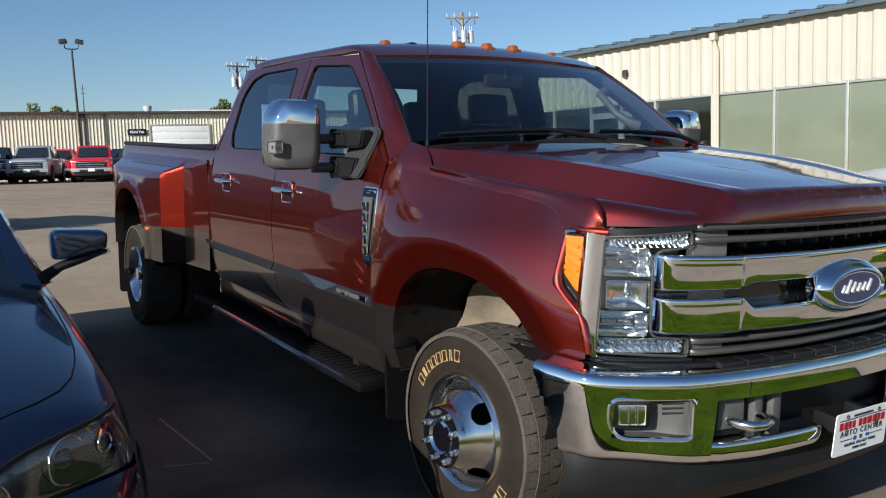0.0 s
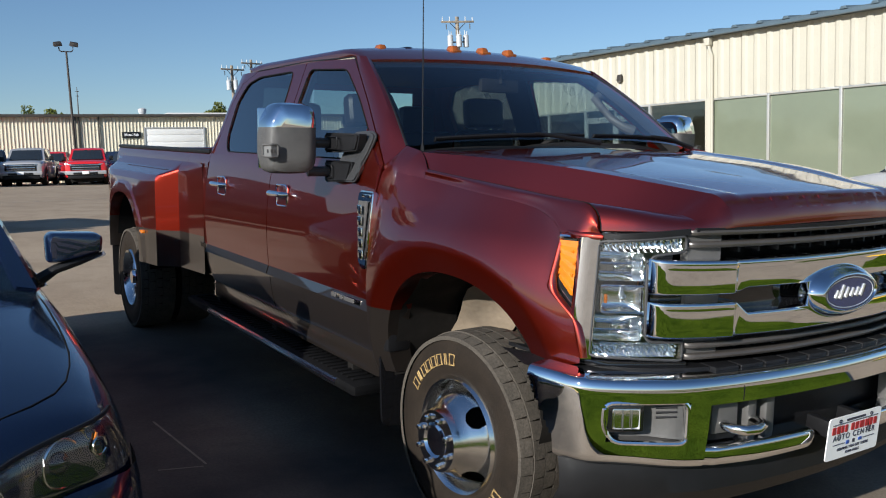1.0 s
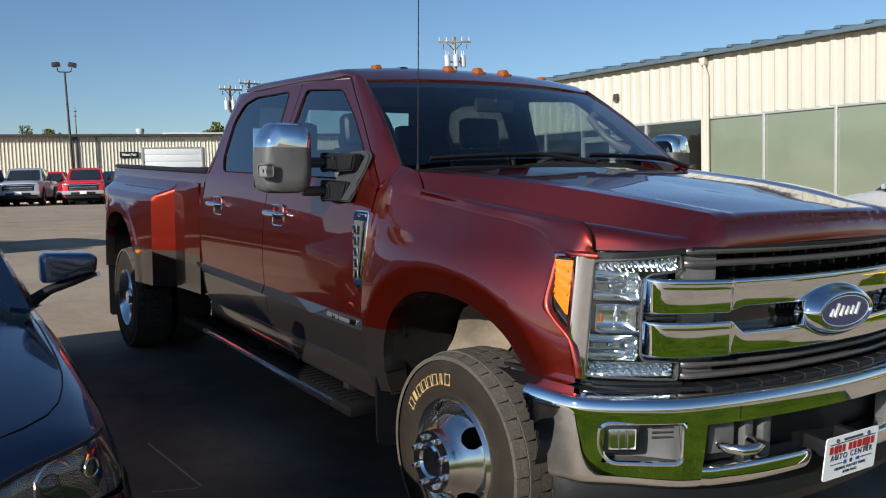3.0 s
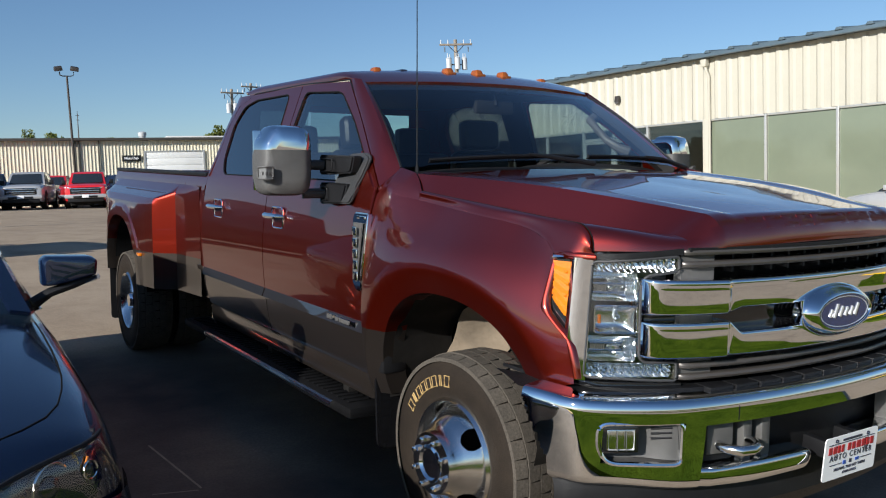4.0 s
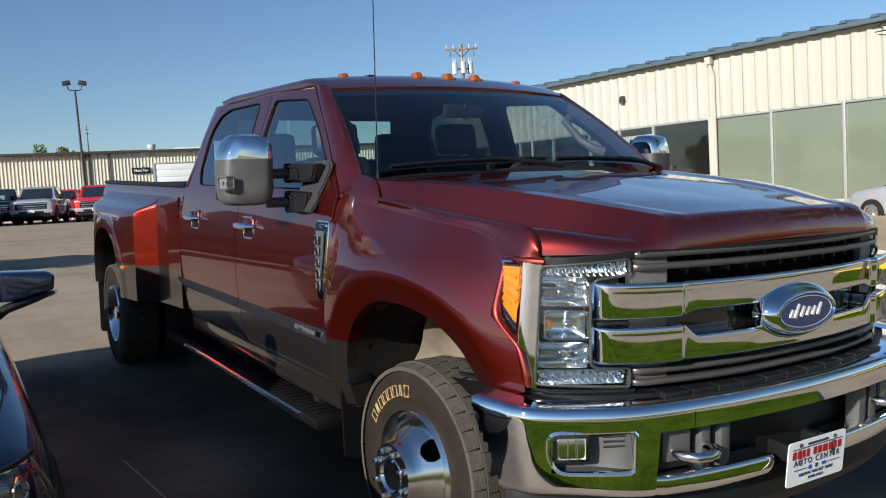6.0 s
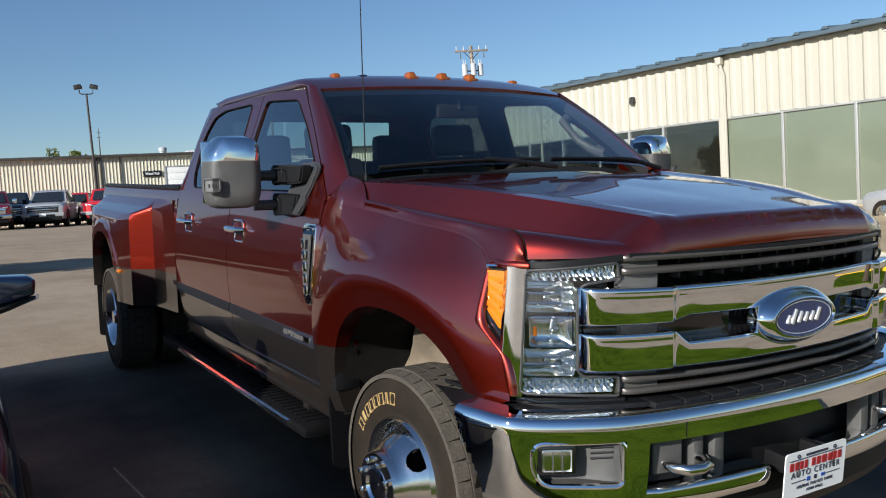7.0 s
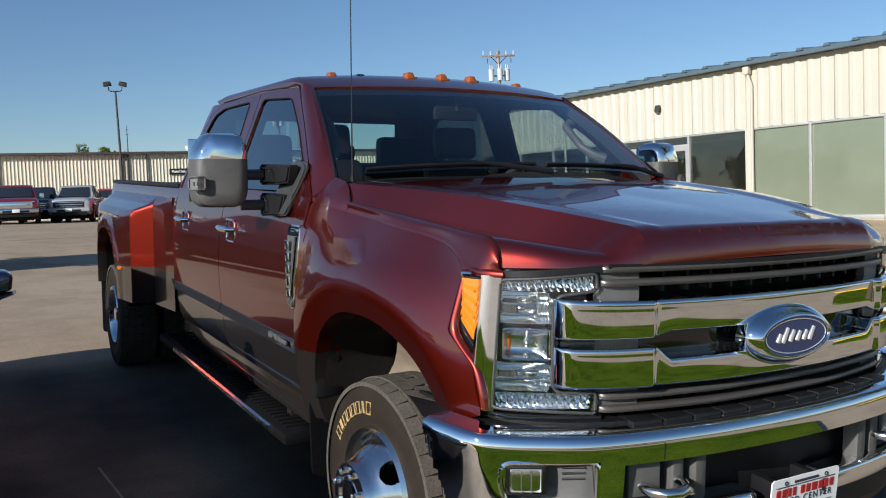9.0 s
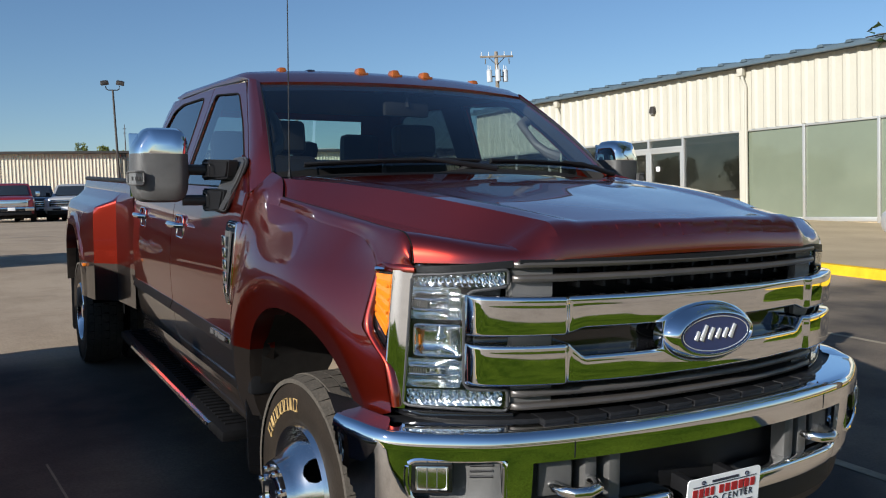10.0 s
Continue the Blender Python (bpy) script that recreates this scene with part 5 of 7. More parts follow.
grid(bm, [[(x, y, 0.72) for x in (-0.95, 0.95)] for y in (0.5, 2.96)])
grid(bm, [[(x, y, 1.965 - 0.02 * abs(x)) for x in (-0.70, 0.70)] for y in (1.16, 2.86)])
part("cabin_lining", bm, "interior", truck)

# bed floor, tailgate, frame
bm = nbm()
box(bm, (0, 4.33, 0.93), (1.8, 2.70, 0.05))
part("bed_floor", bm, "black", truck)
bm = nbm()
box(bm, (0, 5.69, 1.16), (1.88, 0.06, 0.60), 0.02)
part("tailgate", bm, "paint", truck)
bm = nbm()
box(bm, (0, 5.80, 0.66), (2.0, 0.18, 0.20), 0.04)
part("rear_bumper", bm, "chrome", truck)
for s in (-1, 1):
    bm = nbm()
    box(bm, (s * 0.43, 2.4, 0.60), (0.09, 6.4, 0.18), 0.01)
    part("frame_rail", bm, "frame", truck)
bm = nbm()
cyl(bm, (-0.85, 4.47, 0.40), (0.85, 4.47, 0.40), 0.07, n=12)
bmesh.ops.create_uvsphere(bm, u_segments=12, v_segments=8, radius=0.19, matrix=pose(0, 4.47, 0.42))
part("rear_axle", bm, "frame", truck)
bm = nbm()
cyl(bm, (-0.80, 0.0, 0.40), (0.80, 0.0, 0.40), 0.06, n=12)
part("front_axle", bm, "frame", truck)
bm = nbm()
box(bm, (0, 0.05, 0.95), (0.95, 1.1, 0.7), 0.05)
part("engine_block", bm, "void", truck)
bm = nbm()
cyl(bm, (-0.62, -0.10, 0.55), (-0.58, -0.12, 0.98), 0.05, n=12)
part("coil_spring_cover", bm, "redpart", truck, "bright red suspension part")
bm = nbm()
cyl(bm, (-0.30, 3.3, 0.50), (-0.30, 5.2, 0.50), 0.05, n=10)
box(bm, (0.1, 3.6, 0.55), (0.5, 1.0, 0.22), 0.04)
part("exhaust_and_tank", bm, "frame", truck)

# wheels
TYRE_R, TYRE_W = 0.412, 0.275


def build_wheel(convex):
    """A tyre with real tread blocks, a polished rim with hand holes, a hub with nuts; outer face towards -x."""
    w = thing("wheel", Matrix.Identity(4), "", "")
    bm = nbm()
    hw = TYRE_W / 2
    prof = [(-hw * 0.72, 0.218), (-hw * 0.86, 0.234), (-hw * 0.97, 0.262), (-hw * 1.0, 0.305), (-hw * 0.985, 0.345), (-hw * 0.93, 0.375), (-hw * 0.84, TYRE_R - 0.013), (-hw * 0.6, TYRE_R - 0.009), (0, TYRE_R - 0.007)]
    prof = prof + [(-a, r) for a, r in reversed(prof[:-1])]
    lathe(bm, prof, 72)
    bmesh.ops.recalc_face_normals(bm, faces=bm.faces)
    tyre = part("tyre", bm, "rubber", w)
    # tread: five ribs of blocks, sipes between them
    bm = nbm()
    ribs = [(-0.1085, 0.050), (-0.0545, 0.051), (0.0, 0.051), (0.0545, 0.051), (0.1085, 0.050)]
    for ri, (x, wd) in enumerate(ribs):
        n = 72
        for i in range(n):
            a0 = 2 * math.pi * (i + 0.01 + 0.5 * (ri % 2)) / n
            a1 = 2 * math.pi * (i + 0.985 + 0.5 * (ri % 2)) / n
            k = 0.05 / n * 2 * math.pi * 4 * (1 if i % 2 else -1) * (0.5 if ri != 2 else 1)
            lo, hi = TYRE_R - 0.02, TYRE_R - (0.004 if abs(x) > 0.09 else 0.0)
            vs = []
            for r in (lo, hi):
                for sx, aa in ((-1, a0), (1, a0 + k), (1, a1 + k), (-1, a1)):
                    drop = 0.010 if abs(x) > 0.09 and sx * x > 0 else 0
                    vs.append(bm.verts.new((x + sx * wd / 2, (r - drop) * math.cos(aa), (r - drop) * math.sin(aa))))
            for q in ((4, 5, 6, 7), (0, 1, 5, 4), (1, 2, 6, 5), (2, 3, 7, 6), (3, 0, 4, 7)):
                bm.faces.new([vs[j] for j in q])
    bmesh.ops.recalc_face_normals(bm, faces=bm.faces)
    part("tread", bm, "tread", tyre, smooth=0)
    # raised sidewall lettering as plain outlined bars
    for base in (radians(30), radians(210)) if convex else ():
        for k in range(8):
            a = base + radians(8.0) * k
            wd = radians(5.6 if k not in (1, 6) else 2.0)
            bm = nbm()
            loop = [(0.286, a - wd / 2), (0.328, a - wd / 2), (0.328, a + wd / 2), (0.286, a + wd / 2)]
            tube(bm, [(-hw * 1.0 - 0.0015 + (0.003 if r > 0.32 else 0), r * math.cos(t), r * math.sin(t)) for r, t in loop], 0.0042, 5, closed=True)
            part("letter_bar", bm, "gold", tyre)
    # rim
    bm = nbm()
    nh = 4
    n = 96
    if convex:
        prof = [(-hw * 0.84, 0.240), (-hw * 0.91, 0.234), (-hw * 0.85, 0.225), (-hw * 0.64, 0.216), (-hw * 0.60, 0.207), (-hw * 0.70, 0.194), (-hw * 0.96, 0.170), (-hw * 1.18, 0.148), (-hw * 1.34, 0.131), (-hw * 1.46, 0.126), (-hw * 1.60, 0.118), (-hw * 1.63, 0.060)]
        h0, h1 = 4, 7
    else:
        prof = [(-hw * 0.84, 0.238), (-hw * 0.90, 0.232), (-hw * 0.84, 0.224), (-hw * 0.40, 0.212), (0.02, 0.200), (0.03, 0.180), (0.028, 0.155), (0.03, 0.135), (0.03, 0.12), (0.0, 0.115), (-0.02, 0.10), (-0.02, 0.05)]
        h0, h1 = 4, 7
    prof = [(p, r * 0.97) for p, r in prof]
    # four oval hand holes are left out of the disc
    fine_prof = prof[:h0]
    for j in range(h0, h1):
        fine_prof += [lerp(Vector(prof[j]), Vector(prof[j + 1]), q / 10) for q in range(10)]
    fine_prof += prof[h1:]
    r_out, r_in = prof[h0][1], prof[h1][1]
    n = 360
    rows = []
    for i in range(n):
        a = 2 * math.pi * i / n
        rows.append([bm.verts.new((p, r * math.cos(a), r * math.sin(a))) for p, r in fine_prof])
    for i in range(n):
        for j in range(len(fine_prof) - 1):
            rm = (fine_prof[j][1] + fine_prof[j + 1][1]) / 2
            k = ((i + 0.5) / n * nh + 0.945) % 1 - 0.5
            u, v = k * 2 * math.pi / nh * rm / 0.041, (rm - (r_out + r_in) / 2 + 0.001) / ((r_out - r_in) * 0.48)
            if h0 <= j < h0 + 10 * (h1 - h0) and u * u + v * v < 1:
                continue
            bm.faces.new([rows[i][j], rows[(i + 1) % n][j], rows[(i + 1) % n][j + 1], rows[i][j + 1]])
    for v in [v for v in bm.verts if not v.link_faces]:
        bm.verts.remove(v)
    bmesh.ops.recalc_face_normals(bm, faces=bm.faces)
    bmesh.ops.solidify(bm, geom=bm.faces, thickness=-0.008)
    rim = part("rim", bm, "satin", w, "polished aluminium rim", smooth=40)
    bm = nbm()
    lathe(bm, [(0.0, 0.222), (0.03, 0.21), (0.05, 0.02)], 32)
    part("rim_back", bm, "void", rim)
    bm = nbm()
    if convex:
        lathe(bm, [(-hw * 1.62, 0.078), (-hw * 1.70, 0.074), (-hw * 1.74, 0.064), (-hw * 1.66, 0.056), (-hw * 1.62, 0.0)], 32)
        nx, nr = -hw * 1.62, 0.096
    else:
        lathe(bm, [(-0.02, 0.07), (-0.10, 0.064), (-0.12, 0.05), (-0.12, 0.0)], 32)
        nx, nr = -0.02, 0.085
    part("hub_cap", bm, "chrome", w)
    for k in range(8):
        a = 2 * math.pi * (k + 0.5) / 8
        bm = nbm()
        cyl(bm, (nx + 0.004, nr * math.cos(a), nr * math.sin(a)), (nx - 0.022, nr * math.cos(a), nr * math.sin(a)), 0.014, 0.012, n=6)
        bmesh.ops.create_uvsphere(bm, u_segments=8, v_segments=5, radius=0.0115, matrix=Matrix.Translation((nx - 0.022, nr * math.cos(a), nr * math.sin(a))))
        part("wheel_nut", bm, "chrome", w)
    return w


def add_wheel(w, m):
    w.parent = truck
    w.matrix_basis = m
    return w


STEER = radians(3)
wf = add_wheel(build_wheel(True), Matrix.Translation((-0.848, -0.06, TYRE_R)) @ Euler((0, 0, STEER)).to_matrix().to_4x4())
copy_thing(wf, Matrix.Translation((0.848, -0.06, TYRE_R)) @ Euler((radians(20), 0, math.pi + STEER)).to_matrix().to_4x4())
wr = add_wheel(build_wheel(False), Matrix.Translation((-1.06, 4.47, TYRE_R)))
copy_thing(wr, Matrix.Translation((-0.74, 4.47, TYRE_R)))
copy_thing(wr, Matrix.Translation((1.06, 4.47, TYRE_R)) @ Euler((0, 0, math.pi)).to_matrix().to_4x4())
copy_thing(wr, Matrix.Translation((0.74, 4.47, TYRE_R)) @ Euler((0, 0, math.pi)).to_matrix().to_4x4())

# ---- front end ----


def nose_y(x):
    """The plan line of the nose: grille in the middle, lamps at the corners."""
    return curve1([(0.0, -1.0), (0.2, -0.995), (0.4, -0.97), (0.60, -0.925), (0.72, -0.875), (0.82, -0.81), (0.875, -0.74), (0.905, -0.665), (0.925, -0.60)], abs(x))


def corner_shift(x, z):
    k = smooth01((abs(x) - 0.80) / 0.11) * max(0.0, 1.27 - z)
    return math.copysign(-0.061 * k, x), -0.041 * k


def nose_slab(name, material, parent, poly, out, thick, label="", n_edge=8, bev=0.0, lean=0.0):
    """A curved slab that follows the nose: outline in (x, z), standing out by 'out'."""
    bm = nbm()
    pts = []
    k = len(poly)
    for i in range(k):
        (x0, z0), (x1, z1) = poly[i], poly[(i + 1) % k]
        m = max(1, int(abs(x1 - x0) / 0.03))
        for j in range(m):
            pts.append((lerp(x0, x1, j / m), lerp(z0, z1, j / m)))
    # slice into columns by x so that the face bends
    va = [bm.verts.new((x, nose_y(x) - out, z)) for x, z in pts]
    f = bm.faces.new(va)
    xs = sorted({round(p[0], 3) for p in pts})
    lo, hi = xs[0], xs[-1]
    x = lo + 0.04
    while x < hi:
        bmesh.ops.bisect_plane(bm, geom=bm.verts[:] + bm.edges[:] + bm.faces[:], plane_co=(x, 0, 0), plane_no=(1, 0, 0))
        x += 0.04
    for v in bm.verts:
        v.co.y = nose_y(v.co.x) - out
    for v in bm.verts:
        dx, dy = corner_shift(v.co.x, v.co.z)
        v.co.x += dx
        v.co.y += dy
    r = bmesh.ops.extrude_face_region(bm, geom=bm.faces[:])
    for v in r["geom"]:
        if isinstance(v, bmesh.types.BMVert):
            v.co.y += thick
    bmesh.ops.recalc_face_normals(bm, faces=bm.faces)
    if lean:
        zm = sum(v.co.z for v in bm.verts) / len(bm.verts)
        for v in bm.verts:
            v.co.y += (v.co.z - zm) * lean
    if bev:
        es = [e for e in bm.edges if len(e.link_faces) == 2 and e.calc_face_angle(0) > 0.8]
        bmesh.ops.bevel(bm, geom=es, offset=bev, segments=3, affect="EDGES", profile=0.6)
    return part(name, bm, material, parent, label)


bm = nbm()
grid(bm, [[(x, nose_y(x) + 0.10, z) for x in [lerp(-0.90, 0.90, i / 30) for i in range(31)]] for z in (0.84, 1.31)])
part("grille_backing", bm, "void", truck)
bm = nbm()
grid(bm, [[(x, nose_y(x) + d, 1.304) for x in [lerp(-0.63, 0.63, i / 30) for i in range(31)]] for d in (-0.012, 0.2)])
grid(bm, [[(x, nose_y(x) + d, 0.850) for x in [lerp(-0.94, 0.94, i / 30) for i in range(31)]] for d in (-0.03, 0.25)])
solid(bm, 0.012)
part("grille_surround", bm, "black", truck)
for s in (-1, 1):
    q = [(0.522, 0.868), (0.640, 0.868), (0.640, 1.300), (0.522, 1.300)]
    nose_slab("grille_frame", "grey_plastic", truck, [(s * x, z) for x, z in (q if s > 0 else q[::-1])], -0.012, 0.03)


def nose_bar(name, material, parent, zlo, zhi, out, half, label="", r=0.010, lean=0.0, back=-0.05, step=0.02):
    """A bar lofted across the nose: its edges are rounded, its height and reach change along it."""
    xs = [half * i / int(half / step) for i in range(int(half / step) + 1)]
    xs += [x for x in (0.440, 0.452, 0.464, 0.476, 0.488, 0.500, 0.506, 0.512, 0.518, 0.524, half - 0.003, half - 0.007, half - 0.012, half - 0.02, half - 0.03) if x < half]
    xs = sorted(set(round(x, 4) for x in xs))
    xs = [-x for x in reversed(xs) if x > 0] + xs
    bm = nbm()
    rows = []
    for x in xs:
        a = abs(x)
        z0, z1, o = line1(zlo, a), line1(zhi, a), line1(out, a)
        e = half - a
        if e < 0.03:
            o -= 0.03 - math.sqrt(max(0.0, 0.0009 - (0.03 - e) ** 2))
        rr = min(r, (z1 - z0) * 0.4)
        sec = [(z1, back)] + [(z1 - rr + rr * math.sin(t), o - rr + rr * math.cos(t)) for t in [math.pi / 2 * (1 - k / 4) for k in range(5)]]
        sec += [(lerp(z1 - rr, z0 + rr, k / 4), o + 0.0008 * math.sin(math.pi * k / 4)) for k in (1, 2, 3)]
        sec += [(z0 + rr - rr * math.sin(t), o - rr + rr * math.cos(t)) for t in [math.pi / 2 * k / 4 for k in range(5)]] + [(z0, back)]
        zm = (z0 + z1) / 2
        rows.append([(x, nose_y(x) - d + (z - zm) * lean, z) for z, d in sec])
    vs = grid(bm, rows, close_v=True)
    bm.faces.new(vs[0])
    bm.faces.new(list(reversed(vs[-1])))
    bmesh.ops.recalc_face_normals(bm, faces=bm.faces)
    return part(name, bm, material, parent, label, smooth=40)


for z in (1.289, 1.249, 0.917, 0.879):
    sl = nose_bar("grille_slat", "bronze_slat", truck, [(0, z - 0.010)], [(0, z + 0.010)], [(0, 0.012), (0.60, 0.014), (0.64, 0.012)], 0.648, "dark bronze grille slat", r=0.0095, back=-0.06, step=0.05)
for i in range(-6, 7):
    x = i * 0.085
    for z0, z1 in ((1.215, 1.302), (0.862, 0.94)):
        bm = nbm()
        box(bm, (x, nose_y(x) + 0.060, (z0 + z1) / 2), (0.010, 0.05, z1 - z0))
        part("grille_rib", bm, "black", truck)
# two chrome bars that open round the badge, raised towards their ends
REACH = [(0, 0.040), (0.502, 0.040), (0.522, 0.056), (0.70, 0.054), (0.765, 0.048)]
nose_bar("grille_bar", "chrome", truck, [(0, 1.106), (0.452, 1.106), (0.500, 1.091), (0.77, 1.091)], [(0, 1.201), (0.5, 1.201), (0.77, 1.206)], REACH, 0.768, "thick chrome grille bar", r=0.011, lean=-0.020)
nose_bar("grille_bar", "chrome", truck, [(0, 0.946), (0.77, 0.950)], [(0, 1.028), (0.455, 1.026), (0.500, 1.066), (0.77, 1.066)], REACH, 0.768, "thick chrome grille bar", r=0.010, lean=-0.010)
nose_bar("bar_gap", "gloss_black", truck, [(0, 1.02)], [(0, 1.11)], [(0, -0.03)], 0.745, r=0.004)
# badge: a deep oval ring that swells forwards to a smaller rim, blue field let in
BZ, BX = 1.066, -0.013
OVAL = [2 * math.pi * i / 56 for i in range(56)]
bm = nbm()
rows = []
for d, a, b in ((-0.03, 0.186, 0.094), (0.004, 0.187, 0.095), (0.018, 0.183, 0.091), (0.034, 0.172, 0.081), (0.044, 0.162, 0.073), (0.049, 0.156, 0.0675), (0.050, 0.151, 0.063), (0.046, 0.1475, 0.0605), (0.042, 0.1465, 0.060)):
    rows.append([(BX + a * math.cos(q), -1.037 - d, BZ + b * math.sin(q)) for q in OVAL])
grid(bm, rows, close_v=True)
bmesh.ops.recalc_face_normals(bm, faces=bm.faces)
bd = part("badge_ring", bm, "chrome", truck, "deep oval chrome badge ring", smooth=60)
bm = nbm()
bm.faces.new([bm.verts.new((BX + 0.1475 * math.cos(q), -1.0805, BZ + 0.061 * math.sin(q))) for q in OVAL])
part("badge_field", bm, "blue_oval", bd, "deep blue oval field")
bm = nbm()
tube(bm, [(BX + 0.137 * math.cos(q), -1.0815, BZ + 0.0525 * math.sin(q)) for q in OVAL], 0.0016, 5, closed=True)
part("badge_line", bm, "badge_silver", bd)
# a plain pattern of slanted silver strokes on the field
for x, h_ in ((-0.078, 0.030), (-0.050, 0.052), (-0.020, 0.040), (0.010, 0.034), (0.040, 0.034), (0.070, 0.046)):
    bm = nbm()
    box(bm, (BX + x, -1.0825, BZ + (h_ - 0.036) * 0.3), (0.012, 0.005, h_), 0.0024, rot=Euler((0, 0.42, 0)).to_matrix())
    part("badge_stroke", bm, "badge_silver", bd)

# head lamps
for s in (-1, 1):
    def mk(pts):
        q = [(s * x, z) for x, z in pts]
        return q if s > 0 else list(reversed(q))

    def lamp_at(x, z, d):
        """A place on the lamp's face, d behind it."""
        dx, dy = corner_shift(x, z)
        return (s * (x + dx), nose_y(x) + dy + d, z)

    C_LENS = [(0.655, 0.868), (0.884, 0.880), (0.876, 1.256), (0.657, 1.277), (0.655, 1.229), (0.752, 1.214), (0.768, 1.190), (0.768, 0.948), (0.752, 0.930), (0.655, 0.930)]
    lens_c = mk(rounded(C_LENS, 0.012, 3))
    lamp = nose_slab("headlight", "lamp_dark_lining", truck, mk([(0.632, 0.866), (0.905, 0.868), (0.905, 1.262), (0.632, 1.290)]), -0.085, 0.01, "clear headlight with chrome reflectors and amber side lamp")

    def bowl(name, x0, x1, z0, z1, deep, flutes=0, slant=0.0, nu=24, nv=14, depth0=0.022, amp=0.004):
        """A concave chrome reflector, with slanted flutes where there are any."""
        bm = nbm()
        rows = []
        for i in range(nu + 1):
            u = i / nu
            row = []
            for j in range(nv + 1):
                v = j / nv
                d = deep * (1 - (2 * u - 1) ** 4) * (1 - (2 * v - 1) ** 4)
                if flutes:
                    d += amp * (abs(((u + slant * v) * flutes) % 1.0 - 0.5) * 4 - 1)
                row.append(lamp_at(lerp(x0, x1, u), lerp(z0, z1, v), depth0 + d))
            rows.append(row)
        grid(bm, rows)
        bmesh.ops.recalc_face_normals(bm, faces=bm.faces)
        return part(name, bm, "reflector", lamp, smooth=0 if flutes else 30)

    bowl("fluted_reflector", 0.656, 0.868, 1.224, 1.286, 0.020, 12, 0.22, nu=72, nv=6, depth0=0.018, amp=0.005)
    bowl("fluted_reflector", 0.660, 0.874, 0.878, 0.926, 0.020, 10, -0.22, nu=60, nv=6, depth0=0.018, amp=0.005)
    bowl("upper_bowl", 0.772, 0.870, 1.128, 1.222, 0.060)
    bowl("lower_bowl", 0.772, 0.876, 0.930, 1.014, 0.060)
    bowl("side_flutes", 0.768, 0.800, 1.130, 1.220, 0.004, 5, 0.6, nu=20, nv=10, depth0=0.016)
    bowl("side_flutes", 0.768, 0.800, 0.934, 1.010, 0.004, 5, -0.6, nu=20, nv=10, depth0=0.016)
    # cross bars before the two bowls, with short fins
    for zc in (1.186, 1.156, 0.992, 0.968):
        bm = nbm()
        tube(bm, [lamp_at(lerp(0.802, 0.870, k / 4), zc, 0.016) for k in range(5)], 0.0042, 6)
        part("cross_bar", bm, "satin", lamp)
    for zc in (1.171, 0.980):
        bm = nbm()
        for k in range(7):
            box(bm, lamp_at(0.842 + k * 0.0042, zc, 0.024), (0.0016, 0.012, 0.020))
        part("fin", bm, "grey_plastic", lamp, smooth=0)
        bm = nbm()
        bmesh.ops.create_uvsphere(bm, u_segments=14, v_segments=9, radius=0.015, matrix=Matrix.Translation(lamp_at(0.822, zc, 0.045)))
        part("bulb", bm, "satin", lamp)
    # turn signal box between the bowls
    tb = mk(rounded([(0.772, 1.026), (0.868, 1.026), (0.868, 1.114), (0.772, 1.114)], 0.010, 3))
    bm = nbm()
    tube(bm, [lamp_at(abs(x), z, 0.004) for x, z in tb], 0.0042, 6, closed=True)
    sig = part("signal_frame", bm, "satin", lamp)
    bowl("signal_bowl", 0.774, 0.866, 1.028, 1.112, 0.028, depth0=0.014)
    bm = nbm()
    bmesh.ops.create_uvsphere(bm, u_segments=14, v_segments=9, radius=0.013, matrix=Matrix.Translation(lamp_at(0.812, 1.070, 0.030)))
    part("signal_bulb", bm, "satin", sig)
    bm = nbm()
    for k in range(9):
        cyl(bm, lamp_at(0.778 + k * 0.0065, 1.042, 0.012), lamp_at(0.778 + k * 0.0065, 1.098, 0.012), 0.0018, n=5)
    part("signal_flute", bm, "lens", sig)
    bm = nbm()
    box(bm, lamp_at(0.856, 1.070, 0.012), (0.006, 0.012, 0.030), 0.002)
    part("amber_reflector", bm, "marker", sig)
    # dark outer rim that follows the C of the lens
    bm = nbm()
    seal = []
    for k in range(len(lens_c)):
        (x0, z0), (x1, z1) = lens_c[k], lens_c[(k + 1) % len(lens_c)]
        m_ = max(1, int(math.hypot(x1 - x0, z1 - z0) / 0.02))
        for j in range(m_):
            seal.append(lamp_at(abs(lerp(x0, x1, j / m_)), lerp(z0, z1, j / m_), -0.001))
    tube(bm, seal, 0.0050, 8, closed=True)
    part("lens_seal", bm, "sail", lamp)
    nose_slab("lens_rim", "black", lamp, mk([(0.645, 1.282), (0.885, 1.262), (0.885, 1.280), (0.645, 1.302)]), 0.004, 0.04)
    nose_slab("lens_rim", "gloss_black", lamp, mk([(0.640, 0.846), (0.914, 0.850), (0.914, 0.868), (0.640, 0.862)]), 0.006, 0.05, bev=0.003)
    g = nose_slab("lens", "lens", lamp, lens_c, 0.004, 0.004)
    g.visible_shadow = False
    # chrome strip, bent over the top of the amber lamp
    bm = nbm()
    rows = []
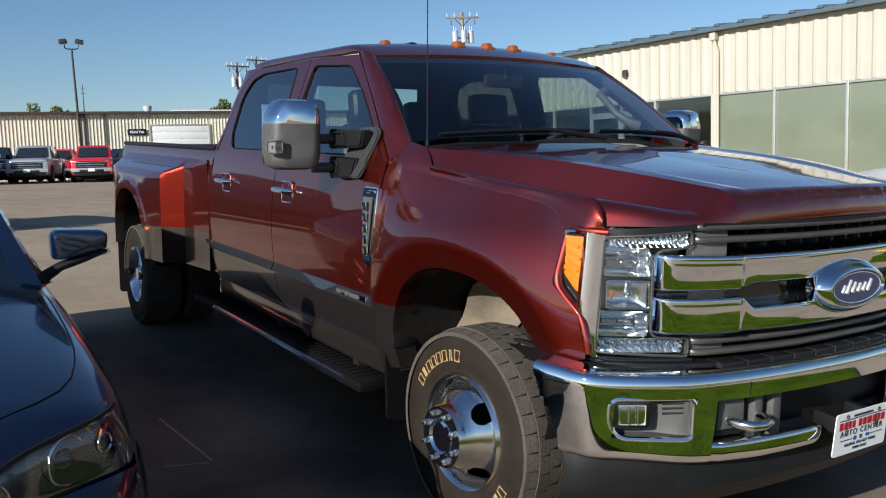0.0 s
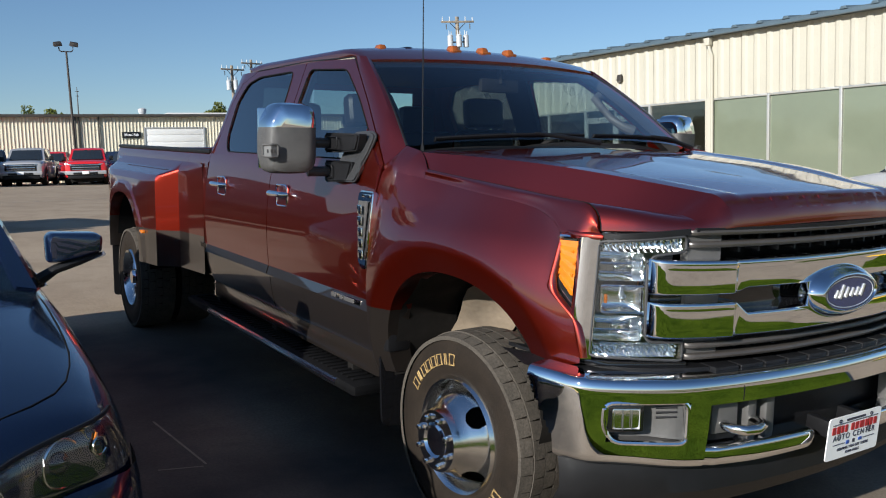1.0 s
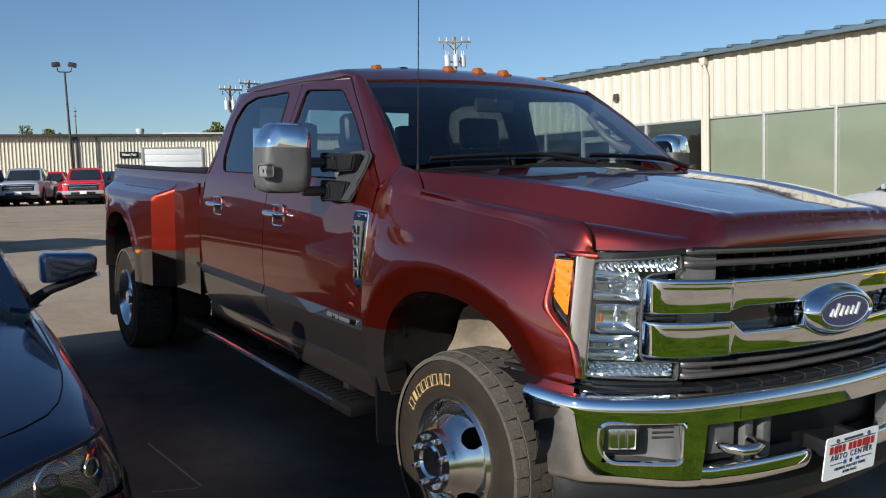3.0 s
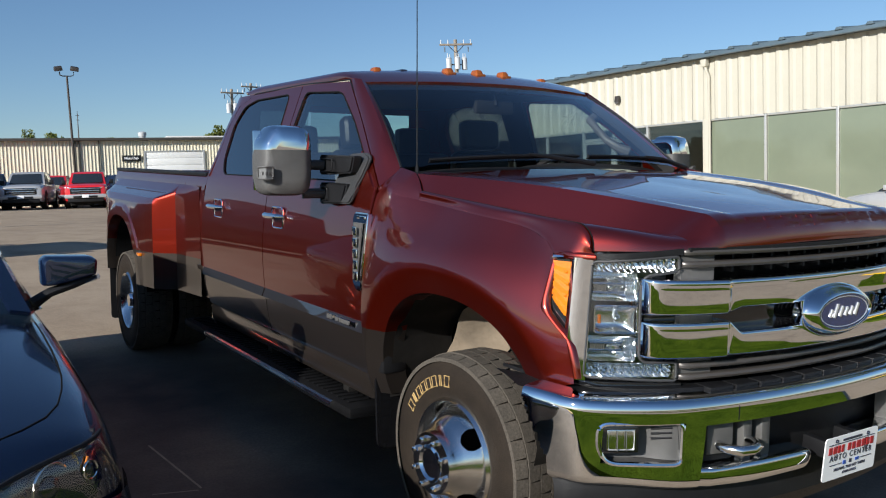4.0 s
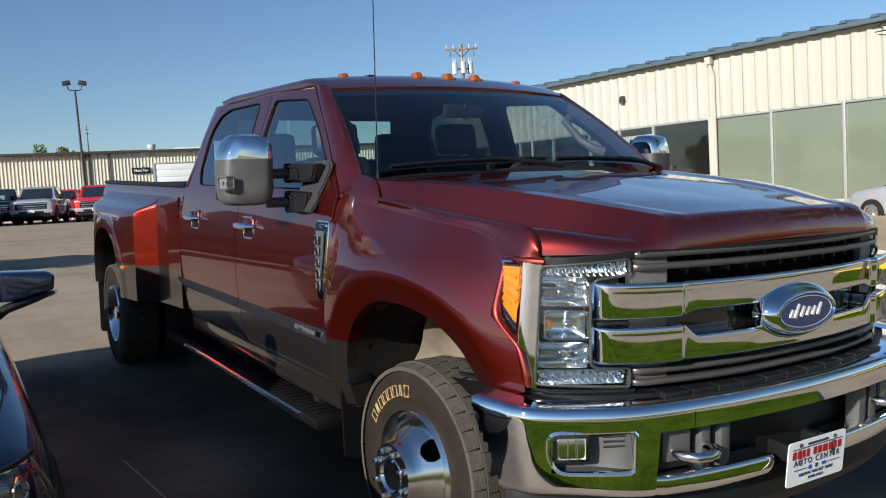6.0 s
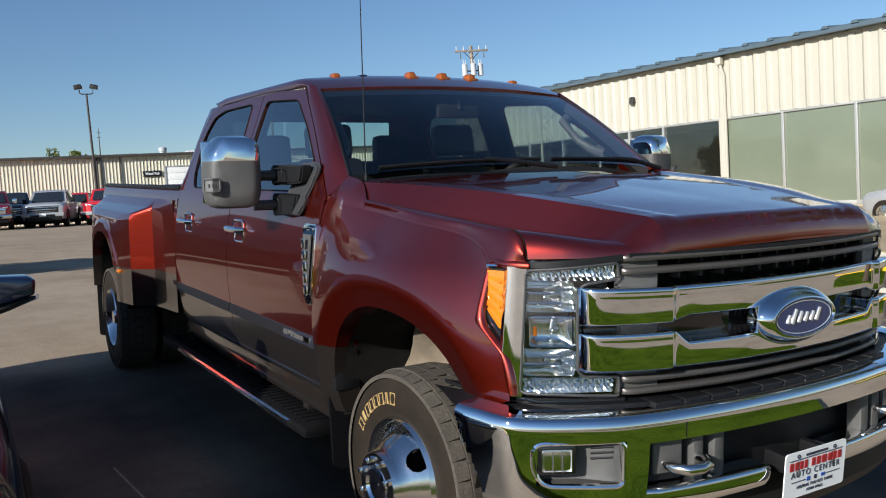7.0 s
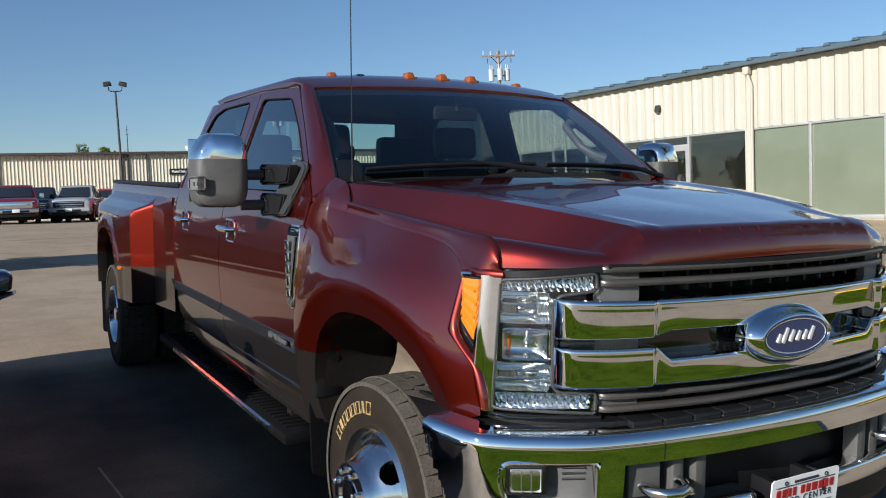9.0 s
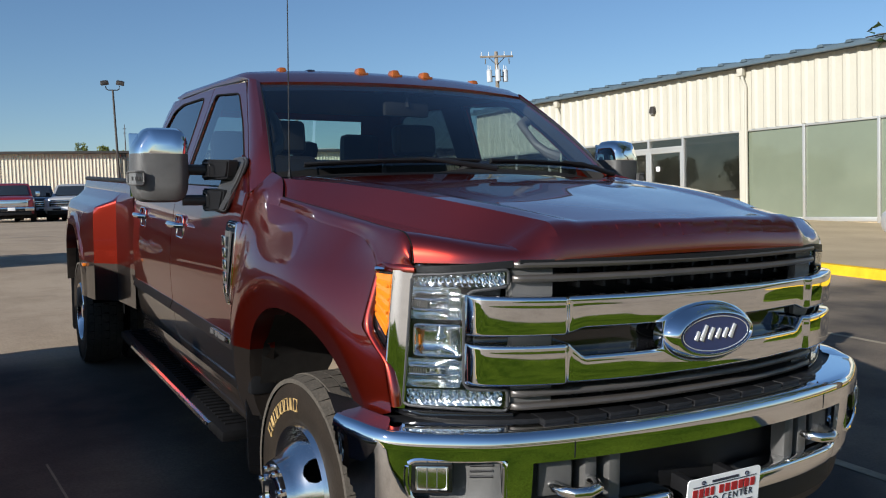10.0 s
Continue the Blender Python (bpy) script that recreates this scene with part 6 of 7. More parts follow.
    for k in range(13):
        z = lerp(0.868, 1.268, k / 12)
        i_, o_ = Vector(lamp_at(0.882 - 0.006 * (k / 12), z, -0.004)), Vector(lamp_at(0.908 - 0.008 * (k / 12), z, -0.004))
        o_ += Vector((s * 0.016, -0.024, 0))
        b_ = Vector((-s * 0.004, 0.030, 0))
        rows.append([i_ + b_, i_, lerp(i_, o_, 0.5) + Vector((-s * 0.0015, -0.0015, 0)), o_, o_ + Vector((s * 0.003, 0.006, 0)), o_ + b_])
    grid(bm, rows)
    bmesh.ops.recalc_face_normals(bm, faces=bm.faces)
    part("chrome_strip", bm, "chrome", lamp, "vertical chrome strip", smooth=25)
    bm = nbm()
    tube(bm, [lamp_at(lerp(0.890, 0.929, k / 6), lerp(1.268, 1.262, k / 6), -0.006) for k in range(7)], 0.0085, 8)
    part("top_strip", bm, "chrome", lamp)
    # the amber lamp wraps round the corner; its outer foot is cut off
    bm = nbm()
    rows = []
    for i in range(9):
        x = lerp(0.9025, 0.9265, i / 8)
        zb = line1([(0.9025, 1.066), (0.911, 1.070), (0.9265, 1.128)], x)
        rows.append([lamp_at(x, lerp(zb, 1.250, k / 20), -0.004 - (0.006 if k % 4 in (1, 2) else 0.0)) for k in range(21)])
    grid(bm, rows)
    bmesh.ops.recalc_face_normals(bm, faces=bm.faces)
    bmesh.ops.solidify(bm, geom=bm.faces, thickness=0.010)
    am = part("side_lamp", bm, "amber", lamp, "ribbed amber corner lens", smooth=20)
    for k in range(4):
        bm = nbm()
        box(bm, lamp_at(0.910 + 0.002 * (k % 2), 1.098 + k * 0.039, -0.009), (0.006, 0.010, 0.010), 0.002)
        part("lens_block", bm, "amber", am)
    bm = nbm()
    rows = []
    for i in range(5):
        x = lerp(0.904, 0.9275, i / 4)
        rows.append([lamp_at(x, z, 0.006) for z in (0.862, 0.95, 1.06, 1.10, 1.262)])
    grid(bm, rows)
    solid(bm, 0.012)
    part("corner_filler", bm, "gloss_black", lamp)

# bumper: pockets for the fog lamps, a wide middle opening, a gap behind the plate
HOLES = [(0.725, 0.965, 0.632, 0.766), (0.0, 0.652, 0.50, 0.752)]


def bump_plan(a):
    """Plan of the bumper at |a| from 0 to 1.3: x and y."""
    a = abs(a)
    x = curve1([(0.0, 0.0), (0.75, 0.75), (0.90, 0.895), (1.0, 0.985), (1.04, 1.016), (1.07, 1.034), (1.12, 1.055), (1.2, 1.078), (1.3, 1.088)], a)
    y = curve1([(-0.25, -1.09), (0.0, -1.10), (0.25, -1.09), (0.5, -1.062), (0.65, -1.032), (0.75, -1.003), (0.90, -0.925), (1.0, -0.860), (1.04, -0.828), (1.07, -0.795), (1.12, -0.745), (1.2, -0.675), (1.3, -0.60)], a)
    return x, y


cols = sorted({0, 0.06, 0.12, 0.165, 0.20, 0.26, 0.32, 0.38, 0.44, 0.50, 0.56, 0.61, 0.652, 0.67, 0.69, 0.71, 0.725, 0.76, 0.80, 0.84, 0.88, 0.925, 0.95, 0.965, *[0.97 + k * 0.01 for k in range(28)]})
cols = [-c for c in reversed(cols) if c > 0] + cols
zr = [(0.843, 0.115), (0.8415, 0.060), (0.840, 0.030), (0.8385, 0.017), (0.8345, 0.0075), (0.828, 0.0015), (0.818, -0.003), (0.804, -0.006)]
zr += [(z, -0.006 + 0.36 * (0.81 - z) ** 2) for z in (0.79, 0.778, 0.766, 0.752, 0.73, 0.70, 0.67, 0.65, 0.632, 0.606, 0.588, 0.570)] + [(0.558, 0.028), (0.551, 0.042), (0.549, 0.085)]
bm = nbm()
V = []
for c in cols:
    sg = 1 if c >= 0 else -1
    nx, ny = (0, 1) if abs(c) <= 0.96 else (-sg * min(1, (abs(c) - 0.96) / 0.12), 1 - min(1, (abs(c) - 0.96) / 0.16) * 0.85)
    lift = 0.030 * smooth01((abs(c) - 0.3) / 0.9)
    rise = 0.014 * smooth01((abs(c) - 0.98) / 0.24)
    sag = -0.024 * smooth01((0.95 - abs(c)) / 0.35)
    col = []
    for z, d in zr:
        col.append(bump_plan(abs(c)))
    V.append([bm.verts.new((sg * col[j][0] + nx * d * 0.8, col[j][1] + ny * d, z + (rise if z > 0.7 else max(rise, lift * 0.3)) + sag * smooth01((0.62 - z) / 0.05))) for j, (z, d) in enumerate(zr)])
for i in range(len(cols) - 1):
    cm = abs((cols[i] + cols[i + 1]) / 2)
    for j in range(len(zr) - 1):
        zm = (zr[j][0] + zr[j + 1][0]) / 2
        # the ends are cut back towards the foot, clear of the tyre
        if any(h[0] <= cm <= h[1] and h[2] < zm < h[3] for h in HOLES) or cm > 1.245 - 0.12 * smooth01((0.86 - zm) / 0.28):
            continue
        bm.faces.new([V[i][j], V[i + 1][j], V[i + 1][j + 1], V[i][j + 1]])
for v in [v for v in bm.verts if not v.link_faces]:
    bm.verts.remove(v)
bmesh.ops.recalc_face_normals(bm, faces=bm.faces)
bmesh.ops.solidify(bm, geom=bm.faces, thickness=0.014)
bumper = part("front_bumper", bm, "chrome", truck, "curved chrome front bumper", smooth=50)
bm = nbm()
rows = []
for z, d in ((0.836, 0.09), (0.846, 0.20), (0.846, 0.30)):
    rows.append([(sg * bump_plan(c)[0] * (1 - d * 0.25), bump_plan(c)[1] + d, z) for c, sg in [(c, 1 if c >= 0 else -1) for c in cols if abs(c) <= 1.2]])
grid(bm, rows)
part("bumper_top_pad", bm, "black", bumper)
for i in range(-5, 6):
    x = i * 0.105
    bm = nbm()
    box(bm, (x, bump_plan(x)[1] + 0.135, 0.847), (0.098, 0.15, 0.012), 0.004, rot=Euler((0, 0, 0.25 * x)).to_matrix())
    part("pad_segment", bm, "black", bumper)
bm = nbm()
rows = []
for z, d in ((0.80, 0.10), (0.70, 0.11), (0.56, 0.12), (0.50, 0.12)):
    rows.append([(x, bump_plan(x)[1] + d, z) for x in [lerp(-0.99, 0.99, i / 30) for i in range(31)]])
grid(bm, rows)
part("bumper_recess", bm, "black", bumper)
bm = nbm()
rows = []
for z, d in ((0.575, 0.075), (0.54, 0.062), (0.46, 0.055), (0.38, 0.10), (0.34, 0.16)):
    rows.append([((1 if c >= 0 else -1) * bump_plan(c)[0] * 0.985, bump_plan(c)[1] + d, z - 0.03 * smooth01((0.95 - abs(c)) / 0.35) * smooth01((z - 0.4) / 0.1)) for c in cols if abs(c) <= 1.07])
grid(bm, rows)
solid(bm, 0.012)
part("valance", bm, "black", bumper, "black lower front valance")


def bump_at(x, z, d, s):
    """A place on the bumper's face, d behind it."""
    return (s * x, bump_plan(x)[1] + d, z)


def rim_loop(name, poly, s, r, material, d, rad=0.03):
    bm = nbm()
    pts = rounded(poly, rad, 5)
    path = []
    for (x0, z0), (x1, z1) in zip(pts, pts[1:] + pts[:1]):
        m_ = max(1, int(math.hypot(x1 - x0, z1 - z0) / 0.025))
        path += [bump_at(lerp(x0, x1, j / m_), lerp(z0, z1, j / m_), d, s) for j in range(m_)]
    tube(bm, path, r, 8, closed=True)
    part(name, bm, material, bumper)


FOG_EDGE = [(0.727, 0.630), (0.940, 0.640), (0.966, 0.690), (0.964, 0.768), (0.725, 0.768)]
for s in (-1, 1):
    rim_loop("fog_rim", FOG_EDGE, s, 0.008, "chrome", 0.006)
    # pocket: walls that run back from the rim to a sloping dark floor
    bm = nbm()
    pts = rounded(FOG_EDGE, 0.03, 5)
    rows = [[bump_at(x, z, d0, s) for x, z in pts] for d0 in (0.004,)]
    cx, cz = 0.845, 0.702
    rows += [[bump_at(lerp(x, cx, k), lerp(z, cz, k), d0, s) for x, z in pts] for k, d0 in ((0.04, 0.03), (0.10, 0.062), (0.5, 0.064))]
    vs = grid(bm, rows, close_v=True)
    bm.faces.new(vs[-1])
    bmesh.ops.recalc_face_normals(bm, faces=bm.faces)
    fog = part("fog_lamp", bm, "grey_plastic", bumper, "rectangular fog lamp in a dark grey pocket", smooth=50)
    q = Euler((0, 0, s * 0.52)).to_matrix()
    fx, fy, fz = 0.893, bump_plan(0.893)[1] + 0.035, 0.718
    bm = nbm()
    box(bm, (s * fx, fy, fz), (0.118, 0.06, 0.092), 0.014, rot=q)
    part("fog_body", bm, "gloss_black", fog)
    bm = nbm()
    o = q @ Vector((0, -0.024, 0))
    box(bm, (s * fx + o.x, fy + o.y, fz), (0.094, 0.020, 0.070), 0.010, rot=q)
    part("fog_bezel", bm, "satin", fog)
    bm = nbm()
    rows = []
    for i in range(13):
        u = i / 6 - 1
        rows.append([Vector((s * fx, fy, fz)) + q @ Vector((u * 0.041, -0.036 + 0.036 * (1 - u * u) * (1 - v * v / 16), v * 0.0078)) for v in range(-4, 5)])
    grid(bm, rows)
    bmesh.ops.recalc_face_normals(bm, faces=bm.faces)
    part("fog_reflector", bm, "silver", fog, smooth=12)
    bm = nbm()
    o = q @ Vector((0, -0.024, 0))
    cyl(bm, (s * fx + o.x, fy + o.y, fz), (s * fx + o.x * 1.3, fy + o.y * 1.3, fz), 0.010, 0.008, n=10)
    part("fog_bulb", bm, "white", fog)
    for k in (-1, 1):
        bm = nbm()
        o = q @ Vector((k * 0.014, -0.042, 0))
        box(bm, (s * fx + o.x, fy + o.y, fz), (0.0022, 0.004, 0.064), rot=q)
        part("lens_line", bm, "grey_plastic", fog)
    # sloping face of the pocket beside the lamp, ribbed at its top
    bm = nbm()
    rows = [[bump_at(x, z, d0 + 0.05 * smooth01((x - 0.74) / 0.09) * (1 if z < 0.73 else 0.8), s) for x in [lerp(0.732, 0.842, i / 8) for i in range(9)]] for z, d0 in ((0.645, 0.006), (0.66, 0.010), (0.70, 0.014), (0.735, 0.018), (0.758, 0.022))]
    grid(bm, rows)
    bmesh.ops.recalc_face_normals(bm, faces=bm.faces)
    part("pocket_face", bm, "grey_plastic", fog)
    for k in range(3):
        bm = nbm()
        tube(bm, [bump_at(0.752, 0.748 - k * 0.016, 0.014 + 0.004, s), bump_at(0.800, 0.742 - k * 0.016, 0.040, s)], 0.0035, 6)
        part("pocket_rib", bm, "black", fog)
    # tow hook pocket in the middle opening
    bm = nbm()
    box(bm, (s * 0.575, bump_plan(0.575)[1] + 0.055, 0.682), (0.15, 0.03, 0.135), 0.012, rot=Euler((0, 0, s * 0.2)).to_matrix())
    part("hook_plate", bm, "black", bumper)
    bm = nbm()
    box(bm, (s * 0.565, bump_plan(0.565)[1] + 0.038, 0.690), (0.105, 0.02, 0.10), 0.010, rot=Euler((0, 0, s * 0.2)).to_matrix())
    part("hook_cover", bm, "grey_plastic", bumper)
    for x in (0.455, 0.375):
        bm = nbm()
        box(bm, (s * x, bump_plan(x)[1] + 0.055, 0.680), (0.045, 0.06, 0.145), 0.012)
        part("hook_rib", bm, "grey_plastic", bumper)
    bm = nbm()
    yb = bump_plan(0.50)[1]
    tube(bm, [(s * 0.575, yb + 0.06, 0.672), (s * 0.572, yb + 0.0, 0.668), (s * 0.552, yb - 0.032, 0.668), (s * 0.515, yb - 0.046, 0.670), (s * 0.475, yb - 0.036, 0.672), (s * 0.458, yb - 0.004, 0.674), (s * 0.455, yb + 0.06, 0.676)], 0.0165, 12)
    part("tow_hook", bm, "satin", bumper, "bright steel tow hook")
    # seam of the middle cover
    bm = nbm()
    tube(bm, [bump_at(0.53, 0.757, -0.004, s), bump_at(0.53, 0.80, -0.0062, s), bump_at(0.53, 0.822, 0.002, s), bump_at(0.53, 0.842, 0.022, s)], 0.0022, 6)
    part("cover_seam", bm, "void", bumper)
    # lower bar with a rounded ledge and a closed end beside the plate
    bm = nbm()
    rows = []
    for x in [0.170, 0.1705, 0.172, 0.176, 0.184, 0.195] + [lerp(0.21, 0.70, k / 12) for k in range(13)]:
        e = min(1.0, (x - 0.169) / 0.026)
        g = math.sqrt(max(0.0, 1 - (1 - e) ** 2))
        zt, zb = 0.610, line1([(0.17, 0.530), (0.45, 0.526), (0.668, 0.536)], x)
        zm, hh = (zt + zb) / 2, (zt - zb) / 2
        sec = [(1.0, 0.085), (1.0, 0.030), (0.97, 0.016), (0.88, 0.006), (0.74, 0.000), (0.45, -0.001), (0.1, 0.001), (-0.3, 0.005), (-0.7, 0.013), (-0.92, 0.026), (-1.0, 0.045), (-1.0, 0.085)]
        rows.append([bump_at(x, zm + hh * u * lerp(0.55, 1, g), d + 0.02 * (1 - g) + 0.012 * smooth01((x - 0.63) / 0.03), s) for u, d in sec])
    vs = grid(bm, rows)
    bm.faces.new(vs[0])
    bmesh.ops.recalc_face_normals(bm, faces=bm.faces)
    part("lower_bar", bm, "chrome", bumper, "chrome lower bumper bar", smooth=50)
    bm = nbm()
    tube(bm, [bump_at(lerp(0.64, 0.0, i / 16), 0.756, 0.010, s) for i in range(17)], 0.008, 8)
    part("upper_bar_edge", bm, "chrome", bumper)

# dealer plate
plate = thing("front_plate", SLOPE @ pose(-0.012, -1.132, 0.570, 4, 0, 0), "white dealer plate with red and dark print on the bumper", "plate")
bm = nbm()
prism(bm, rounded([(-0.154, -0.077), (0.154, -0.077), (0.154, 0.077), (-0.154, 0.077)], 0.012, 3), 0.0, 0.004, lambda u, v, d: (u, d, v))
part("plate_sheet", bm, "white", plate)
bars = [("plate_dark", 0, 0.061, 0.11, 0.007), ("plate_dark", 0.0, 0.0515, 0.27, 0.0018)]
x = -0.136
for w in (0.024, 0.023, 0.020, 0.020, 0.0, 0.023, 0.024, 0.030, 0.024, 0.023, 0.024):
    if w:
        bars.append(("plate_red", x + w / 2, 0.031, w - 0.006, 0.026))
    x += w + (0.0022 if w else 0.014)
bars += [("plate_blue", -0.035, -0.023, 0.015, 0.013), ("plate_dark", 0.0, -0.023, 0.012, 0.013), ("plate_blue", 0.040, -0.023, 0.020, 0.010), ("plate_dark", -0.085, -0.023, 0.07, 0.0018), ("plate_dark", 0.092, -0.023, 0.07, 0.0018)]
tx = bpy.data.curves.new("plate_lettering", "FONT")
tx.body, tx.size, tx.align_x, tx.align_y, tx.extrude, tx.space_character = "AUTO CENTER", 0.030, "CENTER", "CENTER", 0.0008, 1.30
to = new("plate_lettering", tx)
to.data.materials.append(M["plate_dark"])
to.parent = plate
to.matrix_basis = pose(0, -0.0012, 0.001, 90, 0, 0)
for words, size, z in (("HELPING YOU GET THERE", 0.0145, -0.043), ("IOWA FALLS", 0.0135, -0.060)):
    tx = bpy.data.curves.new("plate_lettering", "FONT")
    tx.body, tx.size, tx.align_x, tx.align_y, tx.extrude, tx.space_character = words, size, "CENTER", "CENTER", 0.0008, 1.1
    to = new("plate_lettering", tx)
    to.data.materials.append(M["plate_dark"])
    to.parent = plate
    to.matrix_basis = pose(0, -0.0012, z, 90, 0, 0)
for k, x, z, w, hh in bars:
    bm = nbm()
    box(bm, (x, -0.001, z), (w, 0.0024, hh))
    part("print_bar", bm, k, plate, smooth=0)
for sx in (-1, 1):
    bm = nbm()
    tube(bm, [(sx * 0.092 + 0.007 * math.cos(a), -0.001, 0.062 + 0.005 * math.sin(a)) for a in [2 * math.pi * i / 12 for i in range(12)]], 0.002, 5, closed=True)
    part("bolt_slot", bm, "plate_dark", plate)
    bm = nbm()
    box(bm, (sx * 0.09, 0.06, 0.02), (0.03, 0.12, 0.06), 0.004)
    part("plate_bracket", bm, "black", plate)

# ---- other vehicles: each in its own frame, nose towards -y ----


def loft_body(stations, n_side=9):
    """A car body from stations of (y, half width, sill z, shoulder z, top z)."""
    rows = []
    for y, w, z0, zs, zt in stations:
        half = [(w * 0.90, z0), (w * 0.97, z0 + 0.06), (w * 0.995, lerp(z0, zs, 0.35)), (w, lerp(z0, zs, 0.7)), (w * 0.985, zs - 0.03), (w * 0.95, zs + 0.01), (w * 0.86, lerp(zs, zt, 0.55)), (w * 0.62, lerp(zs, zt, 0.88)), (w * 0.3, lerp(zs, zt, 0.98)), (0, zt)]
        rows.append([(x, y, z) for x, z in half] + [(-x, y, z) for x, z in reversed(half[:-1])])
    bm = nbm()
    vs = grid(bm, rows)
    bm.faces.new(vs[0])
    bm.faces.new(list(reversed(vs[-1])))
    bmesh.ops.recalc_face_normals(bm, faces=bm.faces)
    return bm


def simple_wheel(parent, x, y, r, w, rim="satin"):
    s = 1 if x > 0 else -1
    bm = nbm()
    prof = [(-w / 2, r * 0.62), (-w / 2, r * 0.9), (-w * 0.4, r), (w * 0.4, r), (w / 2, r * 0.9), (w / 2, r * 0.62)]
    lathe(bm, prof, 28)
    bmesh.ops.translate(bm, verts=bm.verts, vec=(x, y, r))
    wh = part("wheel", bm, "rubber", parent)
    bm = nbm()
    lathe(bm, [(s * w * 0.45, r * 0.64), (s * w * 0.30, r * 0.55), (s * w * 0.36, r * 0.2), (s * w * 0.40, 0.0)], 20)
    for k in range(6):
        a = 2 * math.pi * k / 6
        box(bm, (s * w * 0.40, r * 0.36 * math.cos(a), r * 0.36 * math.sin(a)), (w * 0.12, r * 0.5, r * 0.13), 0.004, rot=Euler((a, 0, 0)).to_matrix(), seg=1)
    bmesh.ops.translate(bm, verts=bm.verts, vec=(x, y, r))
    part("rim", bm, rim, wh)


def pickup(name_label, paint, m, grille_mat="gloss_black", length=5.9):
    """A full-size crew cab pickup, seen far off."""
    p = thing("pickup_truck", m, name_label, "pickup truck", "parked pickups")
    W_ = 1.02
    bm = loft_body([(-1.02, 0.84, 0.52, 1.00, 1.05), (-0.97, 0.95, 0.42, 1.08, 1.15), (-0.85, 1.0, 0.38, 1.13, 1.21), (-0.5, 1.02, 0.36, 1.16, 1.27), (0.3, 1.02, 0.34, 1.19, 1.31), (0.6, 1.02, 0.33, 1.20, 1.30), (0.9, 1.02, 0.33, 1.20, 1.27), (3.0, 1.02, 0.33, 1.22, 1.28), (3.05, 1.02, 0.33, 1.28, 1.31), (4.9, 1.02, 0.34, 1.28, 1.31), (4.98, 0.98, 0.38, 1.26, 1.29)])
    body = part("body", bm, paint, p)
    # cab: pillars and roof in paint, glass let in
    st = [(0.45, 0.92, 1.22), (1.25, 0.78, 1.86), (1.6, 0.775, 1.91), (2.7, 0.775, 1.90), (3.0, 0.80, 1.84), (3.12, 0.90, 1.25)]
    bm = nbm()
    rows = [[(-w, y, z) for y, w, z in st], [(-w * 0.5, y, z + (0.03 if z > 1.5 else 0)) for y, w, z in st], [(w * 0.5, y, z + (0.03 if z > 1.5 else 0)) for y, w, z in st], [(w, y, z) for y, w, z in st]]
    grid(bm, rows)
    for s in (-1, 1):
        vs = [bm.verts.new((s * w, y, z)) for y, w, z in st]
        bm.faces.new(vs)
    bmesh.ops.recalc_face_normals(bm, faces=bm.faces)
    part("cab", bm, paint, p)
    bm = nbm()
    grid(bm, [[(lerp(-0.76, 0.76, i / 6) * lerp(1, 0.88, t), lerp(0.52, 1.15, t) - 0.02 - 0.06 * (1 - (i / 3 - 1) ** 2), lerp(1.31, 1.80, t) + 0.02) for i in range(7)] for t in (0, 0.5, 1)])
    part("windshield", bm, "dark_glass", p)
    for s in (-1, 1):
        for poly in ([(0.85, 1.30), (1.32, 1.80), (1.72, 1.82), (1.72, 1.30)], [(1.82, 1.30), (1.82, 1.82), (2.6, 1.80), (2.85, 1.32)]):
            bm = nbm()
            bm.faces.new([bm.verts.new((s * (0.925 - (z - 1.25) * 0.22), y, z)) for y, z in poly])
            part("side_window", bm, "dark_glass", p)
        bm = nbm()
        box(bm, (s * 1.16, 0.95, 1.38), (0.20, 0.10, 0.24), 0.03)
        part("mirror", bm, "black" if paint != "dark_red" else "chrome", p)
        bm = nbm()
        box(bm, (s * 0.80, -0.93, 1.05), (0.36, 0.14, 0.075), 0.02, rot=Euler((0, 0, s * 0.35)).to_matrix())
        part("headlight", bm, "satin", p)
        bm = nbm()
        box(bm, (s * 0.84, -0.945, 0.90), (0.22, 0.10, 0.10), 0.02, rot=Euler((0, 0, s * 0.25)).to_matrix())
        part("lamp_bezel", bm, "satin", p)
        for y in (0.0, 3.75):
            bm = nbm()
            bm.faces.new([bm.verts.new((s * 1.024, y + 0.50 * math.cos(a), 0.50 + 0.47 * math.sin(a))) for a in [math.pi * i / 16 for i in range(17)]])
            part("wheel_arch", bm, "void", p)
            simple_wheel(p, s * 0.92, y, 0.40, 0.26)
    bm = nbm()
    box(bm, (0, -1.0, 0.91), (1.46, 0.09, 0.34), 0.04)
    gr = part("grille", bm, grille_mat, p)
    for z in (0.80, 0.90, 1.02):
        bm = nbm()
        box(bm, (0, -1.045, z), (1.46 if z > 1 else 1.30, 0.04, 0.032 if z > 0.85 else 0.020), 0.006)
        part("grille_bar", bm, "chrome", gr)
    bm = nbm()
    box(bm, (0, -1.02, 0.63), (1.98, 0.20, 0.20), 0.06)
    part("bumper", bm, "satin" if paint == "dark_red" else "silver", p)
    bm = nbm()
    box(bm, (0, 2.0, 0.30), (1.55, 5.2, 0.26), 0.04)
    part("underbody", bm, "frame", p)
    bm = nbm()
    box(bm, (0, -0.97, 0.45), (1.7, 0.14, 0.22), 0.03)
    part("air_dam", bm, "black", p)
    bm = nbm()
    box(bm, (0, -1.105, 0.60), (1.15, 0.05, 0.10), 0.012)
    part("intake", bm, "black", p)
    bm = nbm()
    box(bm, (0, -1.138, 0.63), (0.32, 0.012, 0.15), 0.004)
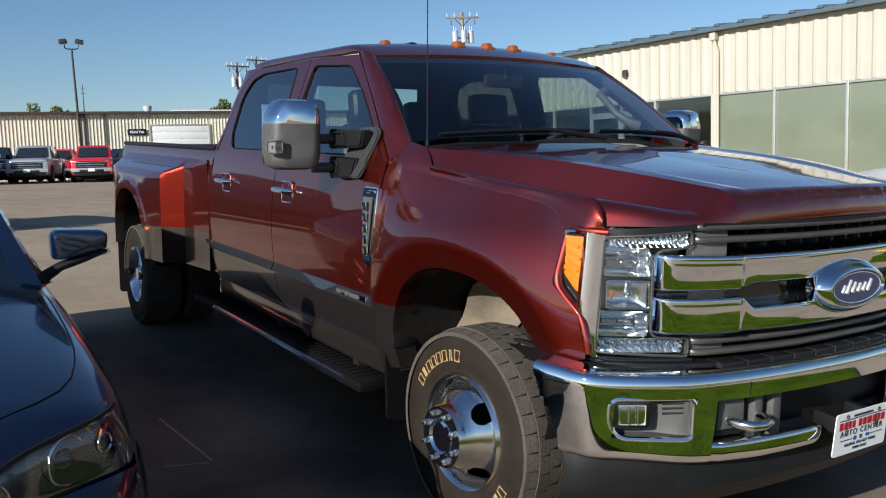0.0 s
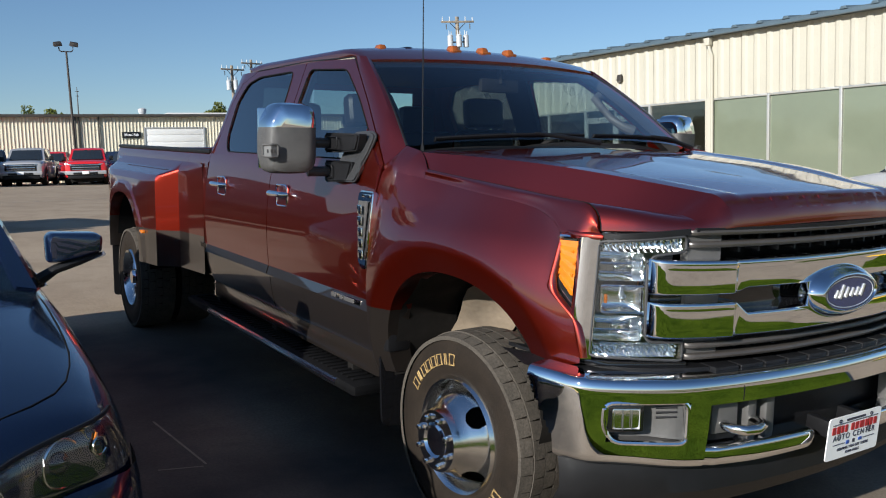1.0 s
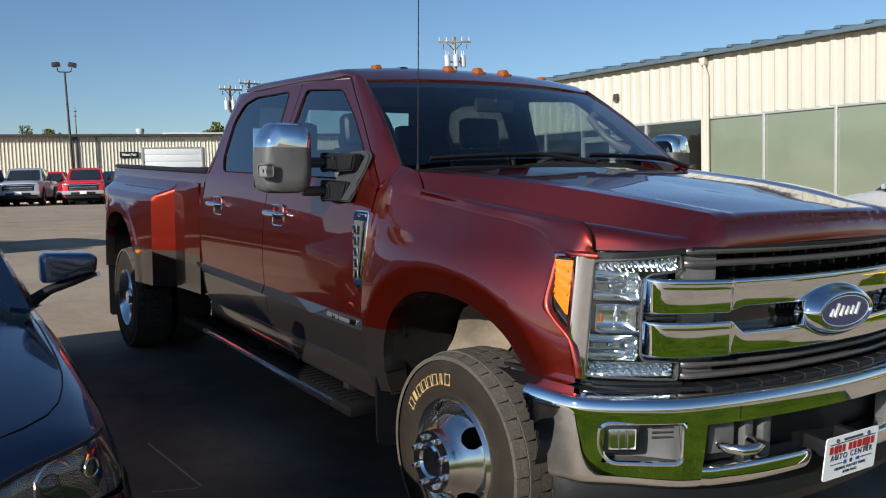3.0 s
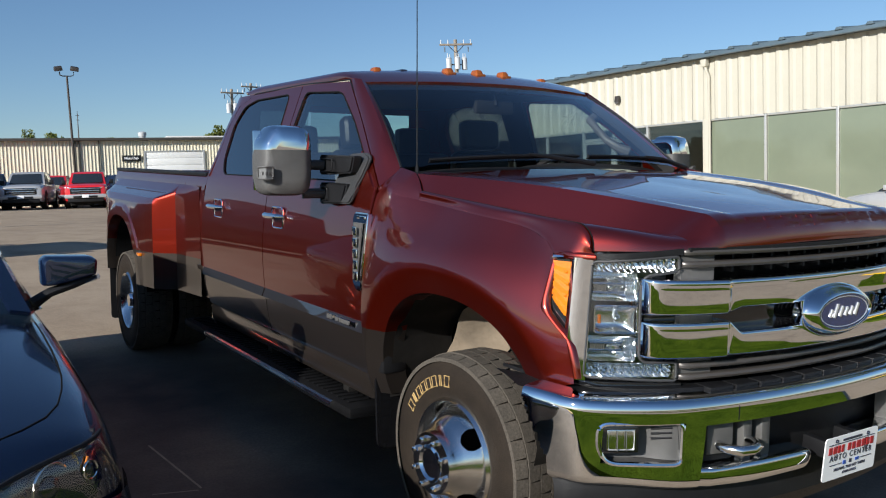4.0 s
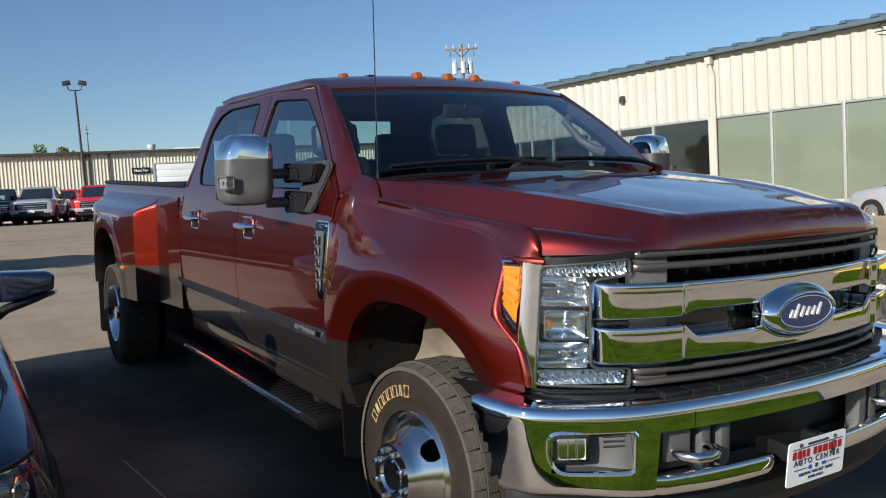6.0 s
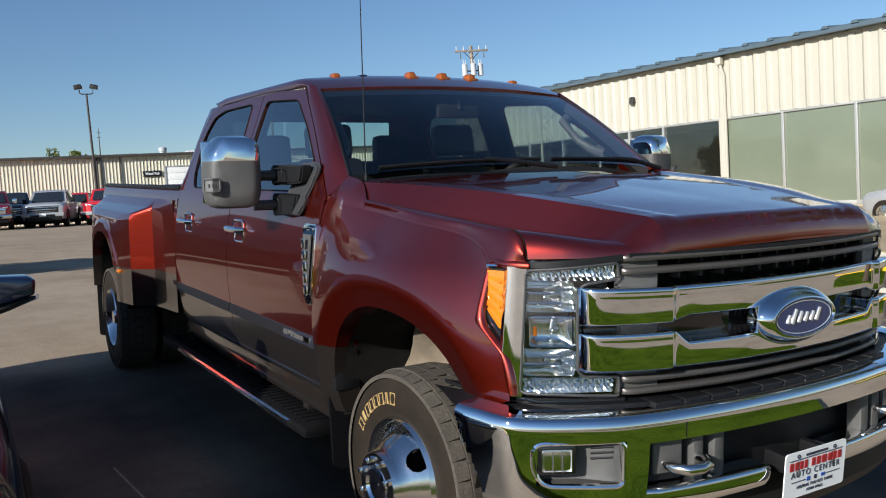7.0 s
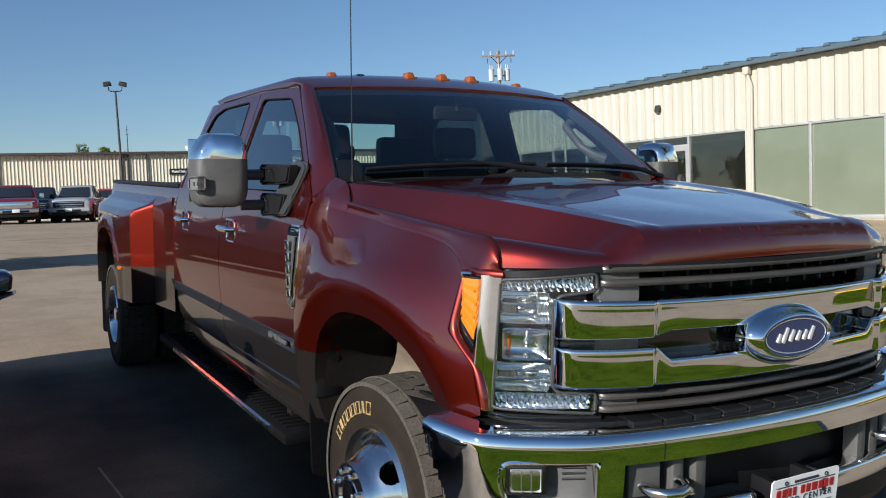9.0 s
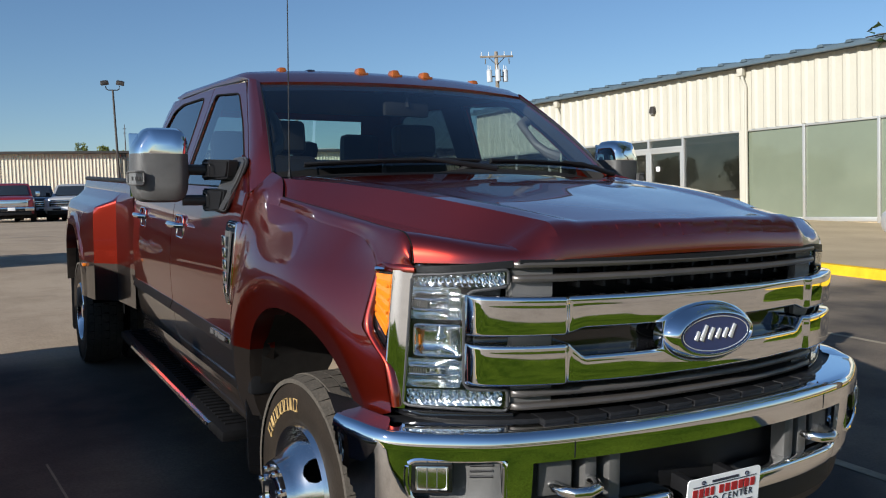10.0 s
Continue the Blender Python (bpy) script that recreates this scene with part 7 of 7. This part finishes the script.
    part("front_plate", bm, "white", p)
    return p


def spot(x, y, rz):
    return pose(x, y, ground_z(x, y), 0, 0, rz)


pickup("silver grey pickup with a dark grille parked in a row", "silver", spot(2.85, 45.0, -16), "gloss_black")
pickup("bright red pickup parked in a row, dark grille", "red_truck", spot(5.75, 44.6, -14), "gloss_black")
pickup("bright red pickup parked in the second row", "red_truck", spot(5.1, 52.6, -16), "chrome")
pickup("dark red pickup with a chrome grille parked in a row", "dark_red", spot(0.15, 43.4, -4), "chrome")
pickup("black pickup parked in a row", "black_paint", spot(1.5, 47.8, -6), "gloss_black")
pickup("black pickup parked near the workshop", "black_paint", spot(8.3, 52.0, -14), "gloss_black")
pickup("black pickup parked near the workshop", "black_paint", spot(-2.6, 44.2, -4), "gloss_black")
pickup("dark blue pickup parked beside the workshop door", "navy", spot(11.0, 49.5, 65), "gloss_black")
pickup("black pickup parked beside the workshop door", "black_paint", spot(15.5, 49.0, 80), "gloss_black")

# a pickup side-on, whose shadow lies across the lot
pickup("black pickup parked across the lot, throwing a long shadow", "black_paint", spot(-3.1, 12.73, 109), "gloss_black")

# the dark blue sedan beside the big pickup: own frame, nose towards -y, its left flank towards the pickup
SED = SLOPE @ pose(-3.16, 0.0, 0.0)
sedan = thing("sedan_car", SED, "dark blue four-door sedan parked beside the big pickup", "car")


def sed_w(y):
    return curve1([(-0.66, 0.08), (-0.645, 0.28), (-0.59, 0.43), (-0.51, 0.55), (-0.45, 0.625), (-0.40, 0.71), (-0.36, 0.79), (-0.31, 0.872), (-0.24, 0.912), (-0.1, 0.93), (0.2, 0.935), (2.9, 0.935), (3.7, 0.91), (4.2, 0.84), (4.4, 0.70)], y)


def sed_shoulder(y):
    return curve1([(-0.66, 0.71), (-0.45, 0.765), (-0.32, 0.79), (0.0, 0.845), (0.5, 0.90), (0.9, 0.93), (2.5, 0.975), (3.5, 0.995), (4.4, 0.96)], y)


def sed_top(y):
    return curve1([(-0.66, 0.745), (-0.5, 0.80), (-0.3, 0.85), (0.0, 0.905), (0.5, 0.97), (0.85, 1.0), (2.5, 1.0), (3.5, 1.06), (4.4, 1.02)], y)


SED_RATIO = [(0.0, 1.0), (0.25, 0.985), (0.45, 0.94), (0.66, 0.79), (0.79, 0.55), (0.86, 0.30), (0.915, 0.0)]
bm = nbm()
rows = []
ys = [lerp(-0.66, -0.2, i / 20) for i in range(21)] + [lerp(-0.2, 0.9, i / 14) for i in range(1, 15)] + [lerp(0.9, 4.4, i / 20) for i in range(1, 21)]
for y in ys:
    w, zs, zt = sed_w(y), sed_shoulder(y), sed_top(y)
    z0 = 0.20
    half = [(w * 0.90, z0), (w * 0.975, z0 + 0.08), (w, 0.42), (w, 0.58), (w * 0.99, zs - 0.13), (w * 0.965, zs - 0.06), (w * 0.94, zs - 0.02)]
    half += [(w * r, lerp(zs, zt, f)) for r, f in reversed(SED_RATIO)]
    rows.append([(x, y, z) for x, z in half] + [(-x, y, z) for x, z in reversed(half[:-1])])
vs = grid(bm, rows)
bm.faces.new(vs[0])
bm.faces.new(list(reversed(vs[-1])))
bmesh.ops.recalc_face_normals(bm, faces=bm.faces)
part("body", bm, "navy", sedan, smooth=60)
bm = nbm()
rows = []
for z, d in ((0.63, 0.01), (0.60, 0.05), (0.52, 0.085), (0.40, 0.09), (0.26, 0.07), (0.20, 0.03)):
    half = [(sed_w(y) * 1.0 + 0.012, y - d * smooth01((0.1 - y) / 0.4), z) for y in (-0.08, -0.16, -0.24, -0.31, -0.36, -0.40, -0.45, -0.51, -0.59, -0.645, -0.66)]
    rows.append(half + [(-x, y, z) for x, y, z in reversed(half)])
grid(bm, rows)
bmesh.ops.recalc_face_normals(bm, faces=bm.faces)
part("front_bumper", bm, "navy", sedan, smooth=60)
cab_st = [(0.80, 0.80, 0.985), (1.15, 0.735, 1.17), (1.6, 0.66, 1.375), (2.0, 0.63, 1.43), (2.7, 0.635, 1.455), (3.25, 0.65, 1.425), (3.65, 0.70, 1.27), (4.0, 0.76, 1.06)]
rows = [[(-w, y, z), (-w * 0.55, y, z + 0.025), (0, y, z + 0.03), (w * 0.55, y, z + 0.025), (w, y, z)] for y, w, z in cab_st]
bm = nbm()
grid(bm, rows[2:6])
for s in (-1, 1):
    grid(bm, [[(s * (w + 0.012), y, z + 0.004) for y, w, z in cab_st], [(s * (w - 0.06), y - 0.004, z + 0.020) for y, w, z in cab_st]])
    grid(bm, [[(s * (w + 0.012), y, z + 0.004) for y, w, z in cab_st[:4]], [(s * (w + 0.035), y + 0.08, z - 0.01) for y, w, z in cab_st[:4]]])
solid(bm, 0.02)
part("roof_frame", bm, "navy", sedan)
bm = nbm()
grid(bm, rows[0:3])
g = part("windshield", bm, "glass", sedan)
g.visible_shadow = False
bm = nbm()
grid(bm, rows[5:8])
part("rear_window", bm, "privacy", sedan)
for s in (-1, 1):
    bm = nbm()
    for (y0, w0, z0), (y1, w1, z1) in zip(cab_st, cab_st[1:]):
        bm.faces.new([bm.verts.new(p) for p in ((s * 0.878, max(y0, 1.06), 0.955), (s * w0, y0, z0), (s * w1, y1, z1), (s * 0.878, y1, 0.955))])
    bmesh.ops.remove_doubles(bm, verts=bm.verts, dist=0.001)
    part("side_glass", bm, "privacy", sedan)
    # chrome-edged belt line
    bm = nbm()
    tube(bm, [(s * 0.882, y, 0.957) for y in (1.06, 1.5, 2.5, 3.6)], [0.003, 0.007, 0.007, 0.005], 6)
    part("belt_moulding", bm, "chrome", sedan)
    # door mirror
    bm = nbm()
    shell = rounded([(0.880, 1.058), (0.878, 1.160), (0.897, 1.181), (1.070, 1.175), (1.096, 1.157), (1.090, 1.096), (1.00, 1.072), (0.915, 1.056)], 0.012, 3)
    sec = [[(s * (0.985 + (u - 0.985) * g), y - 0.10 * (u - 0.985), 1.118 + (v - 1.118) * g) for u, v in shell] for y, g in ((0.962, 0.70), (0.966, 0.86), (0.978, 0.95), (0.998, 0.99), (1.03, 1.0), (1.075, 0.98))]
    vv = grid(bm, sec, close_v=True)
    bm.faces.new(vv[0])
    bm.faces.new(list(reversed(vv[-1])))
    bmesh.ops.recalc_face_normals(bm, faces=bm.faces)
    mr = part("door_mirror", bm, "navy", sedan, "dark blue door mirror with a signal strip")
    bm = nbm()
    tube(bm, [(s * 1.100, 1.02, 1.090), (s * 1.094, 0.975, 1.085), (s * 1.07, 0.965, 1.077), (s * 1.04, 0.966, 1.068)], [0.005, 0.009, 0.007, 0.004], 6)
    part("signal_strip", bm, "lens", mr)
    bm = nbm()
    tube(bm, [(s * 1.092, 1.0, 1.084), (s * 1.00, 0.995, 1.060), (s * 0.91, 1.0, 1.032), (s * 0.85, 1.02, 0.99)], [0.008, 0.018, 0.020, 0.026], 10)
    part("mirror_foot", bm, "black", mr)

    # head lamp round the front corner
    def lamp_pt(u, v, out=0.0):
        y = curve1([(0.0, -0.60), (0.3, -0.50), (0.55, -0.42), (0.8, -0.345), (1.0, -0.26)], u)
        w = sed_w(y) * lerp(0.985, 0.925, v) + 0.004
        z = lerp(lerp(0.585, 0.665, u), lerp(0.735, 0.805, u), v)
        return Vector((s * (w + out * 0.7), y - out, z))

    bm = nbm()
    grid(bm, [[lamp_pt(u / 12, v / 4, -0.004) for v in range(5)] for u in range(13)])
    hl = part("headlight", bm, "reflector", sedan, "smoky headlight with twin projector bowls")
    for u, r in ((0.22, 0.050), (0.65, 0.066), (0.83, 0.026)):
        bm = nbm()
        c0 = lamp_pt(u, 0.52, 0.004)
        d = Vector((s * 0.62, -0.78, 0.05)).normalized()
        q = d.to_track_quat("Z", "Y").to_matrix()
        tube(bm, [c0 + q @ Vector((r * math.cos(a), r * math.sin(a), 0)) for a in [2 * math.pi * i / 24 for i in range(24)]], 0.0035, 6, closed=True)
        part("projector_ring", bm, "satin", hl)
        bm = nbm()
        bmesh.ops.create_uvsphere(bm, u_segments=16, v_segments=10, radius=r * 0.62, matrix=Matrix.Translation(c0 - d * r * 0.42))
        part("projector_lens", bm, "dark_glass", hl)
    bm = nbm()
    tube(bm, [lamp_pt(0.80, 0.55, 0.006), lamp_pt(0.84, 0.78, 0.006)], 0.004, 6)
    part("amber_reflector", bm, "amber", hl)
    bm = nbm()
    grid(bm, [[lamp_pt(u / 12, v / 4, 0.016) for v in range(5)] for u in range(13)])
    gl = part("lens", bm, "lens", hl)
    gl.visible_shadow = False
    bm = nbm()
    tube(bm, [lamp_pt(u / 12, 1.04, 0.012) for u in range(13)], 0.007, 6)
    part("lens_trim", bm, "black", hl)
    for y in (0.20, 3.10):
        bm = nbm()
        bm.faces.new([bm.verts.new((s * 0.930, y + 0.37 * math.cos(a), 0.34 + 0.37 * math.sin(a))) for a in [lerp(-0.3, math.pi + 0.3, i / 18) for i in range(19)]])
        part("wheel_arch", bm, "void", sedan)
        simple_wheel(sedan, s * 0.845, y, 0.335, 0.225)
    # hood shut line
    bm = nbm()
    pts = []
    line = [(0.83, 0.85), (0.832, 0.65), (0.83, 0.45), (0.825, 0.3), (0.815, 0.15), (0.795, 0.02), (0.765, -0.1), (0.72, -0.19), (0.65, -0.26), (0.55, -0.33), (0.40, -0.39), (0.2, -0.43), (0.0, -0.44)]
    for x, y in line:
        w, zs, zt = sed_w(y), sed_shoulder(y), sed_top(y)
        pts.append((s * x, y, lerp(zs, zt, line1(SED_RATIO, x / w)) + 0.001))
    tube(bm, pts, 0.0028, 6)
    part("hood_gap", bm, "void", sedan)
bm = nbm()
box(bm, (0, -0.74, 0.46), (0.55, 0.06, 0.20), 0.03)
part("grille", bm, "gloss_black", sedan)
bm = nbm()
box(bm, (0, 2.3, 0.80), (1.5, 2.6, 0.30), 0.05)
box(bm, (0, 0.95, 0.93), (1.45, 0.25, 0.08), 0.03)
for x in (-0.38, 0.38):
    box(bm, (x, 2.1, 1.12), (0.46, 0.14, 0.42), 0.05)
part("cabin", bm, "interior", sedan)

# a pale car close to the showroom
cr = thing("hatchback_car", spot(17.6, 7.7, 175), "pale silver hatchback parked beside the showroom windows", "car")
bm = loft_body([(-1.9, 0.70, 0.30, 0.70, 0.74), (-1.7, 0.82, 0.24, 0.78, 0.84), (-0.9, 0.86, 0.22, 0.88, 0.95), (0.6, 0.87, 0.22, 0.92, 0.96), (1.9, 0.85, 0.24, 0.94, 0.98), (2.15, 0.76, 0.32, 0.90, 0.94)])
part("body", bm, "silver", cr)
bm = loft_body([(-0.95, 0.74, 0.86, 0.92, 0.95), (-0.2, 0.70, 0.88, 1.34, 1.40), (1.2, 0.70, 0.88, 1.38, 1.44), (1.9, 0.66, 0.88, 1.16, 1.24), (2.05, 0.68, 0.88, 0.95, 0.98)])
part("cabin_glass", bm, "dark_glass", cr)
bm = nbm()
grid(bm, [[(x, y, z) for x in (-0.60, -0.3, 0, 0.3, 0.60)] for y, z in ((-0.15, 1.425), (0.5, 1.46), (1.2, 1.46), (1.75, 1.33))])
solid(bm, 0.03)
part("roof", bm, "silver", cr)
bm = nbm()
tube(bm, [(0.3, 1.5, 1.42), (0.3, 1.7, 1.85)], 0.006, 5)
part("antenna", bm, "black", cr)
for s in (-1, 1):
    bm = nbm()
    box(bm, (s * 0.95, -0.55, 1.02), (0.16, 0.09, 0.12), 0.03)
    part("mirror", bm, "silver", cr)
    for y in (-1.2, 1.35):
        simple_wheel(cr, s * 0.80, y, 0.31, 0.2)

# ---- poles ----
lp = thing("street_lamp", pose(6.3, 50.6, ground_z(6, 50), 0, -1.2, 0), "tall dark steel lot light with two flood lamps", "lamp post")
bm = nbm()
H_ = 7.55
cyl(bm, (0, 0, -0.1), (0, 0, H_), 0.085, 0.055, n=12)
part("pole", bm, "steel_pole", lp)
bm = nbm()
cyl(bm, (0, 0, 0), (0, 0, 0.5), 0.25, n=12)
part("base", bm, "concrete_walk", lp)
for s in (-1, 1):
    bm = nbm()
    tube(bm, [(0, 0, H_), (s * 0.25, 0, H_), (s * 0.36, 0, H_ + 0.06), (s * 0.38, 0, H_ + 0.25)], 0.035, 6)
    part("arm", bm, "steel_pole", lp)
    bm = nbm()
    box(bm, (s * 0.44, -0.02, H_ + 0.42), (0.46, 0.30, 0.24), 0.04, rot=Euler((0.4, s * 0.15, 0)).to_matrix(), taper=(0.9, 0.8))
    hd = part("flood_lamp", bm, "lamp_dark", lp)
    bm = nbm()
    box(bm, (s * 0.44, -0.17, H_ + 0.36), (0.40, 0.02, 0.22), 0.01, rot=Euler((0.4, s * 0.15, 0)).to_matrix())
    part("lens", bm, "grey_plastic", hd)


def utility_pole(m, h, cans, label):
    u = thing("utility_pole", m, label, "utility pole", "utility poles")
    bm = nbm()
    cyl(bm, (0, 0, -0.2), (0, 0, h), 0.17, 0.12, n=10)
    part("pole", bm, "wood_pole", u)
    bm = nbm()
    box(bm, (0, -0.12, h - 0.35), (2.3, 0.10, 0.13), 0.01)
    part("crossarm", bm, "wood_pole", u)
    for s in (-1, 1):
        bm = nbm()
        tube(bm, [(s * 0.6, -0.14, h - 0.36), (0, -0.10, h - 0.95)], 0.025, 5)
        part("brace", bm, "steel_pole", u)
    for x in (-1.05, -0.55, 0.55, 1.05):
        bm = nbm()
        cyl(bm, (x, -0.12, h - 0.29), (x, -0.12, h - 0.02), 0.045, 0.03, n=8)
        part("insulator", bm, "transformer", u)
    for x, y in cans:
        bm = nbm()
        cyl(bm, (x, y, h - 2.05), (x, y, h - 1.3), 0.19, n=14)
        cyl(bm, (x, y, h - 1.3), (x, y, h - 1.22), 0.21, 0.13, n=14)
        cyl(bm, (x - 0.07, y, h - 1.22), (x - 0.07, y, h - 0.92), 0.04, 0.025, n=8)
        cyl(bm, (x + 0.08, y, h - 1.22), (x + 0.08, y, h - 0.98), 0.035, 0.025, n=8)
        cn = part("transformer", bm, "transformer", u)
        bm = nbm()
        box(bm, (x * 0.5, y * 0.5, h - 1.7), (abs(x) + 0.05, 0.08, 0.08))
        part("hanger", bm, "steel_pole", cn)
    for x in (-0.8, 0.85):
        bm = nbm()
        cyl(bm, (x, -0.14, h - 0.5), (x, -0.14, h - 0.85), 0.035, n=6)
        part("cutout", bm, "lamp_dark", u)
    return u


utility_pole(pose(30.65, 46.6, 1.0, 0, -1, -20), 10.5, [(-0.55, -0.1), (0.55, -0.1), (0.0, -0.35)], "wooden utility pole with three grey transformers")
utility_pole(pose(22.1, 68.2, 1.0, 0, -1, 15), 9.3, [(-0.45, -0.1), (0.1, -0.3)], "wooden utility pole with grey transformers")
utility_pole(pose(26.0, 74.0, 1.0, 0, -1, 15), 10.6, [(0.45, -0.1)], "wooden utility pole with a grey transformer")

# ---- trees ----


def tree(m, h, spread, leaves, leaf_size, leaf_mat, label, seed, trunk_h=0.35, low=0.35):
    rnd = random.Random(seed)
    t = thing("tree", m, label, "tree", "trees")
    bm = nbm()
    top = Vector((rnd.uniform(-0.1, 0.1) * h, rnd.uniform(-0.1, 0.1) * h, h * 0.72))
    tube(bm, [Vector((0, 0, -0.1)), Vector((0.02, 0.01, h * 0.03)), Vector((0.03, 0.02, h * trunk_h)), top], [h * 0.034, h * 0.026, h * 0.021, h * 0.008], 9)
    tips = [top]
    for i in range(9):
        a = i * 2.4 + rnd.uniform(-0.3, 0.3)
        z0 = h * rnd.uniform(trunk_h, 0.62)
        e = Vector((math.cos(a) * spread * rnd.uniform(0.5, 0.85), math.sin(a) * spread * rnd.uniform(0.5, 0.85), z0 + h * rnd.uniform(0.10, 0.26)))
        b = Vector((0.03, 0.02, z0))
        tube(bm, [b, lerp(b, e, 0.5) + Vector((0, 0, 0.04 * h)), e], [h * 0.012, h * 0.008, h * 0.003], 6)
        tips += [e, lerp(b, e, 0.65)]
    part("trunk", bm, "bark", t)
    clumps = []
    for e in tips:
        for k in range(4):
            clumps.append((e + Vector((rnd.gauss(0, 1), rnd.gauss(0, 1), rnd.gauss(0, 0.7))) * spread * 0.2, spread * rnd.uniform(0.16, 0.30)))
    verts, faces = [], []
    for i in range(leaves):
        c, r = clumps[i % len(clumps)]
        d = Vector((rnd.gauss(0, 1), rnd.gauss(0, 1), rnd.gauss(0, 1))).normalized() * r * rnd.uniform(0.55, 1.05)
        p = c + d
        if p.z < h * low:
            continue
        q = Euler((rnd.uniform(0, 6.3), rnd.uniform(0, 6.3), rnd.uniform(0, 6.3))).to_matrix()
        s = leaf_size * rnd.uniform(0.6, 1.3)
        b = len(verts)
        verts += [p + q @ Vector(v) * s for v in ((-0.5, 0, 0), (0, 0.28, 0.06), (0.5, 0, 0), (0, -0.28, 0.06))]
        faces.append((b, b + 1, b + 2, b + 3))
    me = bpy.data.meshes.new("crown")
    me.from_pydata([tuple(v) for v in verts], [], faces)
    me.materials.append(M[leaf_mat])
    cr = new("crown", me)
    cr.parent = t
    return t


for i, (x, y, h, sp) in enumerate(((11.6, 90, 8.0, 2.4), (16.6, 90, 7.5, 2.0), (21.6, 90, 7.4, 1.8), (27.7, 90, 8.2, 2.3))):
    tree(pose(x, y, 1.1), h, sp, 7000, 0.30, "leaf_far", "olive green tree far behind the workshop roof", 10 + i, 0.25, 0.25)
# row out of view, added to darken the horizon mirrored in the doors
for i in range(9):
    tree(pose(-8.5 - i * 6.5 + (i % 3), 74 - i * 5.0 + (i % 2) * 3, 1.1), 3.6 + (i * 37 % 5) * 0.35, 3.6, 4000, 0.45, "leaf", "unseen broad dark green tree at the far edge of the lot", 60 + i, 0.2, 0.08)
# the lawn trees; one on the island reaches over the lot with a low twig
TW = Vector((6.9, -2.3, ground_z(6.9, -2.3)))
isl = tree(Matrix.Translation(TW), 7.6, 3.4, 10000, 0.15, "leaf", "green tree on the small lawn island", 33, 0.36, 0.50)
bm = nbm()
twig = [Vector((0.03, 0.02, 3.1)), Vector((-1.6, 1.0, 3.3)), Vector((-3.2, 2.25, 2.72)), Vector((-3.93, 2.70, 2.58))]
tube(bm, twig, [0.05, 0.03, 0.012, 0.004], 6)
part("low_branch", bm, "bark", isl)
rnd = random.Random(5)
verts, faces = [], []
for i in range(70):
    k = rnd.uniform(1.6, 3.0)
    j = min(2, int(k))
    p = lerp(twig[j], twig[j + 1], k - j) + Vector((rnd.gauss(0, 0.06), rnd.gauss(0, 0.06), rnd.gauss(-0.02, 0.05)))
    q = Euler((rnd.uniform(-0.8, 0.8), rnd.uniform(-0.8, 0.8), rnd.uniform(0, 6.3))).to_matrix()
    n = len(verts)
    verts += [tuple(p + q @ Vector(v) * rnd.uniform(0.07, 0.10)) for v in ((-0.5, 0, 0), (-0.1, 0.26, 0.05), (0.5, 0, -0.08), (-0.1, -0.26, 0.05))]
    faces.append((n, n + 1, n + 2, n + 3))
me = bpy.data.meshes.new("twig_leaves")
me.from_pydata(verts, [], faces)
me.materials.append(M["leaf"])
lf = new("twig_leaves", me)
lf.parent = isl
